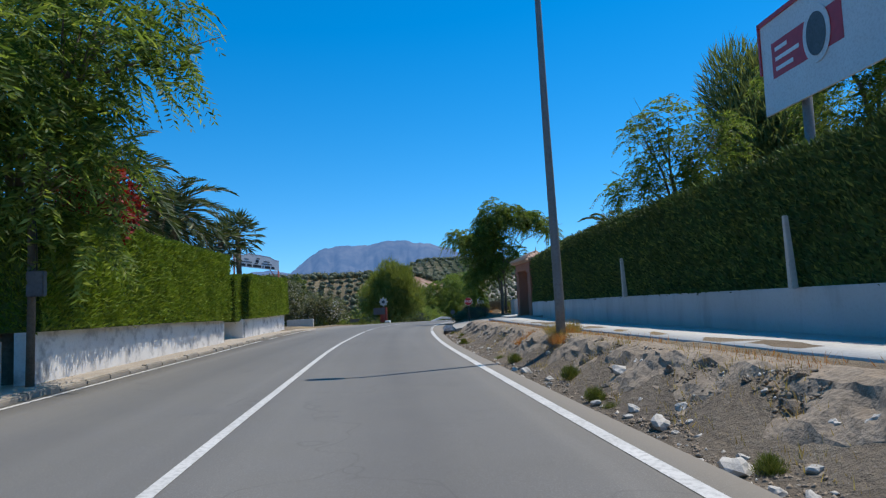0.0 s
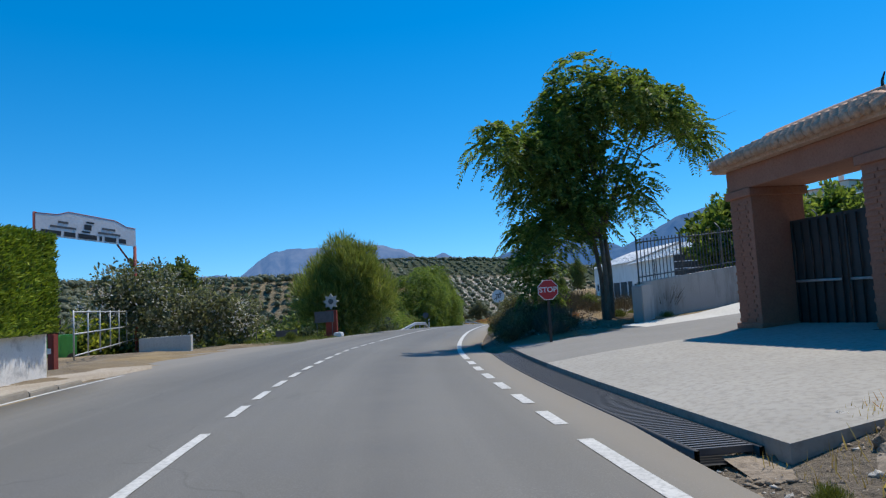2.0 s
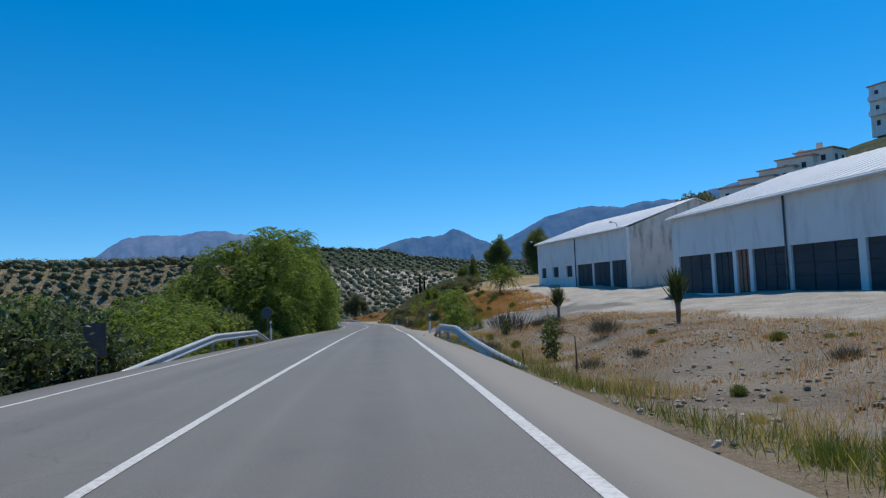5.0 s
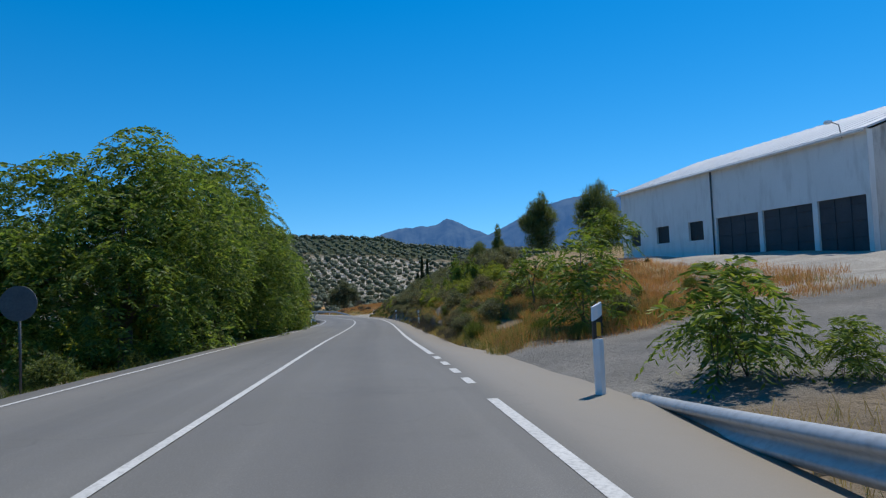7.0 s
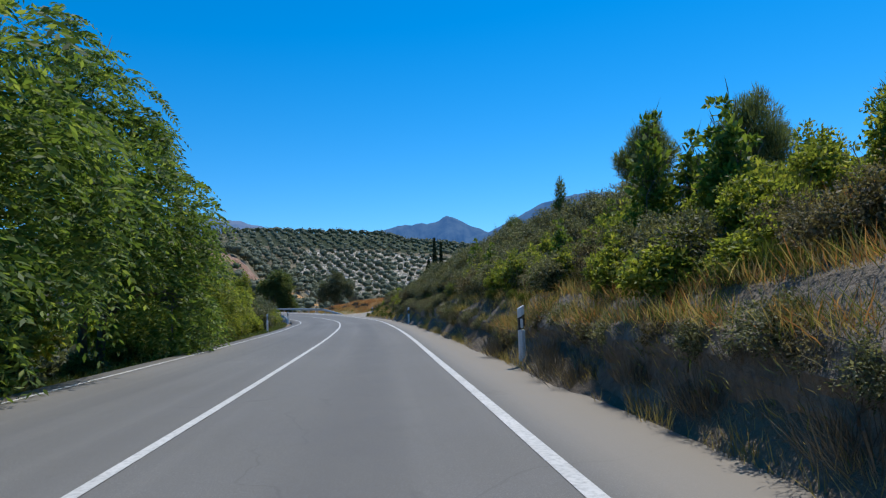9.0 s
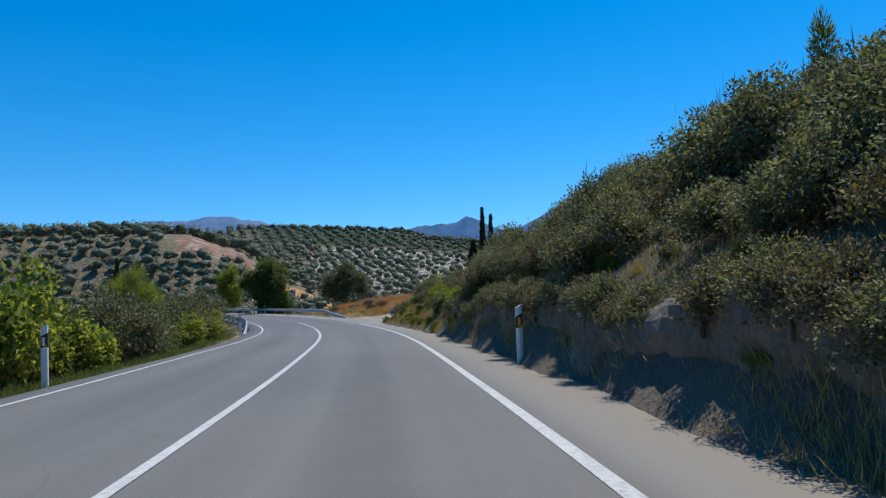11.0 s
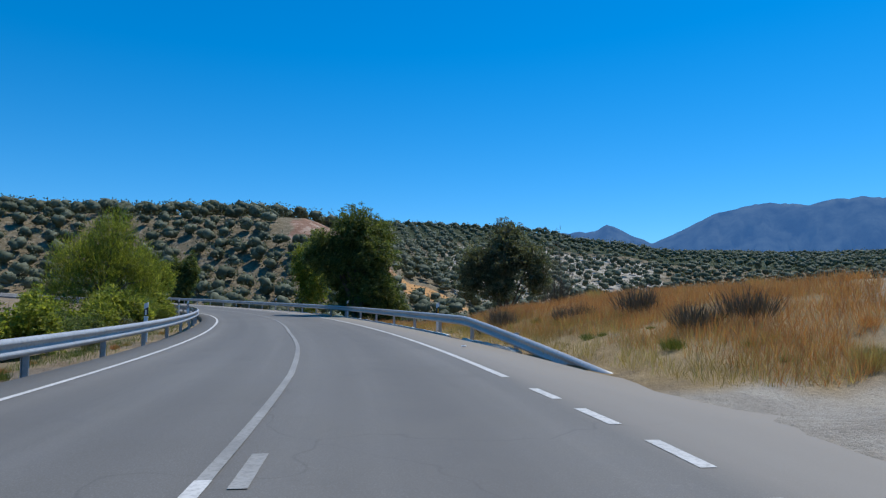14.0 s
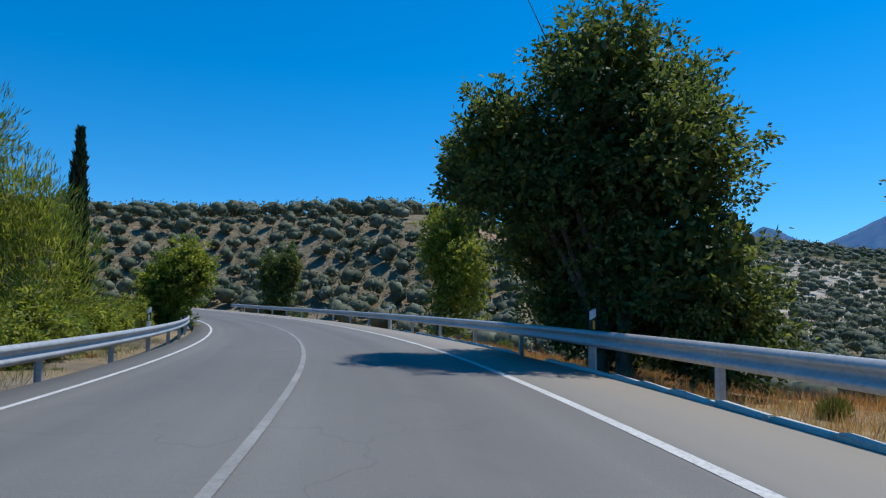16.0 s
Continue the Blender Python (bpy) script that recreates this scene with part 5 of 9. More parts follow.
def road_sign(s, l, kind, height=2.0, back=False, r=0.32, turn=0.0):
    """A round or square sign on a steel post; back: it shows its grey back to this traffic."""
    label = {"round": "round traffic sign seen from its grey back on a thin post", "square": "square traffic panel seen from its grey back", "end": "round white end-of-restriction sign with a dark diagonal"}[kind]
    base = rp(s, l)
    ob = thing("traffic_sign", label, "traffic sign", pose(base.x, base.y, min(gz(base.x, base.y), base.z), 0, 0, heading(s) + turn))
    part("sign_post", tubes("sign_post", [([(0, 0, -0.3), (0, 0, height)], [0.028, 0.028])], M_SIGNGREY, 10), M_SIGNGREY, ob)
    zc = height - r * 0.9
    if kind == "square":
        part("panel", boxed(-0.30, 0.30, -0.045, -0.03, zc - 0.55, zc + 0.4, bevel=0.005), M_SIGNGREY, ob)
    else:
        bm = round_disc(r, 0.02, y0=-0.04)
        bmesh.ops.translate(bm, verts=bm.verts, vec=(0, 0, zc))
        disc = part("disc", bm, M_SIGNGREY if back else M_WHITE, ob)
        if kind == "end":
            for k in (-1, 0, 1):
                bm = boxed(-r * 0.85, r * 0.85, -0.056, -0.051, zc - 0.012 + k * 0.05, zc + 0.012 + k * 0.05)
                bmesh.ops.rotate(bm, verts=bm.verts, cent=(0, 0, zc), matrix=Matrix.Rotation(radians(-48), 3, 'Y'))
                part("diagonal_bar", bm, M_SIGNGREY, disc)
            cu = bpy.data.curves.new("lettering", 'FONT')
            cu.body, cu.size, cu.align_x, cu.align_y, cu.extrude = "70", r * 1.0, 'CENTER', 'CENTER', 0.001
            cu.materials.append(M_SIGNGREY)
            tx = new("lettering", cu)
            tx.parent = disc
            tx.matrix_basis = pose(0, -0.052, zc, 90, 0, 0)
            tagged(tx, "faded grey numerals")
    for k in (-0.12, 0.12):
        part("clamp", boxed(-0.05, 0.05, -0.032, 0.032, zc + k - 0.015, zc + k + 0.015), M_SIGNGREY, ob)
    return ob


road_sign(103.5, 4.85, "end", 2.1, False, 0.36)
road_sign(126.3, -6.0, "square", 1.45, True)
road_sign(151.0, -5.6, "round", 2.35, True, 0.38)
road_sign(187.0, -4.9, "round", 2.35, True, 0.38)


def stop_sign():
    at = (2.52, 47.95)
    z = gz(*at)
    ob = thing("stop_sign", "red octagonal stop sign with white rim on a grey post", "stop sign", pose(at[0], at[1], z, 0, 0, 8))
    zc = 6.17 - z
    part("sign_post", boxed(-0.035, 0.035, -0.02, 0.02, -0.4, zc + 0.2, bevel=0.006), M_IRON, ob)
    for nm, r, y, mat in (("rim", 0.265, -0.035, M_WHITE), ("face", 0.245, -0.045, M_SIGNRED)):
        bm = round_disc(r, 0.02, 8, y)
        bmesh.ops.rotate(bm, verts=bm.verts, matrix=Matrix.Rotation(radians(22.5), 3, 'Y'))
        bmesh.ops.translate(bm, verts=bm.verts, vec=(0, 0, zc))
        last = part(nm, bm, mat, ob)
    cu = bpy.data.curves.new("lettering", 'FONT')
    cu.body, cu.size, cu.align_x, cu.align_y, cu.extrude = "STOP", 0.18, 'CENTER', 'CENTER', 0.002
    cu.offset = 0.004
    cu.materials.append(M_WHITE)
    tx = new("lettering", cu)
    tx.parent = last
    tx.matrix_basis = pose(0, -0.059, zc, 90, 0, 0)
    tagged(tx, "white capital letters")


stop_sign()


# ---- left side of the village end: pavement, walls, hedges ----
def slab_strip(name, s0, s1, l0, l1, dz, mat, label, skirt=0.25, category="pavement"):
    V, F = strip(s0, s1, l0, l1, dz, 1.0, skirt, 3)
    return tagged(new(name, mesh_from(name, V, F, mat)), label, category, kind="structure")


slab_strip("pavement_left", 0, 84, -9.2, lambda s: float(np.interp(s, [0, 60, 70, 81], [-3.98, -4.02, -4.4, -5.1])), 0.095, M_PAVE, "dusty concrete pavement in front of white walls")
KERB_IN = lambda s: float(np.interp(s, [0, 60, 70, 81], [-3.80, -3.84, -4.22, -4.95]))


def kerb_stones():
    me = None
    holder = thing("kerb_left", "worn grey kerb stones along the pavement", "kerb", kind="structure")
    for k in range(80):
        s = 1.0 + k
        if me is None:
            bm = boxed(-0.08, 0.08, -0.495, 0.495, -0.25, 0.14, bevel=0.025)
            ob = part("kerb_stone", bm, M_KERB, holder)
            me = ob.data
        else:
            ob = new("kerb_stone", me)
            ob.parent = holder
        ob.matrix_basis = pose(*rp(s, KERB_IN(s) - 0.08, -0.105 + 0.02 * math.sin(k * 2.3)), 0.4 * math.sin(k), 0.6 * math.sin(k * 1.7), heading(s) + (2.5 if 60 < s else 0))


kerb_stones()


def line_at(pts):
    return [tuple(rp(s, l)) for s, l in pts]


def left_wall(name, sl, h_wall, hedge_top, label, hname, seed, thick=1.5):
    pts = line_at(sl)[::-1]
    zs = [p[2] for p in pts]
    wall_run(name, pts, 0.25, [z - 0.2 for z in zs], [z + 0.12 + h for z, h in zip(zs, h_wall[::-1])], M_OLDWALL, label)
    hp = [tuple(rp(s, l + 0.26)) for s, l in sl][::-1]
    hedge(hname, "tall clipped bright green conifer hedge above a white wall", hp, thick + 0.25, [z + 0.10 + h for z, h in zip(zs, h_wall[::-1])], [z + 0.12 + t for z, t in zip(zs, hedge_top[::-1])], seed)


left_wall("wall_left_1", [(51.8, -4.5), (59.0, -4.65), (66.1, -4.95)], [0.85, 0.85, 0.80], [3.0, 3.15, 3.3], "white limewashed garden wall with flaking plaster", "clipped_hedge", 21)
left_wall("wall_left_2", [(70.6, -5.35), (76.5, -5.95), (81.9, -6.57)], [0.80, 0.85, 0.95], [2.85, 3.0, 3.25], "white garden wall with torn plaster and grey stains", "clipped_hedge", 22)
# the recess between the two walls
wall_run("wall_left_recess", [tuple(rp(70.55, -5.4)), tuple(rp(70.2, -9.0))][::-1], 0.22, [4.6, 4.6], [5.85, 5.85], M_WHITEWALL, "short white return wall beside a driveway")
wall_run("wall_left_back", [tuple(rp(70.4, -9.0)), tuple(rp(65.9, -8.6))], 0.22, [4.6, 4.6], [6.6, 6.6], M_WHITEWALL, "white wall at the back of a driveway recess")
hedge("clipped_hedge", "shaded end of a clipped green conifer hedge", [tuple(rp(70.55, -9.2)), tuple(rp(70.55, -5.5))], 1.0, [5.75, 5.75], [7.85, 7.8], 23)


def dark_door():
    p = rp(68.6, -8.75)
    ob = thing("garden_door", "narrow dark garden door in a white wall", "door", pose(p.x, p.y, p.z + 0.12, 0, 0, heading(68.6)))
    part("leaf", boxed(-0.03, 0.03, -0.42, 0.42, 0, 1.95, bevel=0.01), M_IRON, ob)
    part("handle", boxed(0.03, 0.09, 0.28, 0.34, 0.95, 1.05, bevel=0.01), M_STEEL, ob)


dark_door()


def entrance_left():
    """Grey pier, iron fence and a thin service pole beside the first wall."""
    wall_run("wall_left_pier", line_at([(40.0, -4.6), (46.0, -4.6), (51.2, -4.6)])[::-1], 0.45, [5.0, 4.95, 4.9], [5.28 + 0.75, 5.22 + 0.75, 5.15 + 0.78], M_GREYWALL, "stained grey cement wall under an iron fence")
    ob = thing("iron_fence", "dark iron fence on a cement wall under a tree", "fence")
    me = None
    for k in range(44):
        s = 40.2 + k * 0.22
        p = rp(s, -4.8)
        if me is None:
            b = part("bar", boxed(-0.012, 0.012, -0.012, 0.012, 0.7, 2.1), M_IRON, ob)
            me = b.data
        else:
            b = new("bar", me)
            b.parent = ob
        b.matrix_basis = pose(p.x, p.y, p.z, 0, 0, heading(s))
    for z in (0.85, 2.0):
        part("rail", tubes("rail", [([rp(40, -4.8, z), rp(46, -4.8, z), rp(49.8, -4.8, z)], [0.018] * 3)], M_IRON, 6), M_IRON, ob)
    part("panel", mesh_from("panel", [tuple(rp(s, l, z)) for s, l in ((50.2, -4.82), (51.1, -4.82), (51.1, -4.78), (50.2, -4.78)) for z in (0.75, 1.75)], [(0, 2, 3, 1), (2, 4, 5, 3), (4, 6, 7, 5), (6, 0, 1, 7), (1, 3, 5, 7), (0, 6, 4, 2)], M_SIGNGREY), M_SIGNGREY, ob, "pale grey sheet-metal panel")
    p = rp(51.55, -4.35)
    po = thing("service_pole", "thin dark wooden service pole with a meter box", "pole", pose(p.x, p.y, p.z, 0, 0, heading(51)))
    part("shaft", tubes("shaft", [([(0, 0, -0.3), (0.02, 0, 1.6), (0.0, 0, 3.2)], [0.07, 0.065, 0.055])], M_BARK, 9), M_BARK, po)
    bx = part("meter_box", boxed(0.02, 0.30, -0.20, -0.06, 1.55, 1.98, bevel=0.015), M_SIGNGREY, po, "grey plastic meter box")
    part("cable", tubes("cable", [([(0.15, -0.10, 1.98), (0.12, -0.06, 2.6), (0.05, -0.02, 3.1)], [0.012] * 3)], M_BLACK, 5), M_BLACK, bx)


entrance_left()

# ---- the factory board, gate and yard ----
def factory_board():
    a, b = Vector((-20.4, 56.3, 0)), Vector((-18.55, 60.55, 0))
    ob = thing("company_signboard", "white arched company signboard on two red steel posts", "signboard")
    d = (b - a).normalized()
    nrm = Vector((d.y, -d.x, 0))
    za, zb = gz(a.x, a.y), gz(b.x, b.y)
    for p, z in ((a, za), (b, zb)):
        part("sign_post", tubes("sign_post", [([(p.x, p.y, z - 0.3), (p.x, p.y, 11.06 if p is a else 9.7)], [0.075, 0.075])], M_RUST, 8), M_RUST, ob)
    q = b - d * 0.9
    part("brace", tubes("brace", [([(b.x, b.y, 8.5), (q.x, q.y, 9.7)], [0.045, 0.045])], M_RUST, 6), M_RUST, ob)
    L = (b - a).length
    prof = [(0, 10.02), (L, 9.62), (L, 10.52), (L * 0.90, 10.58), (L * 0.78, 10.86), (L * 0.31, 11.13), (L * 0.20, 10.98), (0, 11.0)]
    bm = bmesh.new()
    f1 = [bm.verts.new(a + d * u + nrm * 0.10 + Vector((0, 0, z))) for u, z in prof]
    f2 = [bm.verts.new(a + d * u + nrm * 0.06 + Vector((0, 0, z))) for u, z in prof]
    bm.faces.new(f1)
    bm.faces.new(f2[::-1])
    for k in range(len(prof)):
        bm.faces.new((f1[k], f2[k], f2[(k + 1) % len(prof)], f1[(k + 1) % len(prof)]))
    bmesh.ops.recalc_face_normals(bm, faces=bm.faces[:])
    board = part("board", bm, M_BOARD, ob)

    def bar(name, u0, u1, z0, z1, mat, label=""):
        bm = bmesh.new()
        pts = []
        for w in (0.104, 0.112):
            for u, z in ((u0, z0), (u1, z0 - 0.086 * (u1 - u0)), (u1, z1 - 0.086 * (u1 - u0)), (u0, z1)):
                pts.append(bm.verts.new(a + d * u + nrm * w + Vector((0, 0, z))))
        for q4 in ((0, 1, 2, 3), (7, 6, 5, 4), (0, 4, 5, 1), (1, 5, 6, 2), (2, 6, 7, 3), (3, 7, 4, 0)):
            bm.faces.new([pts[k] for k in q4])
        bmesh.ops.recalc_face_normals(bm, faces=bm.faces[:])
        part(name, bm, mat, board, label)
    at = lambda u: 10.02 - 0.086 * u
    x = 0.22
    for w in (0.86, 0.5, 0.86, 0.12, 0.56, 0.36):
        bar("text_bar", x, x + w, at(x) + 0.07, at(x) + 0.29, M_BLACK, "black bar of lettering")
        x += w + 0.13
    for u0, u1, h in ((0.95, 1.4, 0.66), (0.6, 1.75, 0.43), (2.95, 3.6, 0.62), (2.75, 3.85, 0.40)):
        bar("text_bar", u0, u1, at(u0) + h, at(u0) + h + 0.10, M_SIGNGREY, "grey-green bar of small lettering")
    for u0, u1, h0, h1 in ((2.0, 2.38, 0.36, 0.44), (2.12, 2.45, 0.50, 0.76), (2.22, 2.58, 0.82, 0.91)):
        bar("emblem_bar", u0, u1, at(u0) + h0, at(u0) + h1, M_BLACK)
    part("board_edge", tubes("board_edge", [([tuple(a + d * u + nrm * 0.08 + Vector((0, 0, z))) for u, z in prof[2:]], [0.03] * 6)], M_RUST, 5), M_RUST, board)
    # tubular gate under it
    g = thing("tubular_gate", "grey steel tube gate with wire mesh, half open", "gate")
    e0, e1 = Vector((-12.3, 49.4, 0)), Vector((-18.45, 60.2, 0))
    zg = 4.85
    for k in range(7):
        p = e0.lerp(e1, k / 6)
        part("upright", tubes("upright", [([(p.x, p.y, zg), (p.x, p.y, zg + 1.55)], [0.025] * 2)], M_STEEL, 6), M_STEEL, g)
    for z in (0.12, 0.8, 1.5):
        part("rail", tubes("rail", [([(e0.x, e0.y, zg + z), (e1.x, e1.y, zg + z)], [0.025] * 2)], M_STEEL, 6), M_STEEL, g)
    # machinery kept in the yard
    m = thing("farm_machine", "green painted farm machine with a white tank", "machine", pose(-21.5, 57.5, gz(-21.5, 57.5)))
    green = plain("machine_green", (0.05, 0.22, 0.05), 0.5)
    part("body", boxed(-1.0, 1.0, -1.4, 1.4, 0.5, 1.7, bevel=0.08), green, m)
    part("hopper", boxed(-0.8, 0.8, -0.7, 0.7, 1.7, 2.6, bevel=0.12), M_BLACK, m)
    bm = bmesh.new()
    bmesh.ops.create_uvsphere(bm, u_segments=20, v_segments=12, radius=0.5)
    bmesh.ops.scale(bm, verts=bm.verts, vec=(1, 1, 1.2))
    bmesh.ops.translate(bm, verts=bm.verts, vec=(-1.2, 2.0, 2.0))
    part("tank", bm, M_WHITE, m, "white plastic tank")
    part("stand", boxed(-1.5, -0.9, 1.7, 2.3, 0, 1.5, bevel=0.03), M_SIGNGREY, m)
    for sx in (-0.9, 0.9):
        for sy in (-1.0, 1.0):
            bm = bmesh.new()
            bmesh.ops.create_cone(bm, cap_ends=True, segments=20, radius1=0.42, radius2=0.42, depth=0.25)
            bmesh.ops.rotate(bm, verts=bm.verts, matrix=Matrix.Rotation(radians(90), 3, 'Y'))
            bmesh.ops.translate(bm, verts=bm.verts, vec=(sx, sy, 0.40))
            part("wheel", bm, M_BLACK, m)
    wall_run("wall_factory", [(-13.6, 57.6), (-15.9, 57.2)], 0.25, [4.0, 4.0], [5.15, 5.1], M_CONC, "low grey concrete wall beside a factory gate")
    p = thing("painted_post", "red and white painted concrete gate post", "gate post", pose(-11.2, 47.4, gz(-11.2, 47.4)))
    part("shaft", boxed(-0.10, 0.10, -0.10, 0.10, -0.1, 1.0, bevel=0.02), M_RUST, p)
    part("white_patch", boxed(-0.106, 0.04, -0.106, 0.106, 0.45, 0.62, bevel=0.01), M_WHITE, p)


factory_board()


def monument():
    x, y = -12.35, 71.2
    z = gz(x, y)
    ob = thing("town_monument", "white eight-pointed star on a dark red pillar", "monument", pose(x, y, z, 0, 0, 8))
    part("pillar", boxed(-0.35, 0.35, -0.2, 0.2, -0.2, 1.9, bevel=0.03), M_RUST, ob)
    part("foot", boxed(-0.5, 0.5, -0.35, 0.35, -0.2, 0.35, bevel=0.03), M_RUST, ob)
    bm = bmesh.new()
    n = 16
    f1 = [bm.verts.new((math.sin(k * math.pi / 8) * (0.52 if k % 2 == 0 else 0.33), -0.06, 2.45 + math.cos(k * math.pi / 8) * (0.52 if k % 2 == 0 else 0.33))) for k in range(n)]
    f2 = [bm.verts.new((v.co.x, 0.06, v.co.z)) for v in f1]
    bm.faces.new(f1)
    bm.faces.new(f2[::-1])
    for k in range(n):
        bm.faces.new((f1[k], f2[k], f2[(k + 1) % n], f1[(k + 1) % n]))
    bmesh.ops.recalc_face_normals(bm, faces=bm.faces[:])
    star = part("star", bm, M_STONE, ob, "pale stone star")
    bm = round_disc(0.17, 0.03, 24, -0.07)
    bmesh.ops.translate(bm, verts=bm.verts, vec=(0, 0, 2.45))
    part("star_centre", bm, M_SIGNGREY, star)
    sg = thing("notice_board", "grey metal notice panel on two posts", "notice board", pose(x - 0.15, y - 0.9, z, 0, 0, 4))
    part("panel", boxed(-0.62, 0.62, -0.02, 0.02, 1.15, 1.85, bevel=0.005), M_SIGNGREY, sg)
    for k in (-0.5, 0.5):
        part("post", tubes("post", [([(k, 0.03, -0.2), (k, 0.03, 1.85)], [0.025] * 2)], M_SIGNGREY, 6), M_SIGNGREY, sg)
    zz = gz(-11.3, 69.6)
    bl = tagged(part("concrete_block", boxed(-11.55, -11.05, 69.35, 69.85, zz - 0.05, zz + 0.38, bevel=0.04), M_WHITE), "white painted concrete block on the verge", "block")
    sg = thing("notice_board", "small grey panel on thin posts in the grass", "notice board", pose(-15.2, 70.5, gz(-15.2, 70.5), 0, 0, 10))
    part("panel", boxed(-0.7, 0.7, -0.02, 0.02, 0.85, 1.25, bevel=0.005), M_SIGNGREY, sg)
    for k in (-0.55, 0.55):
        part("post", tubes("post", [([(k, 0.03, -0.2), (k, 0.03, 1.25)], [0.02] * 2)], M_SIGNGREY, 6), M_SIGNGREY, sg)
    for px, py in ((-17.5, 69.5), (-16.4, 68.8)):
        pz = gz(px, py)
        po = tagged(part("fence_post", tubes("fence_post", [([(px, py, pz - 0.2), (px, py, pz + 1.5)], [0.035, 0.03])], M_IRON, 6), M_IRON), "dark iron fence post in dry grass", "fence post")


monument()

# ---- right side of the village end ----
V, F = strip(20, 70.5, 6.1, 8.42, 0.52, 1.0, 0.3, 3)
tagged(new("pavement_service", mesh_from("pavement_service", V, F, M_CONC)), "pale concrete service lane beside a hedge wall", "service lane", kind="structure")


def apron():
    """The concrete fan from the road up to the gate and the side street."""
    rows = []
    for k in range(17):
        s = 70.5 + k * 0.9
        row = []
        for j in range(9):
            f = j / 8
            l0 = 4.55
            l = l0 + (9.6 + 0.55 * k - l0) * f
            p = rp(s, l)
            row.append((p.x, p.y, p.z + 0.03 + 0.55 * f ** 0.8 * (1 + 0.05 * k)))
        rows.append(row)
    V = [p for r in rows for p in r]
    V2 = [(x, y, z - 0.3) for x, y, z in V]
    m = 9
    F = [(i * m + j, i * m + j + 1, (i + 1) * m + j + 1, (i + 1) * m + j) for i in range(16) for j in range(8)]
    o = len(V)
    for i in range(16):
        F.append((i * m, (i + 1) * m, o + (i + 1) * m, o + i * m))
        F.append((i * m + 8, o + i * m + 8, o + (i + 1) * m + 8, (i + 1) * m + 8))
    for j in range(8):
        F.append((j, o + j, o + j + 1, j + 1))
    me = mesh_from("pavement_apron", V + V2, F, M_SLAB)
    me.materials.append(M_APRON)
    for q in me.polygons:
        q.material_index = 1 if q.center.dot(Vector((-0.22, 0.975, 0))) > 42.0 else 0
    tagged(new("pavement_apron", me), "pale cracked concrete apron before a gateway", "concrete apron", kind="structure")
    # the side street climbing away to the right
    V, F = [], []
    a, b = Vector((4.2, 49.7, 0)), Vector((30.0, 69.0, 0))
    d = (b - a).normalized()
    r = Vector((d.y, -d.x, 0))
    for k in range(13):
        f = k / 12
        c = a + (b - a) * f
        z = 4.95 + 4.0 * f
        for w in (0.2, 2.6, 5.4):
            p = c + r * w
            V.append((p.x, p.y, max(z, gz(p.x, p.y) + 0.06)))
    for k in range(12):
        for j in range(2):
            i = k * 3 + j
            F.append((i, i + 1, i + 4, i + 3))
    o = len(V)
    V += [(x, y, z - 0.5) for x, y, z in V]
    for k in range(12):
        F.append((k * 3, k * 3 + 3, o + k * 3 + 3, o + k * 3))
        F.append((k * 3 + 2, o + k * 3 + 2, o + k * 3 + 5, k * 3 + 5))
    F.append((0, o, o + 1, 1))
    F.append((1, o + 1, o + 2, 2))
    tagged(new("road_side_street", mesh_from("road_side_street", V, F, M_CONC)), "pale concrete side street climbing a slope", "street", kind="structure")


apron()


def drain_grate():
    ob = thing("drain_grate", "dark iron slatted drain grate across a junction", "drain grate")
    for l in (4.02, 4.52):
        V, F = strip(70.8, 82.0, l - 0.02, l + 0.02, 0.008, 1.0, 0.2)
        part("grate_frame", mesh_from("grate_frame", V, F, M_IRON), M_IRON, ob)
    me = None
    for k in range(150):
        s = 70.9 + k * 0.074
        if me is None:
            b = part("slat", boxed(-0.23, 0.23, -0.016, 0.016, -0.05, 0.0), M_GRATE, ob)
            me = b.data
        else:
            b = new("slat", me)
            b.parent = ob
        b.matrix_basis = pose(*rp(s, 4.27, -0.046), 0, 0, heading(s))
    V, F = strip(70.8, 82.0, 4.04, 4.5, -0.10, 1.0)
    part("channel", mesh_from("channel", V, F, M_BLACK), M_BLACK, ob)


drain_grate()

RW = [(28.0, 8.62), (42.0, 8.55), (56.0, 8.5), (64.0, 8.45), (74.0, 8.75)]
rpts = line_at(RW)
wall_run("wall_right", rpts, 0.3, [p[2] - 0.2 for p in rpts], [p[2] + 1.17 for p in rpts], M_DUSTWALL, "long dusty white wall in the shade of a hedge")
hedge("clipped_hedge", "tall clipped hedge above a white wall, its green darkened for shade", [tuple(rp(s, l + 0.05)) for s, l in RW], 1.7, [p[2] + 1.10 for p in rpts], [p[2] + t for p, t in zip(rpts, (3.6, 3.55, 3.5, 3.5, 3.42))], 24, 480, L_HEDGESHADE)


def wall_posts():
    me = None
    for s, tall in ((50.1, 0.95), (57.7, 0.85), (65.6, 0.9)):
        p = rp(s, 8.44)
        if me is None:
            bm = boxed(-0.05, 0.05, -0.05, 0.05, 0, 1.3, bevel=0.012)
            for v in bm.verts:
                v.co.x *= 1.25 - 0.5 * v.co.z / 1.3
                v.co.y *= 1.25 - 0.5 * v.co.z / 1.3
            ob = part("concrete_post", bm, M_CONC)
            me = ob.data
        else:
            ob = new("concrete_post", me)
        ob.matrix_basis = pose(p.x, p.y, p.z + 1.15, 0, -2.5, heading(s)) @ Matrix.Diagonal((1, 1, tall, 1))
        tagged(ob, "slim pale concrete fence post standing on a wall", "fence post", "concrete posts on the wall")


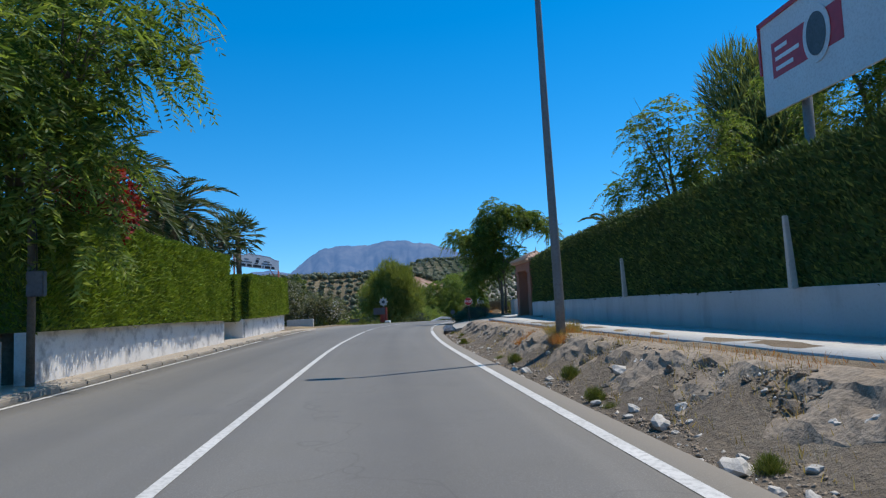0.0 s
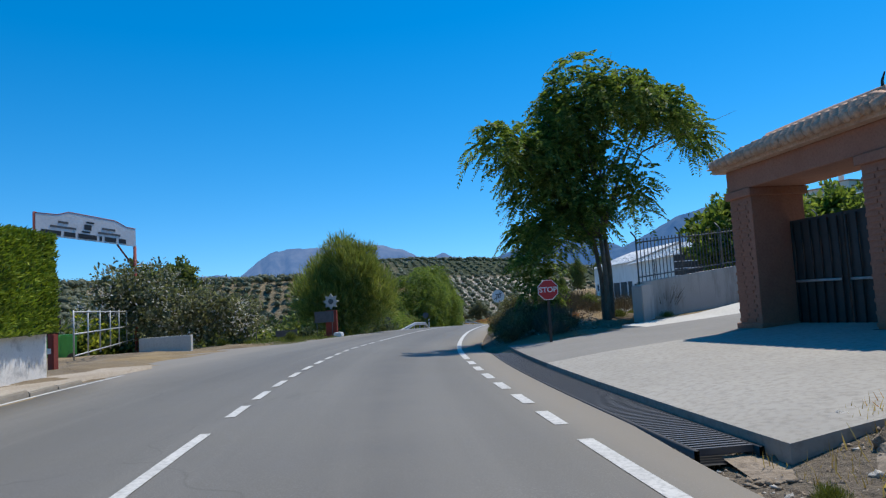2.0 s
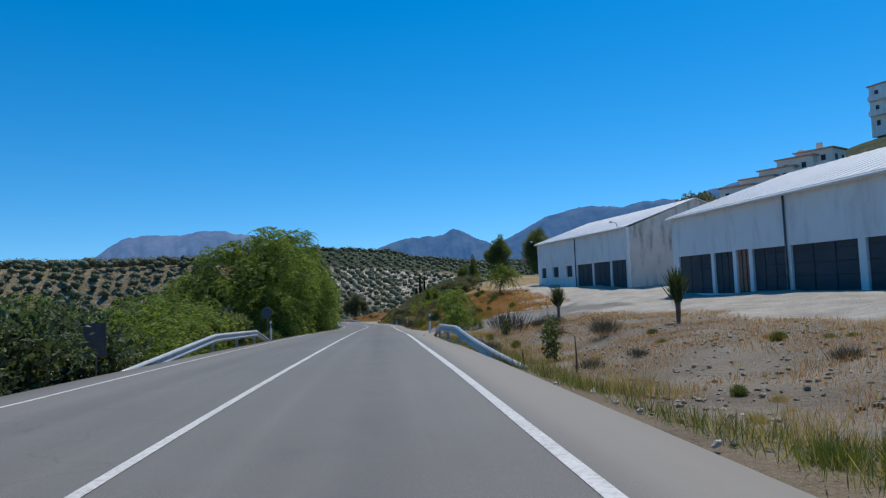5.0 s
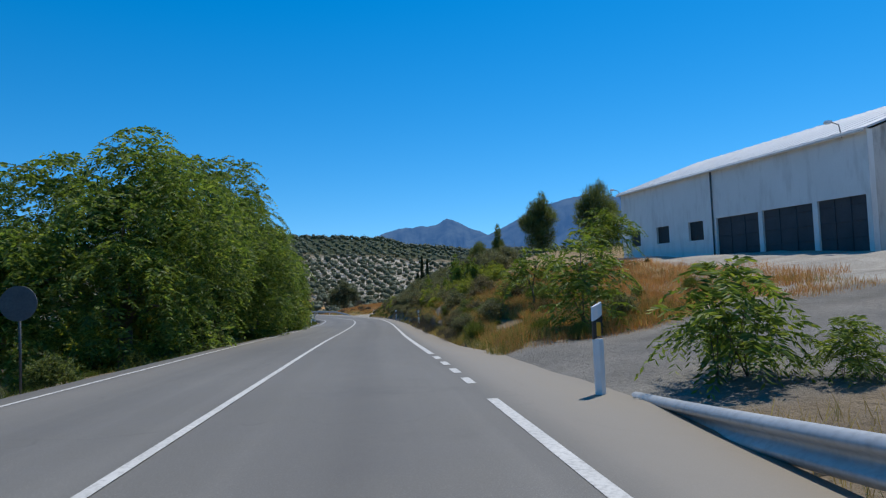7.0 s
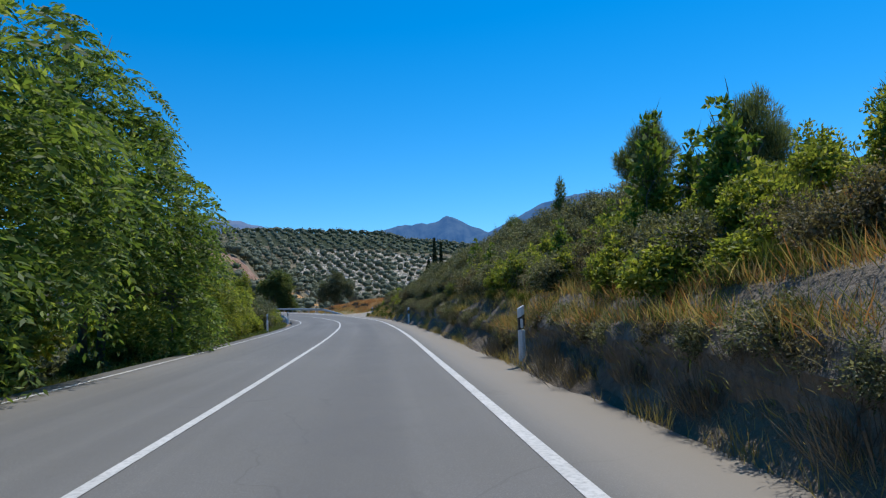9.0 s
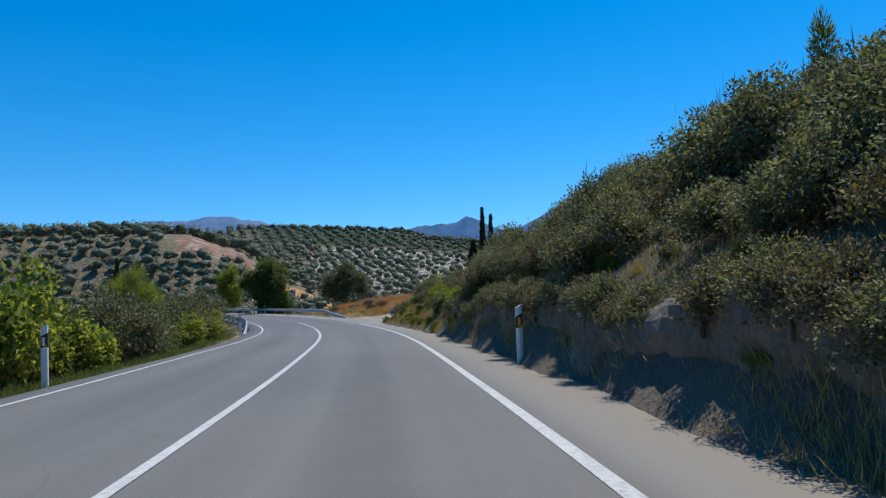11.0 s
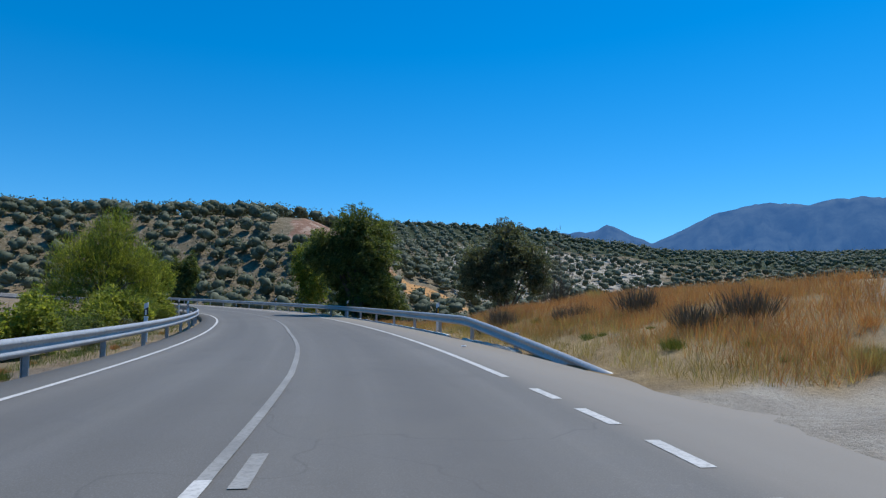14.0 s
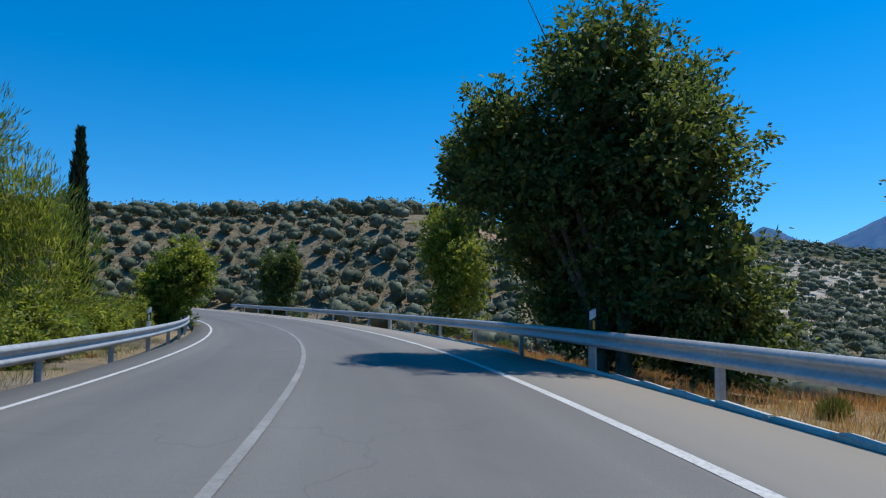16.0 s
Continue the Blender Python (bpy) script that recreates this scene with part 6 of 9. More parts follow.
wall_posts()


def lamp_pole():
    p = rp(53.2, 5.30)
    z = gz(p.x, p.y)
    ob = thing("street_lamp", "tall grey tapering steel street lamp pole", "street lamp", pose(p.x, p.y, z, 0, 0, heading(53)))
    part("shaft", tubes("shaft", [([(0, 0, -0.3), (0, 0, 0.8), (-0.08, 0, 4.5), (-0.14, 0.0, 9.0), (-0.24, 0.0, 9.5), (-0.45, 0, 9.68)], [0.10, 0.10, 0.078, 0.055, 0.05, 0.045])], M_GREYPOLE, 12), M_GREYPOLE, ob)
    part("foot_plate", boxed(-0.16, 0.16, -0.16, 0.16, -0.02, 0.03, bevel=0.01), M_GREYPOLE, ob)
    hd = part("lamp_head", boxed(-1.0, -0.4, -0.14, 0.14, 9.62, 9.77, bevel=0.05), M_GREYPOLE, ob)
    part("lens", boxed(-0.95, -0.5, -0.11, 0.11, 9.59, 9.625, bevel=0.01), M_WHITE, hd)


lamp_pole()


def billboard():
    a, b = Vector((16.15, 25.4, 0)), Vector((19.5, 15.8, 0))
    ob = thing("billboard", "large white advertising billboard with a red frame", "billboard")
    d = (b - a).normalized()
    nrm = Vector((d.y, -d.x, 0))
    if nrm.x > 0:
        nrm = -nrm
    L = (b - a).length
    z0, z1 = 10.75, 13.1

    def slab(name, u0, u1, za, zb, w0, w1, mat, parent, label=""):
        bm = bmesh.new()
        vs = [bm.verts.new(a + d * u + nrm * w + Vector((0, 0, z))) for w in (w0, w1) for u, z in ((u0, za), (u1, za), (u1, zb), (u0, zb))]
        for q in ((0, 1, 2, 3), (7, 6, 5, 4), (0, 4, 5, 1), (1, 5, 6, 2), (2, 6, 7, 3), (3, 7, 4, 0)):
            bm.faces.new([vs[k] for k in q])
        bmesh.ops.recalc_face_normals(bm, faces=bm.faces[:])
        return part(name, bm, mat, parent, label)
    board = slab("board", 0, L, z0, z1, 0.0, 0.06, M_BOARD, ob)
    slab("frame_top", -0.05, L, z1, z1 + 0.12, -0.02, 0.10, M_SIGNRED, ob)
    slab("frame_side", -0.08, 0.0, z0 + 1.1, z1 + 0.12, -0.02, 0.10, M_SIGNRED, ob)
    panel = slab("red_panel", 0.45, 3.05, z0 + 0.85, z0 + 1.75, 0.062, 0.070, M_SIGNRED, board, "red advertising panel")
    for k, w in enumerate((0.5, 0.95, 0.7)):
        slab("text_bar", 0.6, 0.6 + w, z0 + 1.50 - 0.25 * k, z0 + 1.60 - 0.25 * k, 0.072, 0.078, M_WHITE, panel, "white bar of lettering")
    bm = round_disc(0.66, 0.012, 32)
    bmesh.ops.scale(bm, verts=bm.verts, vec=(0.72, 1, 1))
    bmesh.ops.rotate(bm, verts=bm.verts, matrix=Matrix.Rotation(math.atan2(d.y, d.x), 3, 'Z'))
    c = a + d * 2.2 + nrm * 0.082 + Vector((0, 0, z0 + 1.30))
    bmesh.ops.translate(bm, verts=bm.verts, vec=c)
    em = part("emblem_oval", bm, M_BOARD, board)
    bm = round_disc(0.50, 0.012, 32)
    bmesh.ops.scale(bm, verts=bm.verts, vec=(0.68, 1, 1))
    bmesh.ops.rotate(bm, verts=bm.verts, matrix=Matrix.Rotation(math.atan2(d.y, d.x), 3, 'Z'))
    bmesh.ops.translate(bm, verts=bm.verts, vec=c + nrm * 0.012)
    part("emblem_centre", bm, M_SIGNGREY, em)
    for k, (u, w) in enumerate(((4.3, 1.6), (6.3, 2.4))):
        slab("text_bar", u, u + w, z0 + 1.55, z0 + 2.0, 0.062, 0.068, M_BLACK, board, "black bar of lettering")
    for u in (1.2, 5.0, 8.8):
        p = a + d * u - nrm * 0.25
        part("support", tubes("support", [([(p.x, p.y, gz(p.x, p.y) - 0.3), (p.x, p.y, z1)], [0.12, 0.12])], M_GREYPOLE, 8), M_GREYPOLE, ob)
    for z in (z0 + 0.3, z1 - 0.3):
        slab("rail", 0.3, L - 0.2, z, z + 0.1, -0.12, -0.02, M_GREYPOLE, ob)


billboard()


def gatehouse():
    """A brick portal with a hipped tile roof and a dark iron gate set back in it."""
    a, b = rp(78.3, 8.42), rp(74.1, 8.72)      # far and near front corners
    o = a
    d = Vector((b.x - a.x, b.y - a.y, 0)).normalized()
    r = Vector((-d.y, d.x, 0))
    if r.x < 0:
        r = -r
    L = math.hypot(b.x - a.x, b.y - a.y)
    z0 = 5.05
    ob = thing("gatehouse", "red brick gateway with a tiled roof and iron gate", "gatehouse")

    def P(u, v, z):
        return Vector((o.x, o.y, z0)) + d * u + r * v + Vector((0, 0, z))

    def block(name, u0, u1, v0, v1, za, zb, mat, parent=ob, label=""):
        bm = bmesh.new()
        vs = [bm.verts.new(P(u, v, z)) for z in (za, zb) for u, v in ((u0, v0), (u1, v0), (u1, v1), (u0, v1))]
        for q in ((0, 1, 2, 3), (7, 6, 5, 4), (0, 4, 5, 1), (1, 5, 6, 2), (2, 6, 7, 3), (3, 7, 4, 0)):
            bm.faces.new([vs[k] for k in q])
        bmesh.ops.recalc_face_normals(bm, faces=bm.faces[:])
        bmesh.ops.bevel(bm, geom=bm.edges[:], offset=0.012, segments=1, affect='EDGES')
        return part(name, bm, mat, parent, label)
    cols = [("pier", 0.0, 0.65), ("pier", L - 0.7, L)]
    for nm, u0, u1 in cols:
        block(nm, u0, u1, 0.0, 1.05, -0.3, 2.75, M_BRICK)
        block("pier_foot", u0 - 0.05, u1 + 0.05, -0.05, 1.10, -0.3, 0.28, M_IRON if u0 > 1 else M_BRICK)
        block("capital", u0 - 0.06, u1 + 0.06, -0.06, 1.11, 2.6, 2.75, M_BRICK)
    block("lintel", -0.02, L + 0.02, -0.02, 1.07, 2.75, 3.15, M_BRICK)
    block("cornice", -0.2, L + 0.2, -0.2, 1.25, 3.15, 3.25, M_TILE)
    # iron gate
    GM = (0.65 + L - 0.7) / 2
    gate = block("gate_leaf", 0.65, GM - 0.01, 0.72, 0.77, 0.05, 2.1, M_IRON, ob, "dark iron gate leaf")
    gate2 = block("gate_leaf", GM + 0.01, L - 0.7, 0.72, 0.77, 0.05, 2.1, M_IRON, ob, "dark iron gate leaf")
    for g, u0, u1 in ((gate, 0.75, GM - 0.1), (gate2, GM + 0.1, L - 0.8)):
        for k in range(6):
            u = u0 + (u1 - u0) * k / 5
            part("gate_bar", tubes("gate_bar", [([P(u, 0.69, 0.15), P(u, 0.69, 2.05)], [0.016] * 2)], M_IRON, 5), M_IRON, g)
        part("gate_rail", tubes("gate_rail", [([P(u0, 0.68, 1.0), P(u1, 0.68, 1.0)], [0.025] * 2)], M_STEEL, 5), M_STEEL, g)
    block("threshold", 0.66, L - 0.71, 0.3, 1.0, -0.3, 0.06, M_CONC)
    # bricks: courses of thin raised bricks on the fronts of the piers
    me = None
    for nm, u0, u1 in cols:
        for row in range(26):
            for k in range(2):
                u = u0 + 0.125 + 0.25 * k + (0.06 if row % 2 else -0.0)
                if u + 0.12 > u1 + 0.02:
                    u = u1 - 0.12
                if me is None:
                    bm = boxed(-0.118, 0.118, -0.012, 0.012, -0.026, 0.026, bevel=0.004)
                    br = part("brick", bm, M_BRICK, ob)
                    me = br.data
                else:
                    br = new("brick", me)
                    br.parent = ob
                c = P(u, -0.006, 0.34 + row * 0.086)
                br.matrix_basis = pose(c.x, c.y, c.z, 0, 0, math.degrees(math.atan2(d.y, d.x)))
    # roof: hipped, of curved tiles
    roof = bmesh.new()
    e0, e1, f0, f1 = -0.28, L + 0.28, -0.28, 1.33
    mv = (f0 + f1) / 2
    eave = [roof.verts.new(P(u, v, 3.25)) for u, v in ((e0, f0), (e1, f0), (e1, f1), (e0, f1))]
    rid = [roof.verts.new(P(u, mv, 3.64)) for u in (e0 + 1.0, e1 - 1.0)]
    roof.faces.new((eave[0], eave[1], rid[1], rid[0]))
    roof.faces.new((eave[1], eave[2], rid[1]))
    roof.faces.new((eave[2], eave[3], rid[0], rid[1]))
    roof.faces.new((eave[3], eave[0], rid[0]))
    roof.faces.new(eave[::-1])
    bmesh.ops.recalc_face_normals(roof, faces=roof.faces[:])
    rf = part("roof", roof, M_TILE, ob)
    for side in (0, 1):
        n = 24
        for k in range(n):
            u = e0 + (e1 - e0) * (k + 0.5) / n
            t = max(0.0, min(1.0, min(u - e0, e1 - u) / 1.0))
            vv0, vv1 = (f0, f0 + (mv - f0) * t) if side == 0 else (f1, f1 - (f1 - mv) * t)
            if abs(vv1 - vv0) < 0.15:
                continue
            z1 = 3.25 + 0.39 * t
            # each line of tiles steps down where one tile laps the next
            pts, rad = [], []
            for j in range(5):
                for q, r_ in ((j / 5, 0.098), ((j + 0.97) / 5, 0.074)):
                    pts.append(P(u, vv0 - (0.03 if side == 0 else -0.03) + (vv1 - vv0) * q, 3.27 + (z1 + 0.02 - 3.27) * q))
                    rad.append(r_)
            part("roof_tile", tubes("roof_tile", [(pts, rad)], M_TILE, 7), M_TILE, rf)
    for k in range(9):
        n = 9
        v = f0 + (f1 - f0) * (k + 0.5) / n
        for sg in (0, 1):
            t = max(0.0, 1 - abs(v - mv) / (mv - f0))
            if t < 0.15:
                continue
            u0, u1 = (e0, e0 + t) if sg == 0 else (e1, e1 - t)
            part("roof_tile", tubes("roof_tile", [([P(u0, v, 3.27), P(u1, v, 3.25 + 0.39 * t)], [0.095, 0.08])], M_TILE, 7), M_TILE, rf)
    part("ridge_tile", tubes("ridge_tile", [([P(e0 + 0.9, mv, 3.66), P(L / 2, mv, 3.67), P(e1 - 0.9, mv, 3.66)], [0.12] * 3)], M_TILE, 8), M_TILE, rf)
    part("finial", tubes("finial", [([P(e1 - 1.0, mv, 3.67), P(e1 - 1.0, mv, 3.85), P(e1 - 0.94, mv, 3.97)], [0.03, 0.02, 0.01])], M_IRON, 6), M_IRON, rf)


gatehouse()


def fence_wall():
    """Grey wall with railings beside the side street, and a stack of direction boards."""
    pts = [(5.15, 51.9), (9.6, 56.0), (18.0, 63.0), (30.0, 72.0)]
    bot = [gz(*p) - 0.3 for p in pts]
    top = [6.25, 6.75, 7.9, 9.6]
    wall_run("wall_street", pts, -0.25, bot, top, M_GREYWALL, "stained grey cement wall under steel railings")
    ob = thing("railing_fence", "grey steel railings on a cement wall", "fence")
    me = None
    P3 = [Vector((p[0], p[1], t)) for p, t in zip(pts, top)]
    for k in range(3):
        n = int((P3[k + 1] - P3[k]).length / 0.16)
        for j in range(n):
            c = P3[k].lerp(P3[k + 1], j / n)
            if me is None:
                b = part("bar", boxed(-0.01, 0.01, -0.01, 0.01, -0.05, 1.3), M_SIGNGREY, ob)
                me = b.data
            else:
                b = new("bar", me)
                b.parent = ob
            b.matrix_basis = pose(c.x - 0.08, c.y + 0.09, c.z, 0, 0, 45)
        for z in (0.15, 1.2):
            part("rail", tubes("rail", [([P3[k] + Vector((-0.08, 0.09, z)), P3[k + 1] + Vector((-0.08, 0.09, z))], [0.02] * 2)], M_SIGNGREY, 5), M_SIGNGREY, ob)
        for j in range(3):
            c = P3[k].lerp(P3[k + 1], j / 3)
            part("fence_post", tubes("fence_post", [([c + Vector((-0.08, 0.09, -0.1)), c + Vector((-0.08, 0.09, 1.35)), c + Vector((-0.2, 0.2, 1.55))], [0.025] * 3)], M_SIGNGREY, 6), M_SIGNGREY, ob)
    z = gz(8.4, 62.5) - 0.4
    sb = thing("direction_boards", "stack of grey direction boards seen from behind", "notice board", pose(8.4, 62.5, z, 0, 0, -8))
    for k in (-0.55, 0.55):
        part("post", tubes("post", [([(k, 0, -0.3), (k, 0, 2.9)], [0.04] * 2)], M_SIGNGREY, 8), M_SIGNGREY, sb)
    for k in range(5):
        part("board", boxed(-0.75, 0.75, -0.05, -0.03, 1.3 + k * 0.32, 1.58 + k * 0.32, bevel=0.005), M_SIGNGREY, sb)
    pt = [(4.75, 51.0), (5.15, 51.85)]
    wall_run("wall_corner", pt, 0.3, [4.9, 4.9], [6.15, 6.2], M_GREYWALL, "short stained grey wall end under a tree")


fence_wall()


# ---- hangars and houses ----
def hangar(front_a, front_b, z_floor, z_eave, width, z_ridge, label, doors, windows, orange=None, gable_near=True):
    """A shed: front wall from a to b along the yard, gabled roof across width."""
    a, b = Vector((*front_a, 0)), Vector((*front_b, 0))
    L = (b - a).length
    d = (b - a).normalized()
    r = Vector((-d.y, d.x, 0))
    if r.x < 0:
        r = -r
    ob = thing("hangar", label, "warehouse")

    def P(u, v, z):
        p = a + d * u + r * v
        return Vector((p.x, p.y, z))
    # front wall with real openings
    holes = sorted([(u0, u1, z0, z1) for u0, u1, z0, z1, *_ in doors + windows])
    bm = bmesh.new()

    def slab(u0, u1, za, zb, v0=0.0, v1=0.3):
        if u1 - u0 < 1e-3 or zb - za < 1e-3:
            return
        vs = [bm.verts.new(P(u, v, z)) for z in (za, zb) for u, v in ((u0, v0), (u1, v0), (u1, v1), (u0, v1))]
        for q in ((0, 1, 2, 3), (7, 6, 5, 4), (0, 4, 5, 1), (1, 5, 6, 2), (2, 6, 7, 3), (3, 7, 4, 0)):
            bm.faces.new([vs[k] for k in q])
    u = 0.0
    zf = z_floor - 0.9
    for u0, u1, z0, z1 in holes:
        slab(u, u0, zf, z_eave)
        slab(u0, u1, zf, z0)
        slab(u0, u1, z1, z_eave)
        u = u1
    slab(u, L, zf, z_eave)
    bmesh.ops.remove_doubles(bm, verts=bm.verts, dist=0.001)
    bmesh.ops.recalc_face_normals(bm, faces=bm.faces[:])
    part("front_wall", bm, M_HANGAR, ob)
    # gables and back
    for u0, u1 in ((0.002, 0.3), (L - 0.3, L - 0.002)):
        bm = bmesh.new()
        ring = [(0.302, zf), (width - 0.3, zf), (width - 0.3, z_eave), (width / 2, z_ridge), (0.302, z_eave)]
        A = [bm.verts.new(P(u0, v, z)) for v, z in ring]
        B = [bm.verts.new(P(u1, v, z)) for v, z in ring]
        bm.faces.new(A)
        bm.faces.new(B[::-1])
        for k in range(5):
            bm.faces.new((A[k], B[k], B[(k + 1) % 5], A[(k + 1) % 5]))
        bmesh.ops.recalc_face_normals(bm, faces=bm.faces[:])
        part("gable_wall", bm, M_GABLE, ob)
    bm = bmesh.new()
    slab(0, L, zf, z_eave, width - 0.3, width)
    part("back_wall", bm, M_HANGAR, ob)
    # sheet roof with ribs
    bm = bmesh.new()
    for v0, v1 in ((-0.25, width / 2), (width + 0.25, width / 2)):
        za = z_eave - 0.25 * (z_ridge - z_eave) / (width / 2)
        vs = [bm.verts.new(P(u, v, z + h)) for h in (0.03, 0.13) for u, v, z in ((-0.2, v0, za), (L + 0.2, v0, za), (L + 0.2, v1, z_ridge), (-0.2, v1, z_ridge))]
        for q in ((0, 1, 2, 3), (7, 6, 5, 4), (0, 4, 5, 1), (1, 5, 6, 2), (2, 6, 7, 3), (3, 7, 4, 0)):
            bm.faces.new([vs[k] for k in q])
    bmesh.ops.recalc_face_normals(bm, faces=bm.faces[:])
    rf = part("roof", bm, M_ROOFSHEET, ob)
    za = z_eave - 0.25 * (z_ridge - z_eave) / (width / 2)
    ribs = [([P(u, -0.24, za + 0.135), P(u, width / 2, z_ridge + 0.135)], [0.03, 0.03]) for u in np.arange(0, L, 0.9)]
    for pts, rad in ribs:
        part("roof_rib", tubes("roof_rib", [(pts, rad)], M_ROOFSHEET, 4), M_ROOFSHEET, rf)
    part("gutter", tubes("gutter", [([P(-0.1, -0.30, za), P(L + 0.1, -0.30, za)], [0.07, 0.07])], M_ROOFSHEET, 6), M_ROOFSHEET, rf)
    # shutters and windows
    for u0, u1, z0, z1, *mat in doors:
        bm = bmesh.new()
        slab(u0, u1, z0, z1, 0.12, 0.2)
        dr = part("shutter", bm, mat[0] if mat else M_SHUTTER, ob)
        for f in (0.33, 0.66):
            uu = u0 + (u1 - u0) * f
            part("mullion", tubes("mullion", [([P(uu, 0.11, z0), P(uu, 0.11, z1)], [0.03, 0.03])], M_SHUTTER, 4), M_SHUTTER, dr)
        for k in range(4):
            zz = z0 + (z1 - z0) * (k + 0.5) / 4
            part("crossbar", tubes("crossbar", [([P(u0, 0.11, zz), P(u1, 0.11, zz)], [0.018, 0.018])], M_SHUTTER, 4), M_SHUTTER, dr)
    for u0, u1, z0, z1, *_ in windows:
        bm = bmesh.new()
        slab(u0, u1, z0, z1, 0.15, 0.2)
        w = part("window", bm, M_BLACK, ob)
        for k in range(5):
            uu = u0 + (u1 - u0) * (k + 0.5) / 5
            part("window_bar", tubes("window_bar", [([P(uu, 0.08, z0), P(uu, 0.08, z1)], [0.014, 0.014])], M_IRON, 4), M_IRON, w)
        bm = bmesh.new()
        slab(u0 - 0.06, u1 + 0.06, z0 - 0.08, z0 - 0.004, -0.05, 0.1)
        part("window_sill", bm, M_HANGAR, w)
    if orange:
        v0, v1, z0, z1 = orange
        bm = bmesh.new()
        vs = [bm.verts.new(P(uu, v, z)) for z in (z0, z1) for uu, v in ((L + 0.02, v0), (L + 0.09, v0), (L + 0.09, v1), (L + 0.02, v1))]
        for q in ((0, 1, 2, 3), (7, 6, 5, 4), (0, 4, 5, 1), (1, 5, 6, 2), (2, 6, 7, 3), (3, 7, 4, 0)):
            bm.faces.new([vs[k] for k in q])
        bmesh.ops.recalc_face_normals(bm, faces=bm.faces[:])
        dr = part("sliding_door", bm, M_ORANGE, ob, "tall rust-orange sheet-metal sliding door")
        for k in range(9):
            v = v0 + (v1 - v0) * k / 8
            part("door_rib", tubes("door_rib", [([P(L + 0.10, v, z0), P(L + 0.10, v, z1)], [0.025] * 2)], M_ORANGE, 4), M_ORANGE, dr)
        part("door_track", tubes("door_track", [([P(L + 0.1, v0 - 0.3, z1 + 0.08), P(L + 0.1, v1 + 0.5, z1 + 0.08)], [0.05] * 2)], M_SIGNGREY, 6), M_SIGNGREY, ob)
    part("downpipe", tubes("downpipe", [([P(10.8, -0.08, z_floor), P(10.8, -0.08, z_eave)], [0.05] * 2)], M_SIGNGREY, 6), M_SIGNGREY, ob)
    return P, L


P1, L1 = hangar((6.66, 149.1), (11.5, 128.2), 4.25, 9.9, 14.0, 12.3,
    "white-fronted warehouse with grey gable, dark shutters and orange door",
    [(11.0, 14.5, 4.1, 7.0), (14.8, 18.2, 4.1, 7.03), (18.5, 21.2, 4.1, 7.06)], [(1.1, 2.5, 5.85, 7.0), (4.6, 6.1, 5.87, 7.0), (8.25, 9.75, 5.82, 7.0)], (4.7, 8.6, 4.5, 9.2))
hangar((9.95, 112.5), (14.6, 80.0), 4.1, 9.0, 17.0, 11.7, "white warehouse with a row of dark shutters",
    [(0.7, 4.3, 4.3, 6.55), (4.6, 6.4, 4.3, 6.55), (6.7, 7.8, 4.1, 6.6, M_BRICK), (8.1, 10.6, 4.3, 6.55), (11.0, 15.0, 4.3, 6.55), (15.4, 19.5, 4.3, 6.55), (19.9, 24.0, 4.3, 6.55)], [])


def wall_lamp(p, name="wall_lamp"):
    ob = thing("wall_lamp", "small grey floodlight on a bracket at a roof corner", "lamp", pose(*p))
    part("bracket", tubes("bracket", [([(0, 0, -0.5), (-0.1, 0, 0.1), (-0.5, 0, 0.25)], [0.025] * 3)], M_SIGNGREY, 6), M_SIGNGREY, ob)
    part("lamp_head", boxed(-0.75, -0.45, -0.12, 0.12, 0.15, 0.30, bevel=0.04), M_WHITE, ob)


wall_lamp(P1(0.1, -0.1, 10.05))
wall_lamp(P1(L1 - 1.2, -0.1, 10.25))


def house(x, y, w, dp, storeys, turn, label, mat, top=None):
    z = gz(x, y) - 1.0 if top is None else top - 1.0 - storeys * 2.9
    ob = thing("apartment_house", label, "house", pose(x, y, z, 0, 0, turn))
    h = 1.0 + storeys * 2.9
    part("wall", boxed(-w / 2, w / 2, -dp / 2, dp / 2, 0, h, bevel=0.05), mat, ob)
    part("roof", boxed(-w / 2 - 0.3, w / 2 + 0.3, -dp / 2 - 0.3, dp / 2 + 0.3, h, h + 0.25, bevel=0.05), M_TILE, ob)
    part("chimney", boxed(-0.4, 0.4, -0.4, 0.4, h + 0.25, h + 1.6, bevel=0.05), mat, ob)
    for k in range(storeys):
        zz = 1.0 + k * 2.9
        n = max(2, int(w / 3))
        for j in range(n):
            u = -w / 2 + w * (j + 0.5) / n
            win = part("window", boxed(u - 0.4, u + 0.4, -dp / 2 - 0.04, -dp / 2 + 0.05, zz + 1.0, zz + 2.0), M_BLACK, ob)
            part("frame", boxed(u - 0.45, u + 0.45, -dp / 2 - 0.08, -dp / 2 - 0.045, zz + 0.9, zz + 1.0), M_WHITE, win)
            win = part("window", boxed(-w / 2 - 0.04, -w / 2 + 0.05, -dp / 2 + dp * (j + 0.5) / n - 0.35, -dp / 2 + dp * (j + 0.5) / n + 0.35, zz + 1.0, zz + 2.0), M_BLACK, ob)
        if k:
            part("balcony", boxed(-w / 2 - 1.2, -w / 2, -dp / 2 + 0.5, dp / 2 - 0.5, zz - 0.15, zz + 0.9, bevel=0.04), mat, ob)


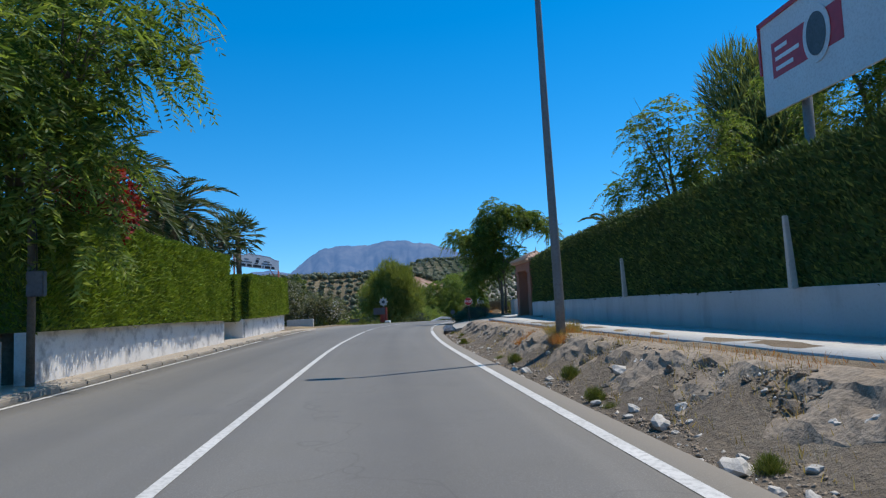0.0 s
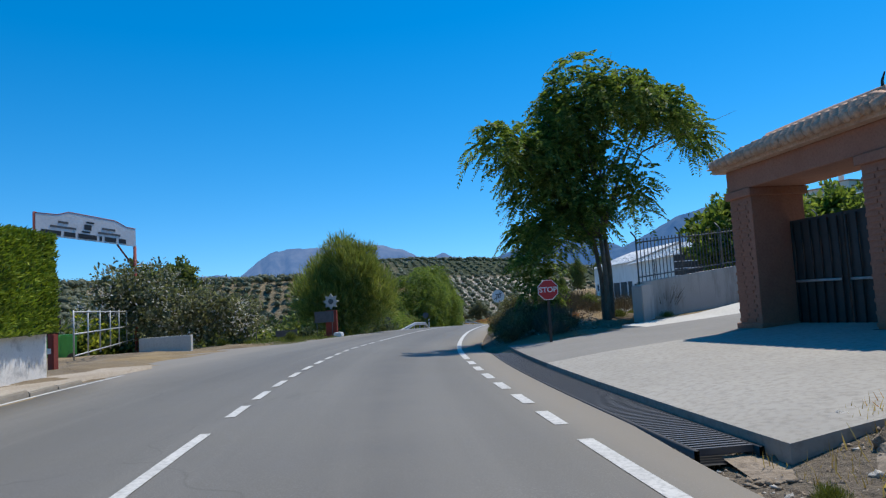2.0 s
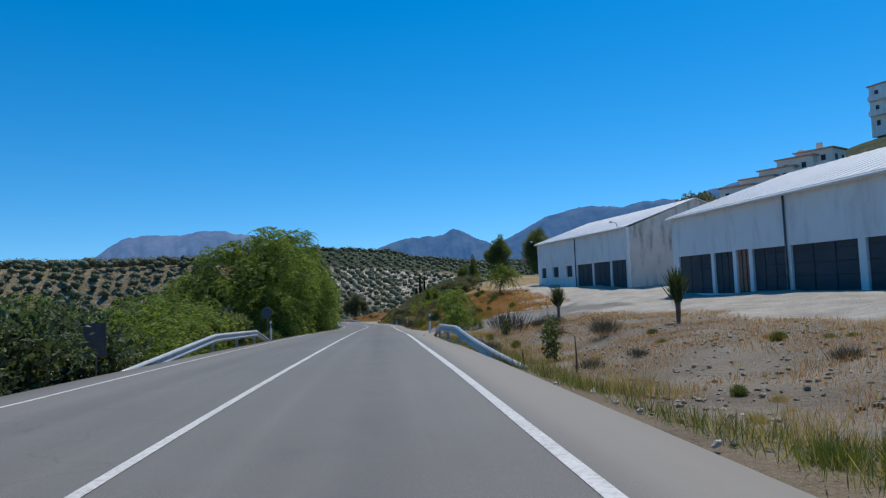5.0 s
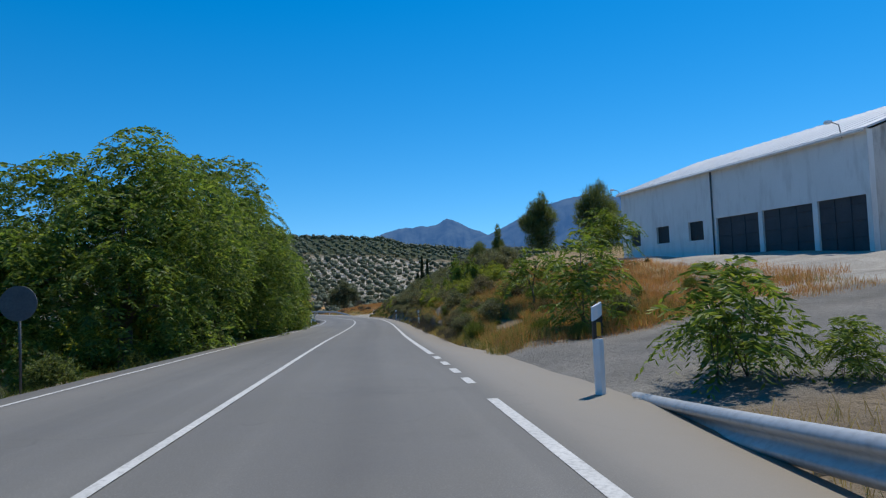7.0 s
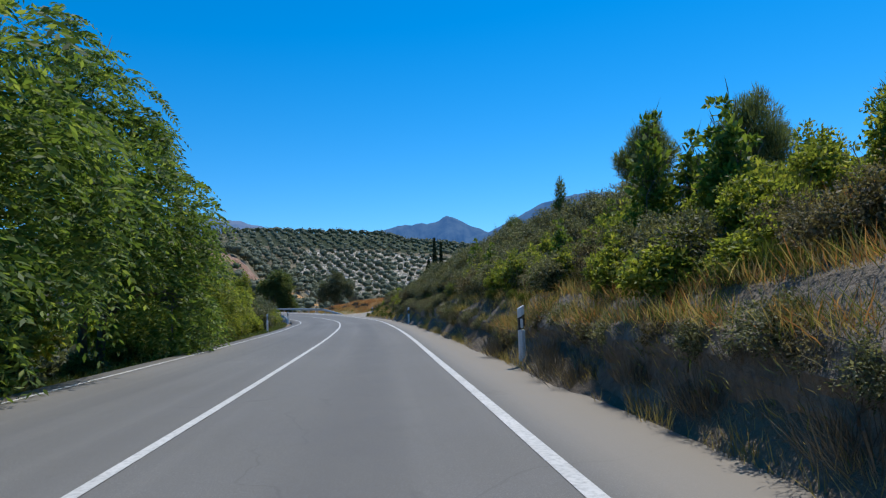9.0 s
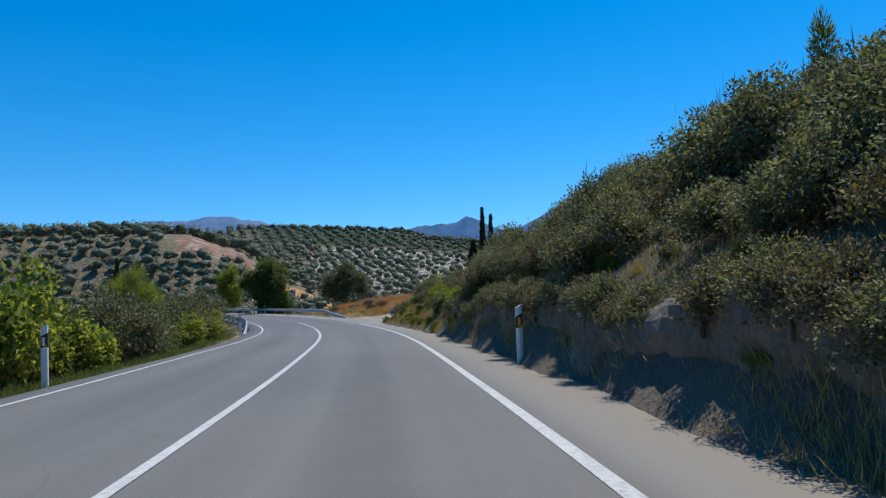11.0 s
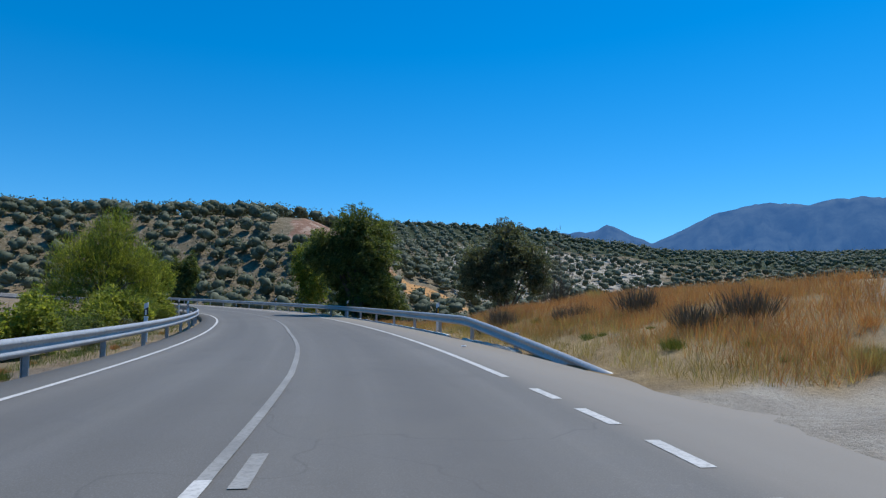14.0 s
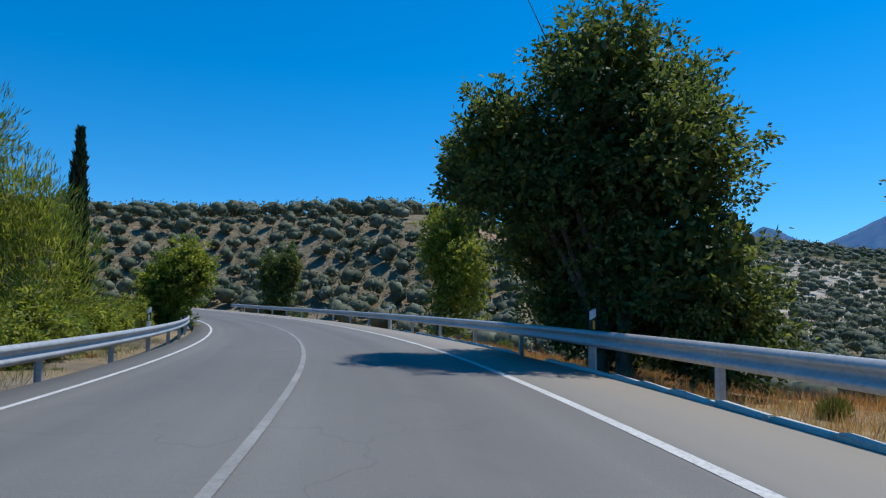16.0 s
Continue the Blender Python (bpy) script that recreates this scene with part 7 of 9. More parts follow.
M_HOUSE = surface("house_plaster", (0.82, 0.71, 0.59), (0.88, 0.79, 0.68), 0.4, 10, 0.9)
for x, y, w, top, n in ((48.6, 184.6, 5.0, 20.6, 2), (51.6, 183.2, 4.6, 21.8, 2), (54.2, 181.6, 4.6, 23.0, 2), (56.9, 180.4, 5.0, 24.5, 2), (59.4, 179.2, 4.6, 25.4, 2)):
    house(x, y, w, 6, n, 35, "cream house stepping up a hillside with balconies", M_HOUSE, top)
house(84.0, 191.0, 9, 9, 3, 20, "pale grey house block on a hill top", M_HANGAR)
house(38.0, 206.0, 14, 8, 2, 50, "cream terraced house on a hillside", M_HOUSE)


def verge_edge():
    """Broken concrete edging under the guard rail in the bend."""
    rng = random.Random(5)
    ob = thing("kerb_bend", "broken pale concrete edging under a guard rail", "kerb", kind="structure")
    me = None
    s = 257.0
    while s < 306:
        if rng.random() < 0.82:
            if me is None:
                b = part("kerb_stone", boxed(-0.09, 0.09, -0.47, 0.47, -0.25, 0.015, bevel=0.02), M_CONC, ob)
                me = b.data
            else:
                b = new("kerb_stone", me)
                b.parent = ob
            b.matrix_basis = pose(*rp(s, road_right(s) + 0.10 + 0.04 * rng.random(), -0.06 + 0.02 * rng.random()), rng.uniform(-2, 2), rng.uniform(-4, 4), heading(s) + rng.uniform(-3, 3))
        s += 0.98


verge_edge()


# ---- palms ----
def date_palm(at, trunk_h, frond, seed, label, count=46):
    rng = np.random.default_rng(seed)
    x, y = at
    z = gz(x, y)
    ob = thing("date_palm", label, "palm tree", pose(x, y, z))
    pts = [(0.05 * math.sin(k), 0.05 * math.cos(k * 1.7), -0.3 + (trunk_h + 0.3) * k / 8) for k in range(9)]
    part("trunk", tubes("trunk", [(pts, [0.34 + 0.03 * (k % 2) for k in range(9)])], M_PALMBARK, 12), M_PALMBARK, ob)
    for k in range(count):
        B, W, L = [], [], []
        az = k * 2.399963
        el = radians(80 - 105 * (k / count) ** 0.9)
        out = np.array([math.cos(az), math.sin(az), 0])
        lat = np.array([-math.sin(az), math.cos(az), 0])
        ln = frond * (0.8 + 0.3 * rng.random())
        pos = np.array([0, 0, trunk_h])
        rib = []
        a = el
        for j in range(15):
            rib.append(tuple(pos))
            f = j / 14
            dirv = out * math.cos(a) + np.array([0, 0, math.sin(a)])
            if j > 1:
                side = np.cross(dirv, lat)
                for sg in (-1, 1):
                    for h in (0, 0.33, 0.66):
                        B.append(pos + dirv * ln / 14 * h)
                        W.append(lat * sg + dirv * 0.9 - np.array([0, 0, 0.25]) + 0.3 * side + 0.08 * rng.normal(size=3))
                        L.append(ln * 0.20 * (0.5 + math.sin(math.pi * min(1, f * 0.9 + 0.1))))
            pos = pos + dirv * ln / 14
            a -= 0.085 + 0.05 * f
        fr = part("frond", blades("frond", np.array(B), np.array(W), np.array(L), 0.06, L_PALM, rng, 0.02), L_PALM, ob)
        part("midrib", tubes("midrib", [(rib[::3] + [rib[-1]], [0.035, 0.03, 0.022, 0.015, 0.01, 0.006][:len(rib[::3]) + 1])], M_PALMBARK, 4), M_PALMBARK, fr)
    return ob


def fan_palm(at, trunk_h, seed, label, count=34, r=0.75):
    rng = np.random.default_rng(seed)
    x, y = at
    ob = thing("fan_palm", label, "palm tree", pose(x, y, gz(x, y)))
    part("trunk", tubes("trunk", [([(0, 0, -0.3), (0.05, 0, trunk_h * 0.5), (0, 0, trunk_h)], [0.17, 0.15, 0.16])], M_PALMBARK, 10), M_PALMBARK, ob)
    for k in range(count):
        B, W, L = [], [], []
        az, el = k * 2.399963, radians(80 - 130 * (k / count))
        out = np.array([math.cos(az) * math.cos(el), math.sin(az) * math.cos(el), math.sin(el)])
        c = np.array([0, 0, trunk_h]) + out * (0.8 + 0.3 * rng.random())
        lat = unit(np.cross(out, np.array([0, 0, 1.0])) + 1e-3)
        for j in range(17):
            t = radians(-105 + 210 * j / 16)
            B.append(c)
            W.append(out * math.cos(t) + lat * math.sin(t) - np.array([0, 0, 0.22]) + 0.05 * rng.normal(size=3))
            L.append(r * (0.85 + 0.25 * rng.random()))
        fn = part("fan_leaf", blades("fan_leaf", np.array(B), np.array(W), np.array(L), 0.085, L_PALM, rng, 0.02), L_PALM, ob)
        part("leaf_stalk", tubes("leaf_stalk", [([(0, 0, trunk_h), tuple(c)], [0.02, 0.012])], M_BARK, 4), M_BARK, fn)
    return ob


date_palm((-4.6, 24.6), 5.1, 3.2, 31, "date palm with long arching green fronds")
date_palm((-7.0, 31.3), 5.5, 3.0, 32, "date palm behind a clipped hedge")
fan_palm((-9.4, 40.3), 5.8, 33, "fan palm with round drooping leaves")
fan_palm((-9.5, 38.6), 5.0, 34, "lower fan palm with yellow-green leaves")
date_palm((12.06, 38.5), 3.7, 1.9, 35, "young date palm behind a dark hedge", 26)


def small_palm(at, h, seed):
    """A short palm with its leaves tied up above a dark stem."""
    rng = np.random.default_rng(seed)
    x, y = at
    ob = thing("young_palm", "short young palm with upright bundled leaves", "palm tree", pose(x, y, gz(x, y)), "young palms by the yard")
    part("trunk", tubes("trunk", [([(0, 0, -0.2), (0.02, 0, h * 0.3), (0, 0, h * 0.6)], [0.06, 0.085, 0.12])], M_PALMBARK, 9), M_PALMBARK, ob)
    n = 420
    b = np.column_stack([rng.normal(size=n) * 0.06, rng.normal(size=n) * 0.06, h * (0.35 + 0.4 * rng.random(n))])
    w = np.column_stack([rng.normal(size=n) * 0.35, rng.normal(size=n) * 0.35, np.ones(n)])
    part("leaf_head", blades("leaf_head", b, w, 0.75 * (0.6 + 0.6 * rng.random(n)), 0.035, L_PALM, rng, 0.02), L_PALM, ob)


small_palm((3.5, 94.2), 1.65, 41)
small_palm((1.45, 106.2), 1.45, 42)

# ---- trees ----
def ball(x, y, z, r, q=1.0, h=None):
    return (x, y, z, r, r * q, h or r)


tree("walnut_tree", "leafy tree overhanging the pavement with feathery leaves", (1.6, 16.5), [ball(0, 0, 5.0, 2.3), ball(1.2, 0.4, 6.3, 1.9), ball(-0.8, 1.0, 6.6, 1.9), ball(0.4, -1.6, 4.4, 1.7), ball(1.6, -0.4, 3.4, 1.0, 1, 1.4), ball(-1.5, -1, 5, 2.0), ball(0.9, -2.6, 5.6, 1.7), ball(1.5, 0.8, 7.4, 1.5)], 1500, L_WALNUT, "pinnate", 0.62, 51, 0.16, 0.4, 0.15, 0.35)
tree("bougainvillea", "bush of dark red flowers above a hedge", (0.9, 19.2), [ball(0, 0, 3.9, 0.9), ball(0.4, -0.7, 4.2, 0.7)], 1500, L_RED, "small", 0.13, 52, 0.05, 0.5, 0.3, 0.4, category="shrub")
tree("robinia_tree", "broad green tree behind a dark hedge", (14.5, 31.8), [ball(-1.7, 0, 4.9, 0.9), ball(-1.3, 0, 6.5, 0.9), ball(-0.3, 0, 6.9, 1.1), ball(0.6, 0.3, 5.6, 1.4), ball(-0.4, 0, 5.2, 1.2), ball(1.3, 0.2, 6.4, 1.2), ball(0.2, 0.2, 4.0, 1.2)], 620, L_WALNUT, "pinnate", 0.5, 53, 0.12, 0.45, 0.2, 0.45)
tree("tall_conifer", "tall dark feathery conifer behind a hedge", (18.4, 37.5), [ball(0, 0, 6.5, 2.2, 1, 3.5), ball(-0.7, 0.6, 9.5, 1.5, 1, 2.4), ball(0.9, -0.4, 9.2, 1.6, 1, 2.4), ball(0.2, -1.6, 6.5, 2.0, 1, 3.0)], 9000, L_PINE, "plume", 0.6, 54, 0.2, 0.4, 0.2, top=17.2)
tree("robinia_tree", "green feathery tree behind a billboard", (20.0, 29.0), [ball(0, 0, 6.5, 2.4), ball(-1.0, 1.0, 8.0, 2.0), ball(1.0, -1.5, 7.5, 2.2)], 800, L_WALNUT, "pinnate", 0.6, 55, 0.18, 0.45, 0.3)
tree("sumac_tree", "slender sumac tree with several stems and drooping feathery leaves", (4.3, 51.7), [ball(-3.0, -1.5, 5.3, 0.65), ball(-2.2, -0.6, 5.2, 0.8), ball(-2.3, 1.1, 4.3, 0.75), ball(-2.5, 1.6, 2.8, 0.6), ball(-2.3, 0.8, 1.7, 0.55, 1, 0.8), ball(-1.5, 0.2, 4.8, 1.0), ball(-1.4, 0.3, 3.3, 0.95), ball(-1.1, 0.2, 6.2, 1.0), ball(-0.5, 0, 7.3, 0.9), ball(0.7, 0.4, 7.0, 0.9), ball(1.9, 1.2, 6.7, 0.8), ball(2.9, 2.4, 6.0, 0.55, 1, 0.8), ball(0.3, 0.2, 5.0, 0.55), ball(0.9, 0.6, 3.9, 0.5, 1, 0.8), ball(-0.7, 0, 5.6, 0.7), ball(-0.8, 0.3, 3.5, 0.75), ball(-0.1, 0.5, 4.4, 0.6)], 1800, L_WALNUT, "pinnate", 0.62, 56, 0.08, 0.55, 0.05, 0.15, 3, top=13.4, leaflet=0.8)
tree("garden_tree", "bright yellow-green garden tree behind a gateway", (11.5, 44.5), [ball(0, 0, 2.2, 1.6), ball(-1.4, -1.8, 2.4, 1.5), ball(1.0, 1.4, 2.6, 1.5), ball(-0.5, -3.6, 2.3, 1.5)], 4200, L_YELLOW, "small", 0.16, 50, 0.09, 0.3, 0.15, 0.4, 2)
tree("poplar_clump", "green leafy trees beyond a fence wall", (9.0, 59.0), [ball(0, 0, 2.6, 1.5), ball(2.5, 1.5, 3.0, 1.7), ball(5.5, 3.5, 3.4, 1.8), ball(1.0, 0.4, 3.8, 1.2)], 6500, L_WALNUT, "small", 0.20, 57, 0.12, 0.4, 0.25)
tree("tamarisk_tree", "feathery yellow-green tamarisk tree by the road", (-12.6, 74.6), [ball(0, 0, 2.5, 2.0, 1, 2.4), ball(-1.0, 0.8, 4.3, 1.5), ball(1.0, -0.4, 4.7, 1.5), ball(-0.2, 0, 5.9, 1.3), ball(1.9, 0.5, 2.8, 1.7, 1, 2.2), ball(-2.0, -0.5, 2.9, 1.7, 1, 2.2), ball(-1.7, 0.3, 5.0, 1.0), ball(1.4, 0.2, 5.6, 0.9)], 17000, L_TAMARISK, "plume", 0.48, 58, 0.14, 0.35, 0.38, 0.45, 3)
tree("oleander", "tall oleander covered in white flowers", (-16.8, 60.0), [ball(0, 0, 2.2, 2.0, 1.2, 2.3), ball(1.6, 1.8, 1.8, 1.7), ball(-1.3, -1.2, 3.0, 1.6), ball(2.2, 3.6, 1.4, 1.5)], 5500, L_OLIVE, "small", 0.2, 59, 0.05, 0.2, 0.1, 0.4, 4, "shrub", top=8.8)
tree("oleander_bloom", "white blossom of an oleander bush", (-16.8, 59.9), [ball(0, 0, 2.2, 2.1, 1.2, 2.4), ball(1.6, 1.8, 1.8, 1.8), ball(-1.3, -1.2, 3.0, 1.7), ball(2.2, 3.6, 1.4, 1.6)], 1300, L_FLOWER, "small", 0.13, 60, 0.03, 0.2, 0.5, 0.9, 2, "shrub", top=8.9)
tree("dark_tree", "dark green tree behind a factory yard", (-21.5, 66.0), [ball(0, 0, 3.0, 1.8), ball(1.4, 0.5, 3.8, 1.3), ball(-1.2, 0, 3.6, 1.4)], 6500, L_DARK, "small", 0.2, 61, 0.12, 0.4, 0.2, top=9.6)
# the long thicket on the left
tree("ailanthus_tree", "dense dark green ailanthus tree reaching the road's edge", (-20.6, 128.6), [ball(0, 0, 8.2, 2.6), ball(2.0, -1.5, 6.6, 2.6), ball(-2.6, -1.5, 6.6, 2.8), ball(0.5, -3.4, 5.6, 2.4), ball(2.6, 0.5, 4.4, 2.3, 1, 2.6), ball(1.6, -4.0, 3.2, 2.2, 1, 2.6), ball(-2.4, -4.6, 3.6, 2.4, 1, 2.8), ball(1.5, 2.5, 7.0, 2.5), ball(3.0, -2.4, 2.2, 1.6, 1, 2.2), ball(-4.5, -3.5, 4.6, 2.4)], 2700, L_WALNUT, "pinnate", 0.75, 62, 0.2, 0.4, 0.1, 0.4, 2)
tree("ailanthus_tree", "dark outer ailanthus tree sloping down to a thicket", (-25.8, 127.6), [ball(0, 0, 6.0, 2.4), ball(-1.8, -0.6, 4.6, 2.2), ball(1.6, 0.4, 7.2, 2.0), ball(0.6, -2.2, 4.4, 2.2), ball(-3.0, 0.2, 3.4, 1.8), ball(1.8, -2.6, 2.8, 2.0)], 900, L_WALNUT, "pinnate", 0.72, 96, 0.16, 0.4, 0.1, 0.4, 2, top=9.6)
tree("ailanthus_tree", "dense green ailanthus tree beside the verge", (-20.8, 138.5), [ball(0, 0, 7.2, 2.6), ball(2.2, 0.5, 5.6, 2.5), ball(1.0, 0.8, 9.4, 2.2), ball(-0.6, -2.4, 9.0, 2.5), ball(1.8, -2.6, 5.2, 2.4), ball(2.6, -0.5, 3.0, 2.0, 1, 2.6), ball(-1, 2.5, 6.4, 2.4), ball(2.5, 2.6, 3.8, 2.0, 1, 2.6), ball(-2, -2, 5, 2.5)], 2700, L_WALNUT, "pinnate", 0.72, 63, 0.18, 0.4, 0.1, 0.4, 2)
tree("ailanthus_tree", "green ailanthus tree with yellowing lower leaves", (-21.6, 149.5), [ball(0.4, 0, 7.2, 2.4), ball(-0.6, -1.6, 9.3, 2.3), ball(0.3, 0.5, 9.0, 1.9), ball(2.0, 0.5, 5.0, 2.2), ball(1.6, -2.6, 5.4, 2.4), ball(2.6, -0.5, 2.2, 1.6, 1, 2.1), ball(-1, 2.5, 5.0, 2.2), ball(2.0, 2.8, 2.8, 1.7, 1, 2.1)], 2200, L_WALNUT, "pinnate", 0.68, 64, 0.16, 0.4, 0.12, 0.4, 2)
tree("ailanthus_tree", "smaller yellow-green ailanthus tree", (-22.8, 159.0), [ball(0, 0, 4.0, 1.8), ball(1.6, 0.4, 2.8, 1.6), ball(1.0, 2.4, 2.4, 1.6), ball(-0.8, -1.5, 3.2, 1.6)], 900, L_YELLOW, "pinnate", 0.6, 65, 0.12, 0.4, 0.15, 0.4, 2)
for (s, l), top, seed, n in (((127.5, -8.4), 2.0, 66, 6), ((122.5, -8.2), 1.9, 67, 6), ((117.5, -9.0), 1.7, 68, 6), ((132.5, -8.6), 2.2, 69, 6), ((124.0, -13.0), 2.2, 70, 6), ((138.0, -8.8), 2.5, 78, 6), ((143.5, -9.0), 2.9, 79, 6), ((131.0, -13.5), 2.7, 80, 6), ((139.0, -14.0), 3.2, 93, 6)):
    p, r_ = rp(s, l), np.random.default_rng(seed)
    h = 2.8
    dim = s < 130
    tree("ailanthus_thicket" if not dim else "dark_thicket", "low dense thicket of green ailanthus suckers" if not dim else "dense blue-green thicket behind a guard rail", (p.x, p.y), [ball(3.6 * (r_.random() - 0.5), 3.6 * (r_.random() - 0.5), h * (0.35 + 0.35 * r_.random()), 1.5 + 0.4 * r_.random()) for _ in range(n)], 480 if not dim else 9000, L_WALNUT if not dim else L_BLUEGREEN, "pinnate" if not dim else "small", 0.55 if not dim else 0.12, seed, 0.05, 0.2, 0.1, 0.35, 3, top=rp(s, 0).z + top)
# the right bank
tree("young_ailanthus", "slender young ailanthus with long feathery leaves", (-4.3, 122.0), [ball(0, 0, 2.0, 0.55, 1, 0.4), ball(0.3, 0.2, 2.4, 0.5), ball(-0.35, -0.2, 1.7, 0.5), ball(0.1, 0.1, 2.7, 0.3)], 46, L_SUCKER, "pinnate", 0.62, 94, 0.04, 0.5, 0.0, 0.5, top=5.0)
tree("young_ailanthus", "bushy young ailanthus with drooping feathery leaves", (-3.8, 116.4), [ball(0, 0, 0.7, 0.7, 1, 0.5), ball(0.2, 0.1, 1.3, 0.7, 1, 0.5), ball(-0.2, -0.1, 1.8, 0.6, 1, 0.4), ball(0.0, 0.1, 2.3, 0.4, 1, 0.3), ball(-0.4, 0.2, 1.0, 0.5)], 88, L_SUCKER, "pinnate", 0.62, 95, 0.04, 0.3, 0.0, 0.4, 2, top=5.35)
tree("pine_tree", "round dark pine above a grassy bank", (9.3, 167.5), [ball(0, 0, 1.9, 1.8, 1, 1.9), ball(0.2, 0, 4.5, 1.6, 1, 2.2), ball(-0.8, 0.3, 3.4, 1.5), ball(0.9, -0.4, 3.2, 1.5), ball(-0.4, 0.2, 5.6, 0.9), ball(0.5, 0, 6.3, 0.45, 1, 0.9), ball(-1.5, 0, 4.6, 0.6), ball(1.6, 0, 4.3, 0.6)], 11000, L_PINE, "plume", 0.42, 71, 0.18, 0.3, 0.22, 0.4)
tree("pine_tree", "ragged dark pine above a bank", (3.7, 170.0), [ball(0, 0, 1.9, 1.6, 1, 1.8), ball(0.9, 0.2, 3.9, 1.1), ball(-0.9, 0.1, 3.4, 1.2), ball(0.3, 0.2, 4.9, 1.0), ball(-0.5, 0.2, 4.6, 0.7, 1, 1.3), ball(0.4, 0.2, 5.8, 0.4, 1, 0.9), ball(-1.7, 0, 3.6, 0.5)], 8000, L_PINE, "plume", 0.42, 72, 0.16, 0.3, 0.3, 0.4)
tree("young_conifer", "small pointed conifer on a bank", (0.2, 182.0), [ball(0, 0, 1.5, 1.2), ball(0, 0, 2.8, 0.8), ball(0, 0, 4.2, 0.35, 1, 1.2)], 2600, L_DARK, "feather", 0.3, 73, 0.1, 0.3, 0.2, 0.3)
tree("pine_tree", "round-headed dark pine beyond the cut", (-0.7, 210.0), [ball(0, 0, 5.9, 1.1), ball(0.3, 0.1, 7.2, 1.0), ball(-0.6, 0, 6.6, 0.8), ball(0.2, 0, 4.6, 0.8)], 4500, L_PINE, "plume", 0.40, 76, 0.12, 0.6, 0.2, 0.4, top=10.0)
tree("pine_tree", "dark pine behind a warehouse", (12.0, 158.0), [ball(0, 0, 2.2, 1.6), ball(0, 0, 4.2, 1.3)], 4500, L_PINE, "plume", 0.42, 74, 0.16, 0.3, 0.2, 0.4)
tree("pine_tree", "pale green tree behind a warehouse roof", (30.0, 160.0), [ball(0, 0, 7.0, 2.5), ball(2, 1, 7.5, 2.0)], 5000, L_OLIVE, "small", 0.24, 75, 0.2, 0.4, 0.2, 0.4)


def cypress(at, h, r, seed, label="tall narrow dark cypress"):
    rng = np.random.default_rng(seed)
    x, y = at
    ob = thing("cypress", label, "tree", pose(x, y, gz(x, y)), "cypresses by the track")
    part("trunk", tubes("trunk", [([(0, 0, -0.3), (0, 0, h * 0.5), (0, 0, h * 0.95)], [0.14, 0.09, 0.02])], M_BARK, 7), M_BARK, ob)
    n = int(1100 * h * r)
    f = rng.random(n)
    rad = r * np.minimum(1, (f + 0.03) * 9) * (1 - f) ** 0.85 * (0.55 + 0.5 * rng.random(n))
    a = rng.random(n) * 2 * math.pi
    rad *= 1 + 0.6 * hash_noise(a * 1.5, f * h, 0.55) + 0.3 * hash_noise(a, f * h + 20, 0.25)
    p = np.column_stack([rad * np.cos(a) + 0.10 * hash_noise(f * h, seed, 1.6), rad * np.sin(a), 0.9 + f * (h - 1.0)])
    w = np.column_stack([np.cos(a) * 0.35, np.sin(a) * 0.35, np.ones(n)]) + 0.15 * rng.normal(size=(n, 3))
    part("crown", blades("crown", p, w, 0.34 * (0.6 + 0.8 * rng.random(n)), 0.09, L_CYPRESS, rng, 0.04), L_CYPRESS, ob)


cypress((-10.8, 225.0), 8.3, 0.40, 81)
cypress((-9.8, 227.2), 8.0, 0.34, 82, "second tall narrow dark cypress")
cypress((-11.8, 226.6), 5.2, 0.75, 83, "shorter ragged dark conifer")
cypress((-10.9, 226.4), 5.4, 0.32, 77, "thin young dark cypress")
cypress((-64.0, 252.1), 9.0, 0.6, 84, "single tall cypress beside the bend")
tree("wild_olive_tree", "large dark wild olive tree over the guard rail", (-40.5, 248.8), [ball(0, 0, 5.2, 2.6), ball(-1.7, -0.9, 5.0, 1.9), ball(1.5, -0.8, 5.2, 2.0), ball(0.2, -1.0, 7.2, 1.9), ball(1.2, 0.8, 6.8, 1.7), ball(-1.7, 1.4, 3.6, 1.8), ball(1.9, -1.0, 2.9, 1.7), ball(0.6, 0.2, 2.6, 1.9), ball(1.6, 0.9, 1.6, 1.6), ball(-3.0, -0.6, 5.2, 1.2), ball(-2.0, -1.6, 6.0, 1.2), ball(0.1, 1.0, 1.5, 1.6), ball(-1.2, 2.0, 1.9, 1.6), ball(2.5, -0.2, 1.4, 1.5)], 40000, L_DARK, "small", 0.115, 85, 0.2, 0.35, 0.12, 0.4, 2, top=5.45)
tree("yellow_tree", "yellow-green tree behind the guard rail at the bend", (-53.0, 266.6), [ball(0, 0, 2.6, 1.7), ball(0.8, 0.6, 3.6, 1.3), ball(-0.8, 0.5, 3.0, 1.3), ball(0.3, 0.2, 1.4, 1.6), ball(1.8, -0.6, 2.0, 1.5)], 9000, L_YELLOW, "small", 0.13, 86, 0.1, 0.3, 0.2, 0.4, 2, top=5.8)
tree("olive_tree", "grey-green olive tree below the road", (-30.3, 253.0), [ball(0, 0, 6.2, 2.2), ball(-2.2, 0, 5.6, 1.8), ball(2.2, -0.2, 5.8, 1.7), ball(-2.6, 0, 4.2, 1.3), ball(2.6, 0, 4.4, 1.3), ball(0.2, 0.2, 7.6, 1.4), ball(-0.3, 0, 4.2, 1.8)], 14000, L_OLIVE, "small", 0.12, 87, 0.16, 0.4, 0.25, 0.4, 2, top=4.9)
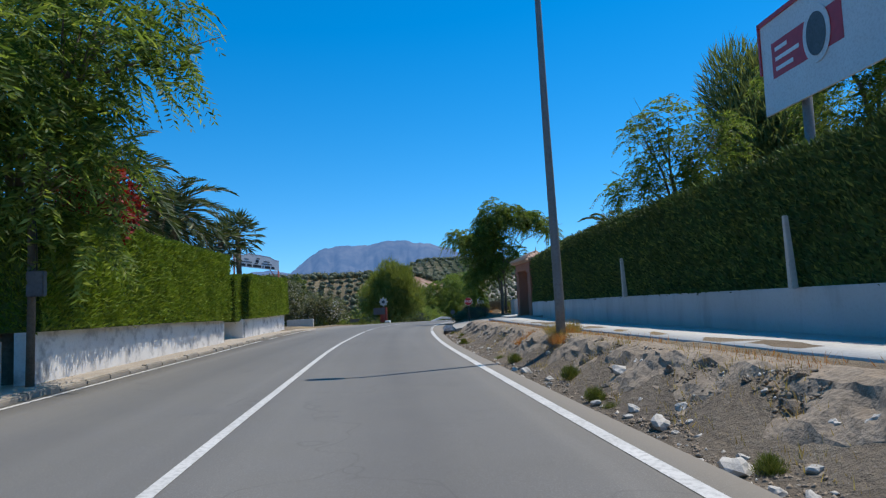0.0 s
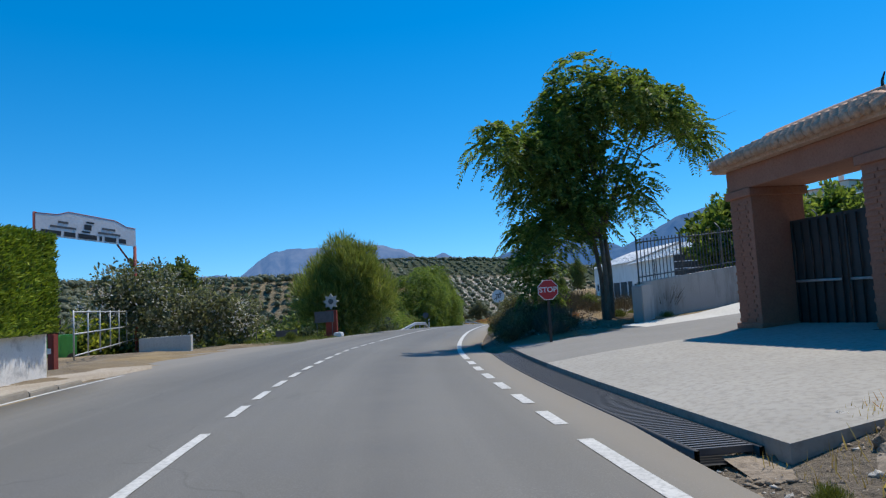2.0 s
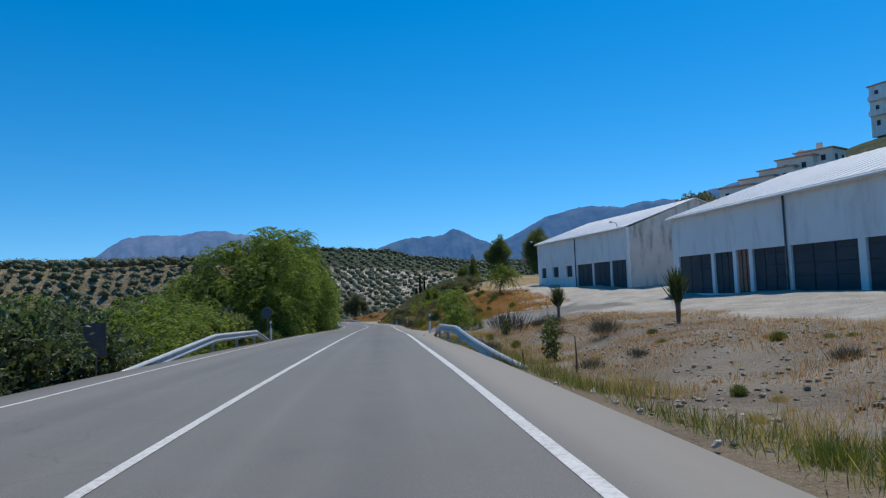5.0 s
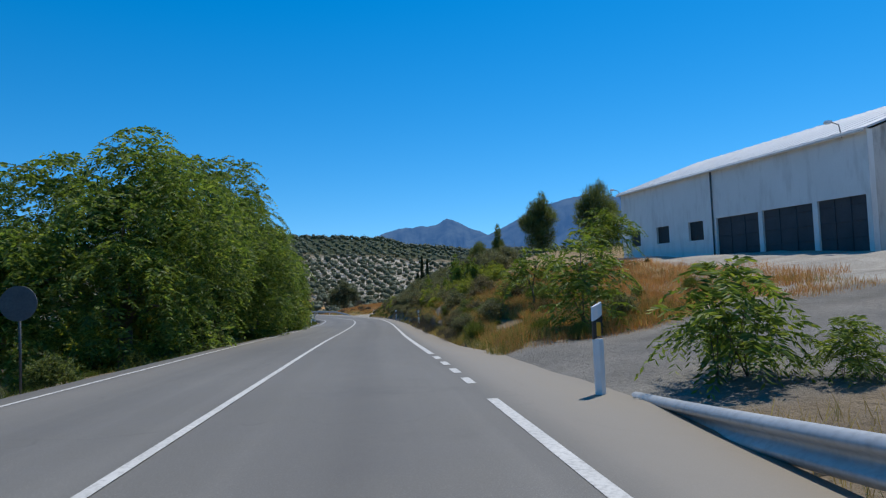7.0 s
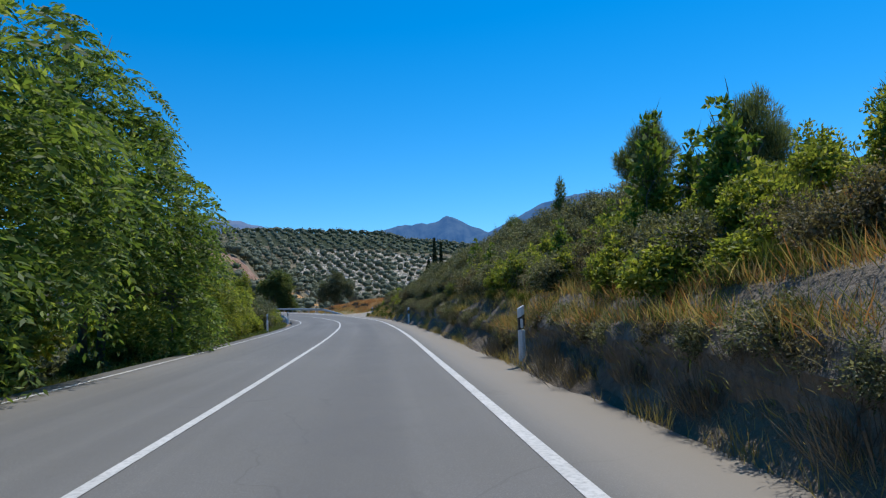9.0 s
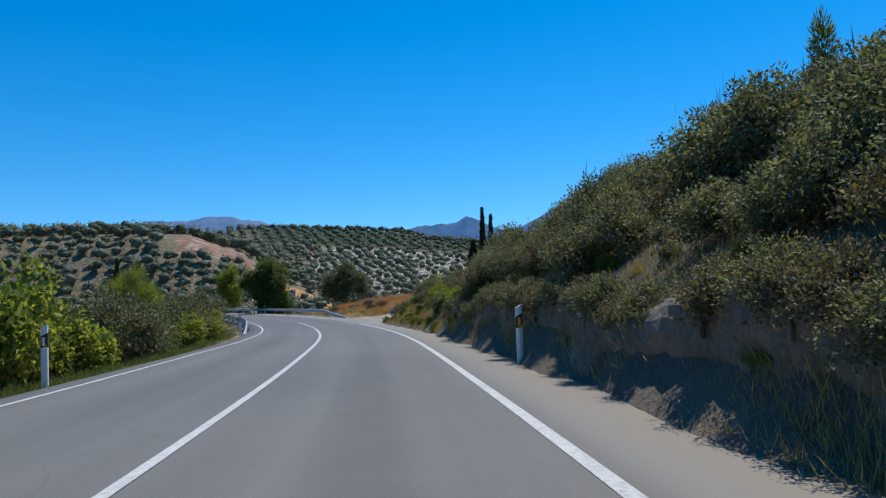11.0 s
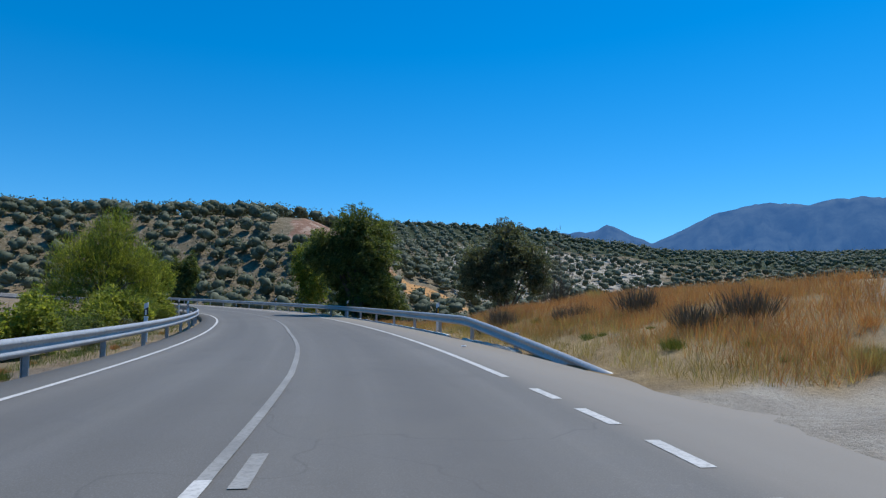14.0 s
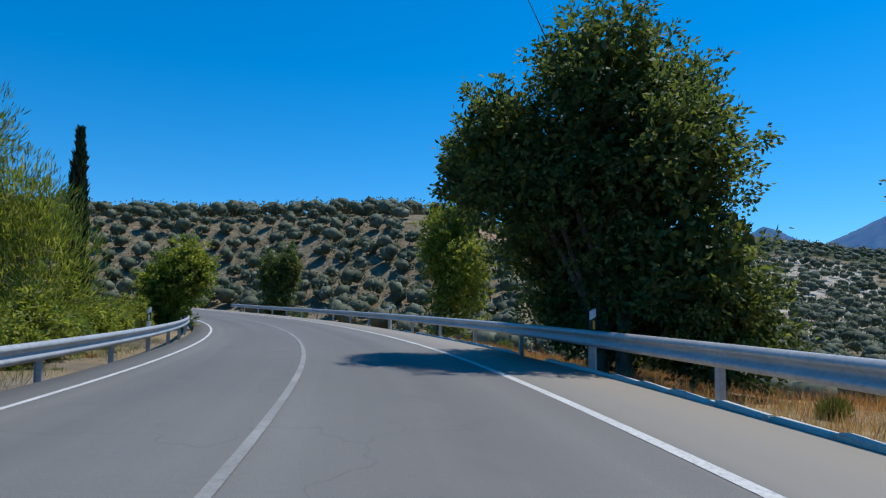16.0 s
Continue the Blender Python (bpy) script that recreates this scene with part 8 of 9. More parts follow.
tree("bare_tree", "dead bare tree with thin grey twigs", (-26.1, 247.0), [ball(0, 0, 2.0, 0.9, 1, 1.2), ball(0.3, 0.1, 4.0, 0.6, 1, 1.6), ball(-0.4, 0, 4.6, 0.5, 1, 1.5), ball(0.1, 0.2, 5.8, 0.35, 1, 1.4), ball(0.6, 0, 3.4, 0.5, 1, 1.2)], 700, L_DRYTWIG, "grass", 1.0, 88, 0.06, 0.25, 0.2, 0.3, 4, twigs=520, top=3.5)
tree("willow_tree", "half-bare yellow-green willow inside the bend", (-57.0, 243.2), [ball(0, 0, 3.6, 2.0), ball(1.2, 1.4, 4.2, 1.7), ball(-1.6, -1.0, 4.2, 1.9), ball(0.2, 0.5, 6.2, 1.5, 1, 2.0), ball(2.0, 1.8, 2.4, 1.6, 1, 2.2), ball(-1.8, -1.5, 2.2, 1.7, 1, 2.0), ball(-1.4, 0.4, 5.4, 1.3, 1, 1.8)], 15000, L_YELLOW, "feather", 0.23, 89, 0.14, 0.35, 0.3, 0.3, 3, twigs=500, top=5.0)
tree("field_tree", "dense green tree beside the far bend", (-84.0, 289.5), [ball(0, 0, 1.6, 2.0), ball(1.0, 0.6, 2.9, 1.5), ball(-1.2, 0.2, 2.4, 1.6)], 9000, L_DARK, "small", 0.18, 90, 0.12, 0.35, 0.15, 0.4, 2, top=4.6)
tree("field_tree", "leafy green tree beside the far bend", (-65.8, 258.6), [ball(0, 0, 1.5, 1.9), ball(1.2, 0.4, 2.4, 1.5)], 8000, L_YELLOW, "small", 0.14, 91, 0.12, 0.35, 0.15, 0.4, 2, top=1.9)
tree("poplar_clump", "pair of young poplars below the field", (5.4, 352.0), [ball(0, 0, 7.5, 2.2, 1, 7), ball(5.0, 1.0, 6.5, 2.4, 1, 6)], 5000, L_WALNUT, "feather", 0.9, 92, 0.2, 0.2, 0.15, 0.3, 2)

# ---- shrubs along the way ----
def scatter(kinds, s0, s1, l0, l1, n, seed, lo=0.6, hi=1.2, tall=1.0):
    rng = np.random.default_rng(seed)
    for k in range(n):
        s = s0 + (s1 - s0) * (k + rng.random()) / n
        l = l0 + (l1 - l0) * rng.random()
        if on_track(s, l):
            continue
        p = rp(s, l)
        shrub(kinds[int(rng.integers(len(kinds)))], (p.x, p.y), lo + (hi - lo) * rng.random(), rng.random() * 360, tall * (0.85 + 0.3 * rng.random()))


for s, l, kind, sc in ((143.8, 6.2, "sumac", 0.62), (143.0, 7.2, "sumac", 0.5), (145.0, 6.9, "sumac", 0.45), (155.2, 4.95, "broom", 0.5), (161.5, 8.6, "sumac", 0.45), (150.6, 6.6, "broom", 0.7), (152.6, 6.2, "broom", 0.6), (152.0, 8.2, "olive_fine", 0.4), (124.3, 6.4, "sapling", 0.8), (136.3, 7.7, "dry", 1.1), (135.6, 7.4, "sapling", 0.7), (153.2, 6.5, "broom", 0.6), (155.0, 9.2, "broom", 0.9),
                       (158.4, 8.2, "broom", 0.9), (131.0, 8.2, "dry", 0.5), (133.5, 8.8, "dry", 0.6), (128.0, 9.2, "dry", 0.6), (130.0, 6.6, "broom", 0.5), (134.2, 6.4, "broom", 0.5)):
    p = rp(s, l)
    shrub(kind, (p.x, p.y), sc, s * 37 % 360)
tree("young_ailanthus", "young ailanthus on thin stems in dry grass", (0.7, 131.7), [ball(0, 0, 1.7, 0.8), ball(0.6, 0.1, 2.3, 0.6), ball(-0.8, 0, 1.9, 0.6), ball(0.9, 0.2, 1.4, 0.5), ball(-0.2, 0, 2.5, 0.5)], 110, L_SUCKER, "pinnate", 0.75, 98, 0.035, 0.5, 0.05, 0.3, 3)
# the mound before the dirt track, the broom on the verge, saplings by the yard's entrance
for s, l, kind, sc, tl in ((236.6, 7.2, "olive_fine", 1.01, 1.0), (235.4, 7.8, "yellow_fine", 0.80, 0.9), (234.2, 6.6, "olive_fine", 0.86, 1.0), (233.0, 7.6, "bramble", 0.7, 0.9), (231.8, 6.6, "olive_fine", 0.79, 1.0), (230.4, 7.4, "bramble", 0.6, 1.0),
                           (229.0, 6.6, "olive_fine", 0.72, 1.0), (227.4, 7.4, "olive_fine", 0.82, 1.0), (226.0, 7.0, "bramble_brown", 0.6, 1.0), (236.4, 9.4, "olive_fine", 1.08, 1.0), (233.6, 9.6, "olive_fine", 0.96, 1.0), (230.6, 9.4, "dark_fine", 0.66, 1.0),
                           (227.6, 9.6, "olive_fine", 0.71, 1.0), (224.4, 8.4, "olive_fine", 0.98, 1.0), (222.6, 7.2, "olive_fine", 0.9, 1.0), (160.6, 5.35, "broom", 0.85, 1.0), (159.8, 5.6, "broom", 0.7, 1.0),
                           (240.6, 7.2, "broom", 0.8, 0.9), (241.8, 7.6, "broom", 0.85, 0.9), (239.8, 8.0, "broom", 0.7, 0.9), (231.2, 5.5, "broom", 0.4, 1.0), (229.6, 5.6, "broom", 0.5, 1.2), (228.4, 5.6, "broom", 0.45, 1.0),
                           (163.5, 6.2, "broom", 0.6, 1.0), (165.0, 6.6, "olive_fine", 0.4, 1.0), (162.2, 7.0, "broom", 0.6, 1.0), (167.0, 6.4, "broom", 0.6, 1.0), (168.8, 6.8, "yellow_fine", 0.42, 1.0),
                           (172.6, 6.8, "yellow_fine", 0.62, 1.2), (174.2, 7.6, "yellow_fine", 0.66, 1.3), (175.8, 6.6, "yellow_fine", 0.55, 1.1), (177.6, 7.2, "yellow_fine", 0.62, 1.2), (171.0, 8.0, "yellow_fine", 0.55, 1.3)):
    p = rp(s, l)
    shrub(kind, (p.x, p.y), sc, s * 37 % 360, tl)
scatter(["weed", "straw", "straw"], 90, 99, 4.6, 5.3, 10, 135, 0.3, 0.5)
scatter(["redstraw", "dry", "weed"], 84.5, 90, 6.0, 8.5, 6, 136, 0.3, 0.5)
scatter(["redstraw", "straw", "redstraw"], 52.6, 55.6, 4.95, 5.7, 9, 137, 0.75, 1.05)
scatter(["weed", "broom"], 42, 70, 4.2, 4.6, 14, 142, 0.25, 0.42)
scatter(["straw", "redstraw"], 43, 70, 5.35, 5.6, 16, 143, 0.16, 0.3)
scatter(["dark", "olive", "dark"], 112, 142, -22.0, -12.0, 18, 139, 1.2, 1.6)
scatter(["yellow_fine", "dark_fine", "yellow_fine", "olive_fine"], 169, 187, 5.3, 6.9, 18, 140, 0.42, 0.7)
scatter(["broom", "weed", "straw", "redstraw", "weed"], 158, 172, 5.2, 9.0, 60, 144, 0.5, 0.95)
scatter(["redstraw", "straw", "weed", "straw", "broom"], 221, 238, 4.95, 6.0, 46, 150, 0.35, 0.6)
scatter(["weed", "weed", "broom"], 94, 112, 4.6, 5.6, 22, 141, 0.55, 0.9)
for x, y, kind, sc in ((-26.0, 246.2, "dark_fine", 1.25), (-25.2, 247.4, "olive_fine", 1.0), (-31.0, 250.6, "dark_fine", 1.1), (-28.6, 249.2, "yellow_fine", 1.0), (-33.0, 252.5, "dark_fine", 1.2)):
    shrub(kind, (x, y), sc, x * 31 % 360)
scatter(["yellow_fine", "dark_fine", "olive_fine", "broom"], 170, 197, 5.5, 7.0, 22, 133, 0.4, 0.65)
scatter(["dark_fine", "olive_fine", "bramble", "olive_fine", "yellow_fine", "dark_fine"], 203, 240, -10.0, -6.6, 40, 134, 1.0, 1.4, 1.25)
scatter(["dark_fine", "yellow_fine", "olive_fine"], 200, 240, -17.0, -10.5, 34, 145, 1.0, 1.4)
scatter(["weed", "straw", "bramble_brown", "broom", "straw", "redstraw"], 158, 232, 5.6, 8.6, 60, 130, 0.3, 0.6)
scatter(["dry", "olive_fine", "dry", "dark_fine", "redstraw", "dry"], 86.5, 101, 4.9, 8.0, 44, 101, 0.3, 0.55)
scatter(["dry", "redstraw", "broom", "redstraw", "straw"], 84.5, 92, 5.0, 7.4, 18, 151, 0.45, 0.75)
scatter(["yellow_fine", "broom", "dark_fine", "olive_fine"], 262, 286, -14.0, -6.4, 26, 152, 0.6, 1.1)
scatter(["broom", "weed"], 91, 106, 4.35, 5.0, 22, 146, 0.35, 0.55)
scatter(["dry", "redstraw", "weed", "dry"], 83.5, 90, 4.7, 6.6, 10, 102, 0.35, 0.6)
scatter(["dry", "straw", "weed"], 86, 98, 7.5, 10.5, 12, 103, 0.6, 1.0)
scatter(["weed", "straw", "broom"], 98, 112, 4.9, 6.4, 14, 104, 0.5, 0.9)
scatter(["broom", "straw", "weed", "straw", "dry", "redstraw"], 108, 141, 5.2, 12.0, 56, 105, 0.25, 0.55)
for s, l, h in ((121.7, 5.05, 0.42), (121.5, 6.2, 0.8)):
    p = rp(s, l)
    st = thing("stake", "thin weathered wooden stake in the slope", "stake", pose(p.x, p.y, gz(p.x, p.y)), "stakes on the slope")
    part("shaft", tubes("shaft", [([(0, 0, -0.3), (0.01, 0.01, h * 0.5), (0.0, 0.02, h)], [0.022, 0.02, 0.016])], M_BARK, 7), M_BARK, st)
scatter(["straw", "redstraw", "weed", "broom", "weed"], 152, 172, 6.2, 12.0, 60, 106, 0.5, 0.95)
scatter(["yellow_fine", "broom", "broom"], 166, 177, 6.0, 8.5, 7, 107, 0.35, 0.55)
scatter(["yellow_fine", "yellow_fine", "broom", "yellow_fine", "olive_fine"], 171, 184, 5.9, 9.5, 18, 108, 0.4, 0.62, 1.15)
scatter(["straw", "redstraw", "weed", "olive_fine", "weed"], 165, 200, 8.0, 18.0, 70, 109, 0.35, 0.6)
scatter(["dark_fine", "olive_fine", "yellow_fine"], 222, 233, 6.2, 11.0, 4, 112, 0.4, 0.6)
scatter(["broom", "weed", "bramble_brown", "straw"], 176, 236, 5.0, 6.6, 34, 113, 0.4, 0.7)
scatter(["broom", "broom", "weed"], 238.5, 242, 8.0, 12.5, 12, 114, 0.6, 0.9)
scatter(["redstraw", "straw", "redstraw"], 247, 274, 8.0, 18.0, 60, 115, 0.7, 1.3)
scatter(["weed", "straw", "dry", "weed"], 250, 266, 5.9, 9.0, 34, 116, 0.4, 0.8)
scatter(["olive_fine", "redstraw", "weed", "broom", "redstraw"], 270, 300, 7.0, 15.0, 30, 117, 0.35, 0.65)
scatter(["dark_fine", "olive_fine", "weed", "straw"], 296, 330, 6.5, 12.0, 16, 118, 0.4, 0.8)
scatter(["dark", "olive", "dark"], 122, 154, -15.0, -7.5, 34, 120, 0.9, 1.4)
scatter(["weed", "dark_fine", "olive_fine", "straw"], 144, 190, -6.8, -5.2, 34, 121, 0.4, 0.75)
scatter(["dark_fine", "dark_fine", "weed"], 110, 124, -12.0, -6.0, 14, 122, 0.7, 1.1)
scatter(["weed", "straw", "broom"], 97, 112, -9.0, -5.2, 16, 123, 0.5, 0.9)
scatter(["dark", "olive", "yellow", "dark"], 168, 226, -18.0, -10.0, 50, 124, 1.0, 1.6)
scatter(["weed", "broom", "straw"], 192, 232, -6.4, -4.9, 30, 125, 0.3, 0.6)
scatter(["olive_fine", "dark_fine", "yellow_fine", "broom"], 226, 266, -15.0, -5.6, 64, 126, 0.7, 1.15)
scatter(["straw", "redstraw", "weed"], 250, 300, -6.0, -4.6, 30, 127, 0.35, 0.7)
scatter(["yellow_fine", "weed", "dark_fine"], 280, 300, -9.0, -5.5, 16, 128, 0.6, 1.0)
scatter(["dark", "olive", "yellow", "dark"], 90, 112, -24, -11.5, 30, 129, 0.9, 1.5)


# the overgrown cut: thickets row above row, the lowest hanging over the earth face
def thicket_row(kinds, s0, s1, l0, l1, step, lo, hi, seed, tall=1.0, over=None):
    """Shrubs side by side along the road, on the ground or at a height over the road."""
    rng = np.random.default_rng(seed)
    for s in np.arange(s0, s1, step):
        p = rp(s + 0.4 * step * rng.random(), l0 + (l1 - l0) * rng.random())
        z = gz(p.x, p.y) if over is None else p.z + over * (0.8 + 0.4 * rng.random())
        shrub(kinds[int(rng.integers(len(kinds)))], (p.x, p.y, z), lo + (hi - lo) * rng.random(), rng.random() * 360, tall * (0.85 + 0.3 * rng.random()))


DUSTY = ["bramble", "bramble", "bramble_brown", "bramble", "olive_fine"]
rng_ = np.random.default_rng(161)
for k, row in enumerate(CUT_EDGE[20::4]):
    x, y, z = row[1]
    shrub(["bramble", "bramble_brown", "bramble", "bramble_brown", "olive_fine"][k % 5] if k > 25 else ["bramble_brown", "dry", "bramble"][k % 3], (x, y, z - 0.30), (0.34 if k > 25 else 0.24) + 0.10 * rng_.random(), 137.5 * k % 360, 0.95)
thicket_row(DUSTY, 184, 219, 5.7, 6.4, 1.0, 0.46, 0.6, 162)
thicket_row(DUSTY, 186, 223, 7.0, 8.0, 1.25, 0.6, 0.78, 163)
thicket_row(DUSTY, 188, 226, 8.8, 10.2, 1.5, 0.7, 0.92, 164)
thicket_row(DUSTY, 190, 225, 11.0, 13.5, 1.9, 0.8, 1.05, 165)
thicket_row(["straw", "broom", "weed", "straw", "redstraw", "broom"], 217, 238, 4.8, 5.5, 0.45, 0.4, 0.7, 177)
thicket_row(["straw", "broom", "bramble_brown", "straw", "redstraw", "broom", "yellow_fine"], 217, 238, 5.6, 6.6, 0.5, 0.4, 0.62, 178)
thicket_row(["olive_fine", "bramble", "yellow_fine", "bramble"], 230, 238.5, 6.9, 7.5, 1.0, 0.5, 0.66, 172)
thicket_row(["olive_fine", "bramble", "dark_fine"], 226, 238, 8.0, 9.6, 1.3, 0.66, 0.85, 173)
thicket_row(["bramble", "olive_fine", "bramble", "broom"], 222, 232, 10.0, 14.0, 0.9, 0.8, 1.15, 182)
thicket_row(["bramble_brown", "bramble", "yellow_fine", "bramble", "dark_fine"], 166, 184, 5.6, 6.4, 1.1, 0.36, 0.52, 167)
thicket_row(["bramble_brown", "broom", "dark_fine", "redstraw", "bramble"], 156, 170, 5.0, 6.0, 0.8, 0.3, 0.46, 174)
thicket_row(["dry", "straw", "redstraw", "weed"], 155, 186, 4.55, 4.8, 0.8, 0.3, 0.5, 176)
thicket_row(["weed", "broom", "redstraw", "bramble", "weed"], 159, 170, 5.2, 6.4, 0.7, 0.24, 0.38, 184)
thicket_row(["yellow_fine", "broom", "weed", "redstraw"], 167, 178, 6.6, 8.4, 0.9, 0.4, 0.6, 185)
thicket_row(["broom", "weed", "straw", "redstraw"], 160, 172, 8.0, 10.5, 0.9, 0.35, 0.55, 186)
thicket_row(["bramble_brown", "dry", "bramble_brown", "bramble"], 84.4, 92, 4.75, 5.3, 0.5, 0.36, 0.5, 168, 0.9)
thicket_row(["weed", "broom", "weed"], 90, 99, 4.5, 4.9, 0.5, 0.5, 0.75, 179)
thicket_row(["bramble_brown", "dry", "bramble_brown"], 84.4, 93, 5.5, 6.3, 0.6, 0.34, 0.5, 169, 0.85)
thicket_row(["redstraw", "redstraw", "straw"], 88.5, 91.5, 6.4, 7.6, 0.25, 0.6, 0.9, 180)
thicket_row(["weed", "broom", "weed"], 86, 92, 8.2, 10.5, 0.5, 0.5, 0.8, 181)
for s, l, kind, sc, tl in ((194.0, 6.8, "poplar", 0.9, 1.0), (192.8, 6.4, "poplar", 0.7, 1.0), (188.5, 6.4, "poplar", 0.75, 1.0), (180.8, 6.8, "poplar", 0.7, 1.0), (178.2, 7.2, "poplar", 0.65, 1.0), (175.3, 6.9, "poplar", 1.0, 1.1), (174.6, 7.3, "poplar", 0.85, 1.0), (174.0, 7.6, "poplar", 0.8, 1.1), (172.6, 6.7, "poplar", 0.9, 1.0), (169.6, 7.2, "poplar", 0.75, 1.0)):
    p = rp(s, l)
    shrub(kind, (p.x, p.y), sc, s * 37 % 360, tl)
thicket_row(["broom"], 239.6, 244.0, 7.8, 10.4, 0.28, 0.8, 1.25, 183)
thicket_row(["dark_fine", "olive_fine", "yellow_fine", "dark_fine"], 262, 284, -9.5, -7.0, 1.1, 0.8, 1.2, 187)
thicket_row(["dark_fine", "yellow_fine", "olive_fine"], 264, 286, -14.0, -11.0, 1.5, 1.1, 1.5, 188)
# bright growth inside the last bend
thicket_row(["yellow_fine", "broom", "yellow_fine", "sumac"], 284, 312, -7.2, -6.0, 1.2, 0.8, 1.1, 170)
thicket_row(["yellow_fine", "dark_fine", "yellow_fine"], 286, 306, -10.5, -8.8, 1.6, 1.0, 1.35, 171)


# ---- loose grass ----
def grass(name, label, regions, n, leaf, height, seed):
    rng = np.random.default_rng(seed)
    P = []
    per = n // len(regions)
    for s0, s1, l0, l1 in regions:
        s = s0 + (s1 - s0) * rng.random(per)
        l = l0 + (l1 - l0) * rng.random(per)
        c, t = along(s)
        x, y = c[:, 0] + t[:, 1] * l, c[:, 1] - t[:, 0] * l
        off = ~on_track(s, l)
        x, y = x[off], y[off]
        keep = hash_noise(x, y, 1.3) + 0.5 * hash_noise(x, y, 0.5) > -0.45
        x, y = x[keep], y[keep]
        P.append(np.column_stack([x, y, ground_z(x, y) - 0.03]))
    p = np.concatenate(P)
    k = len(p)
    w = np.column_stack([0.35 * rng.normal(size=k), 0.35 * rng.normal(size=k), np.ones(k)])
    me = blades(name, p, w, height * (0.4 + rng.random(k)), 0.005 + 0.006 * rng.random(k), leaf, rng, 0.06)
    tagged(new(name, me), label, "grass", kind="stuff")


grass("verge_grass", "dry straw-coloured grass on the verges", [(154, 204, 5.0, 6.5), (156, 200, 4.42, 4.8), (196, 234, 4.66, 5.0), (100, 142, 4.9, 7), (150, 180, 4.8, 14), (236, 262, 6, 12), (160, 232, 5.2, 7), (255, 300, 5.4, 8)], 90000, L_STRAW, 0.26, 201)
grass("rust_grass", "rust-coloured dry grass on mounds", [(246, 276, 7.5, 20), (246, 276, 7.5, 14), (152, 172, 6.5, 16), (248, 274, 6.5, 12), (266, 304, 5.6, 13)], 150000, L_REDSTRAW, 0.36, 202)
grass("bank_grass", "rust and straw grass covering the bank", [(150, 178, 5.4, 14), (150.5, 165, 6.5, 13)], 90000, L_REDSTRAW, 0.22, 204)
grass("slope_straw", "dense straw on the bank above the entry", [(150.6, 168, 4.6, 9.5)], 42000, L_STRAW, 0.26, 231)
grass("slope_rust", "dense rusty grass on the bank above the entry", [(150.6, 168, 4.9, 10)], 36000, L_REDSTRAW, 0.30, 232)
grass("slope_weeds", "dense green grass on the bank above the entry", [(150.6, 168, 4.6, 9.5)], 36000, L_WEED, 0.28, 233)
grass("verge_tufts", "sparse dry tufts on the rubble verge", [(40, 71, 4.4, 5.5)], 9000, L_STRAW, 0.13, 234)
grass("rail_straw", "straw and weeds behind the guard rail", [(248, 274, 5.6, 8.5)], 16000, L_STRAW, 0.30, 235)
grass("lane_grass", "low rusty grass beside the service lane", [(42, 71, 5.5, 5.95)], 3500, L_REDSTRAW, 0.12, 209)
grass("cut_grass", "short dry grass on the road cut", [(172, 236, 5.4, 7), (226, 238, 4.8, 6.2), (214, 238, 4.7, 6.0)], 36000, L_STRAW, 0.2, 206)
grass("bank_weeds", "green grass on the roadside bank", [(151, 192, 5.4, 14), (92, 101, 4.5, 5.6), (151, 180, 5.6, 10)], 70000, L_WEED, 0.28, 205)
grass("yard_weeds", "low rusty weeds and dry grass before the yard", [(106, 141, 5.6, 13.5)], 44000, L_REDSTRAW, 0.15, 207)
grass("yard_straw", "low straw on the slope before the yard", [(104, 141, 5.5, 13.5)], 16000, L_STRAW, 0.14, 208)
grass("green_weeds", "green weeds along the road's edges", [(98, 140, 4.7, 6), (140, 240, -6, -4.5), (96, 112, -7, -4.7), (186, 232, -5.6, -4.4), (232, 300, -6, -4.4)], 50000, L_WEED, 0.24, 203)


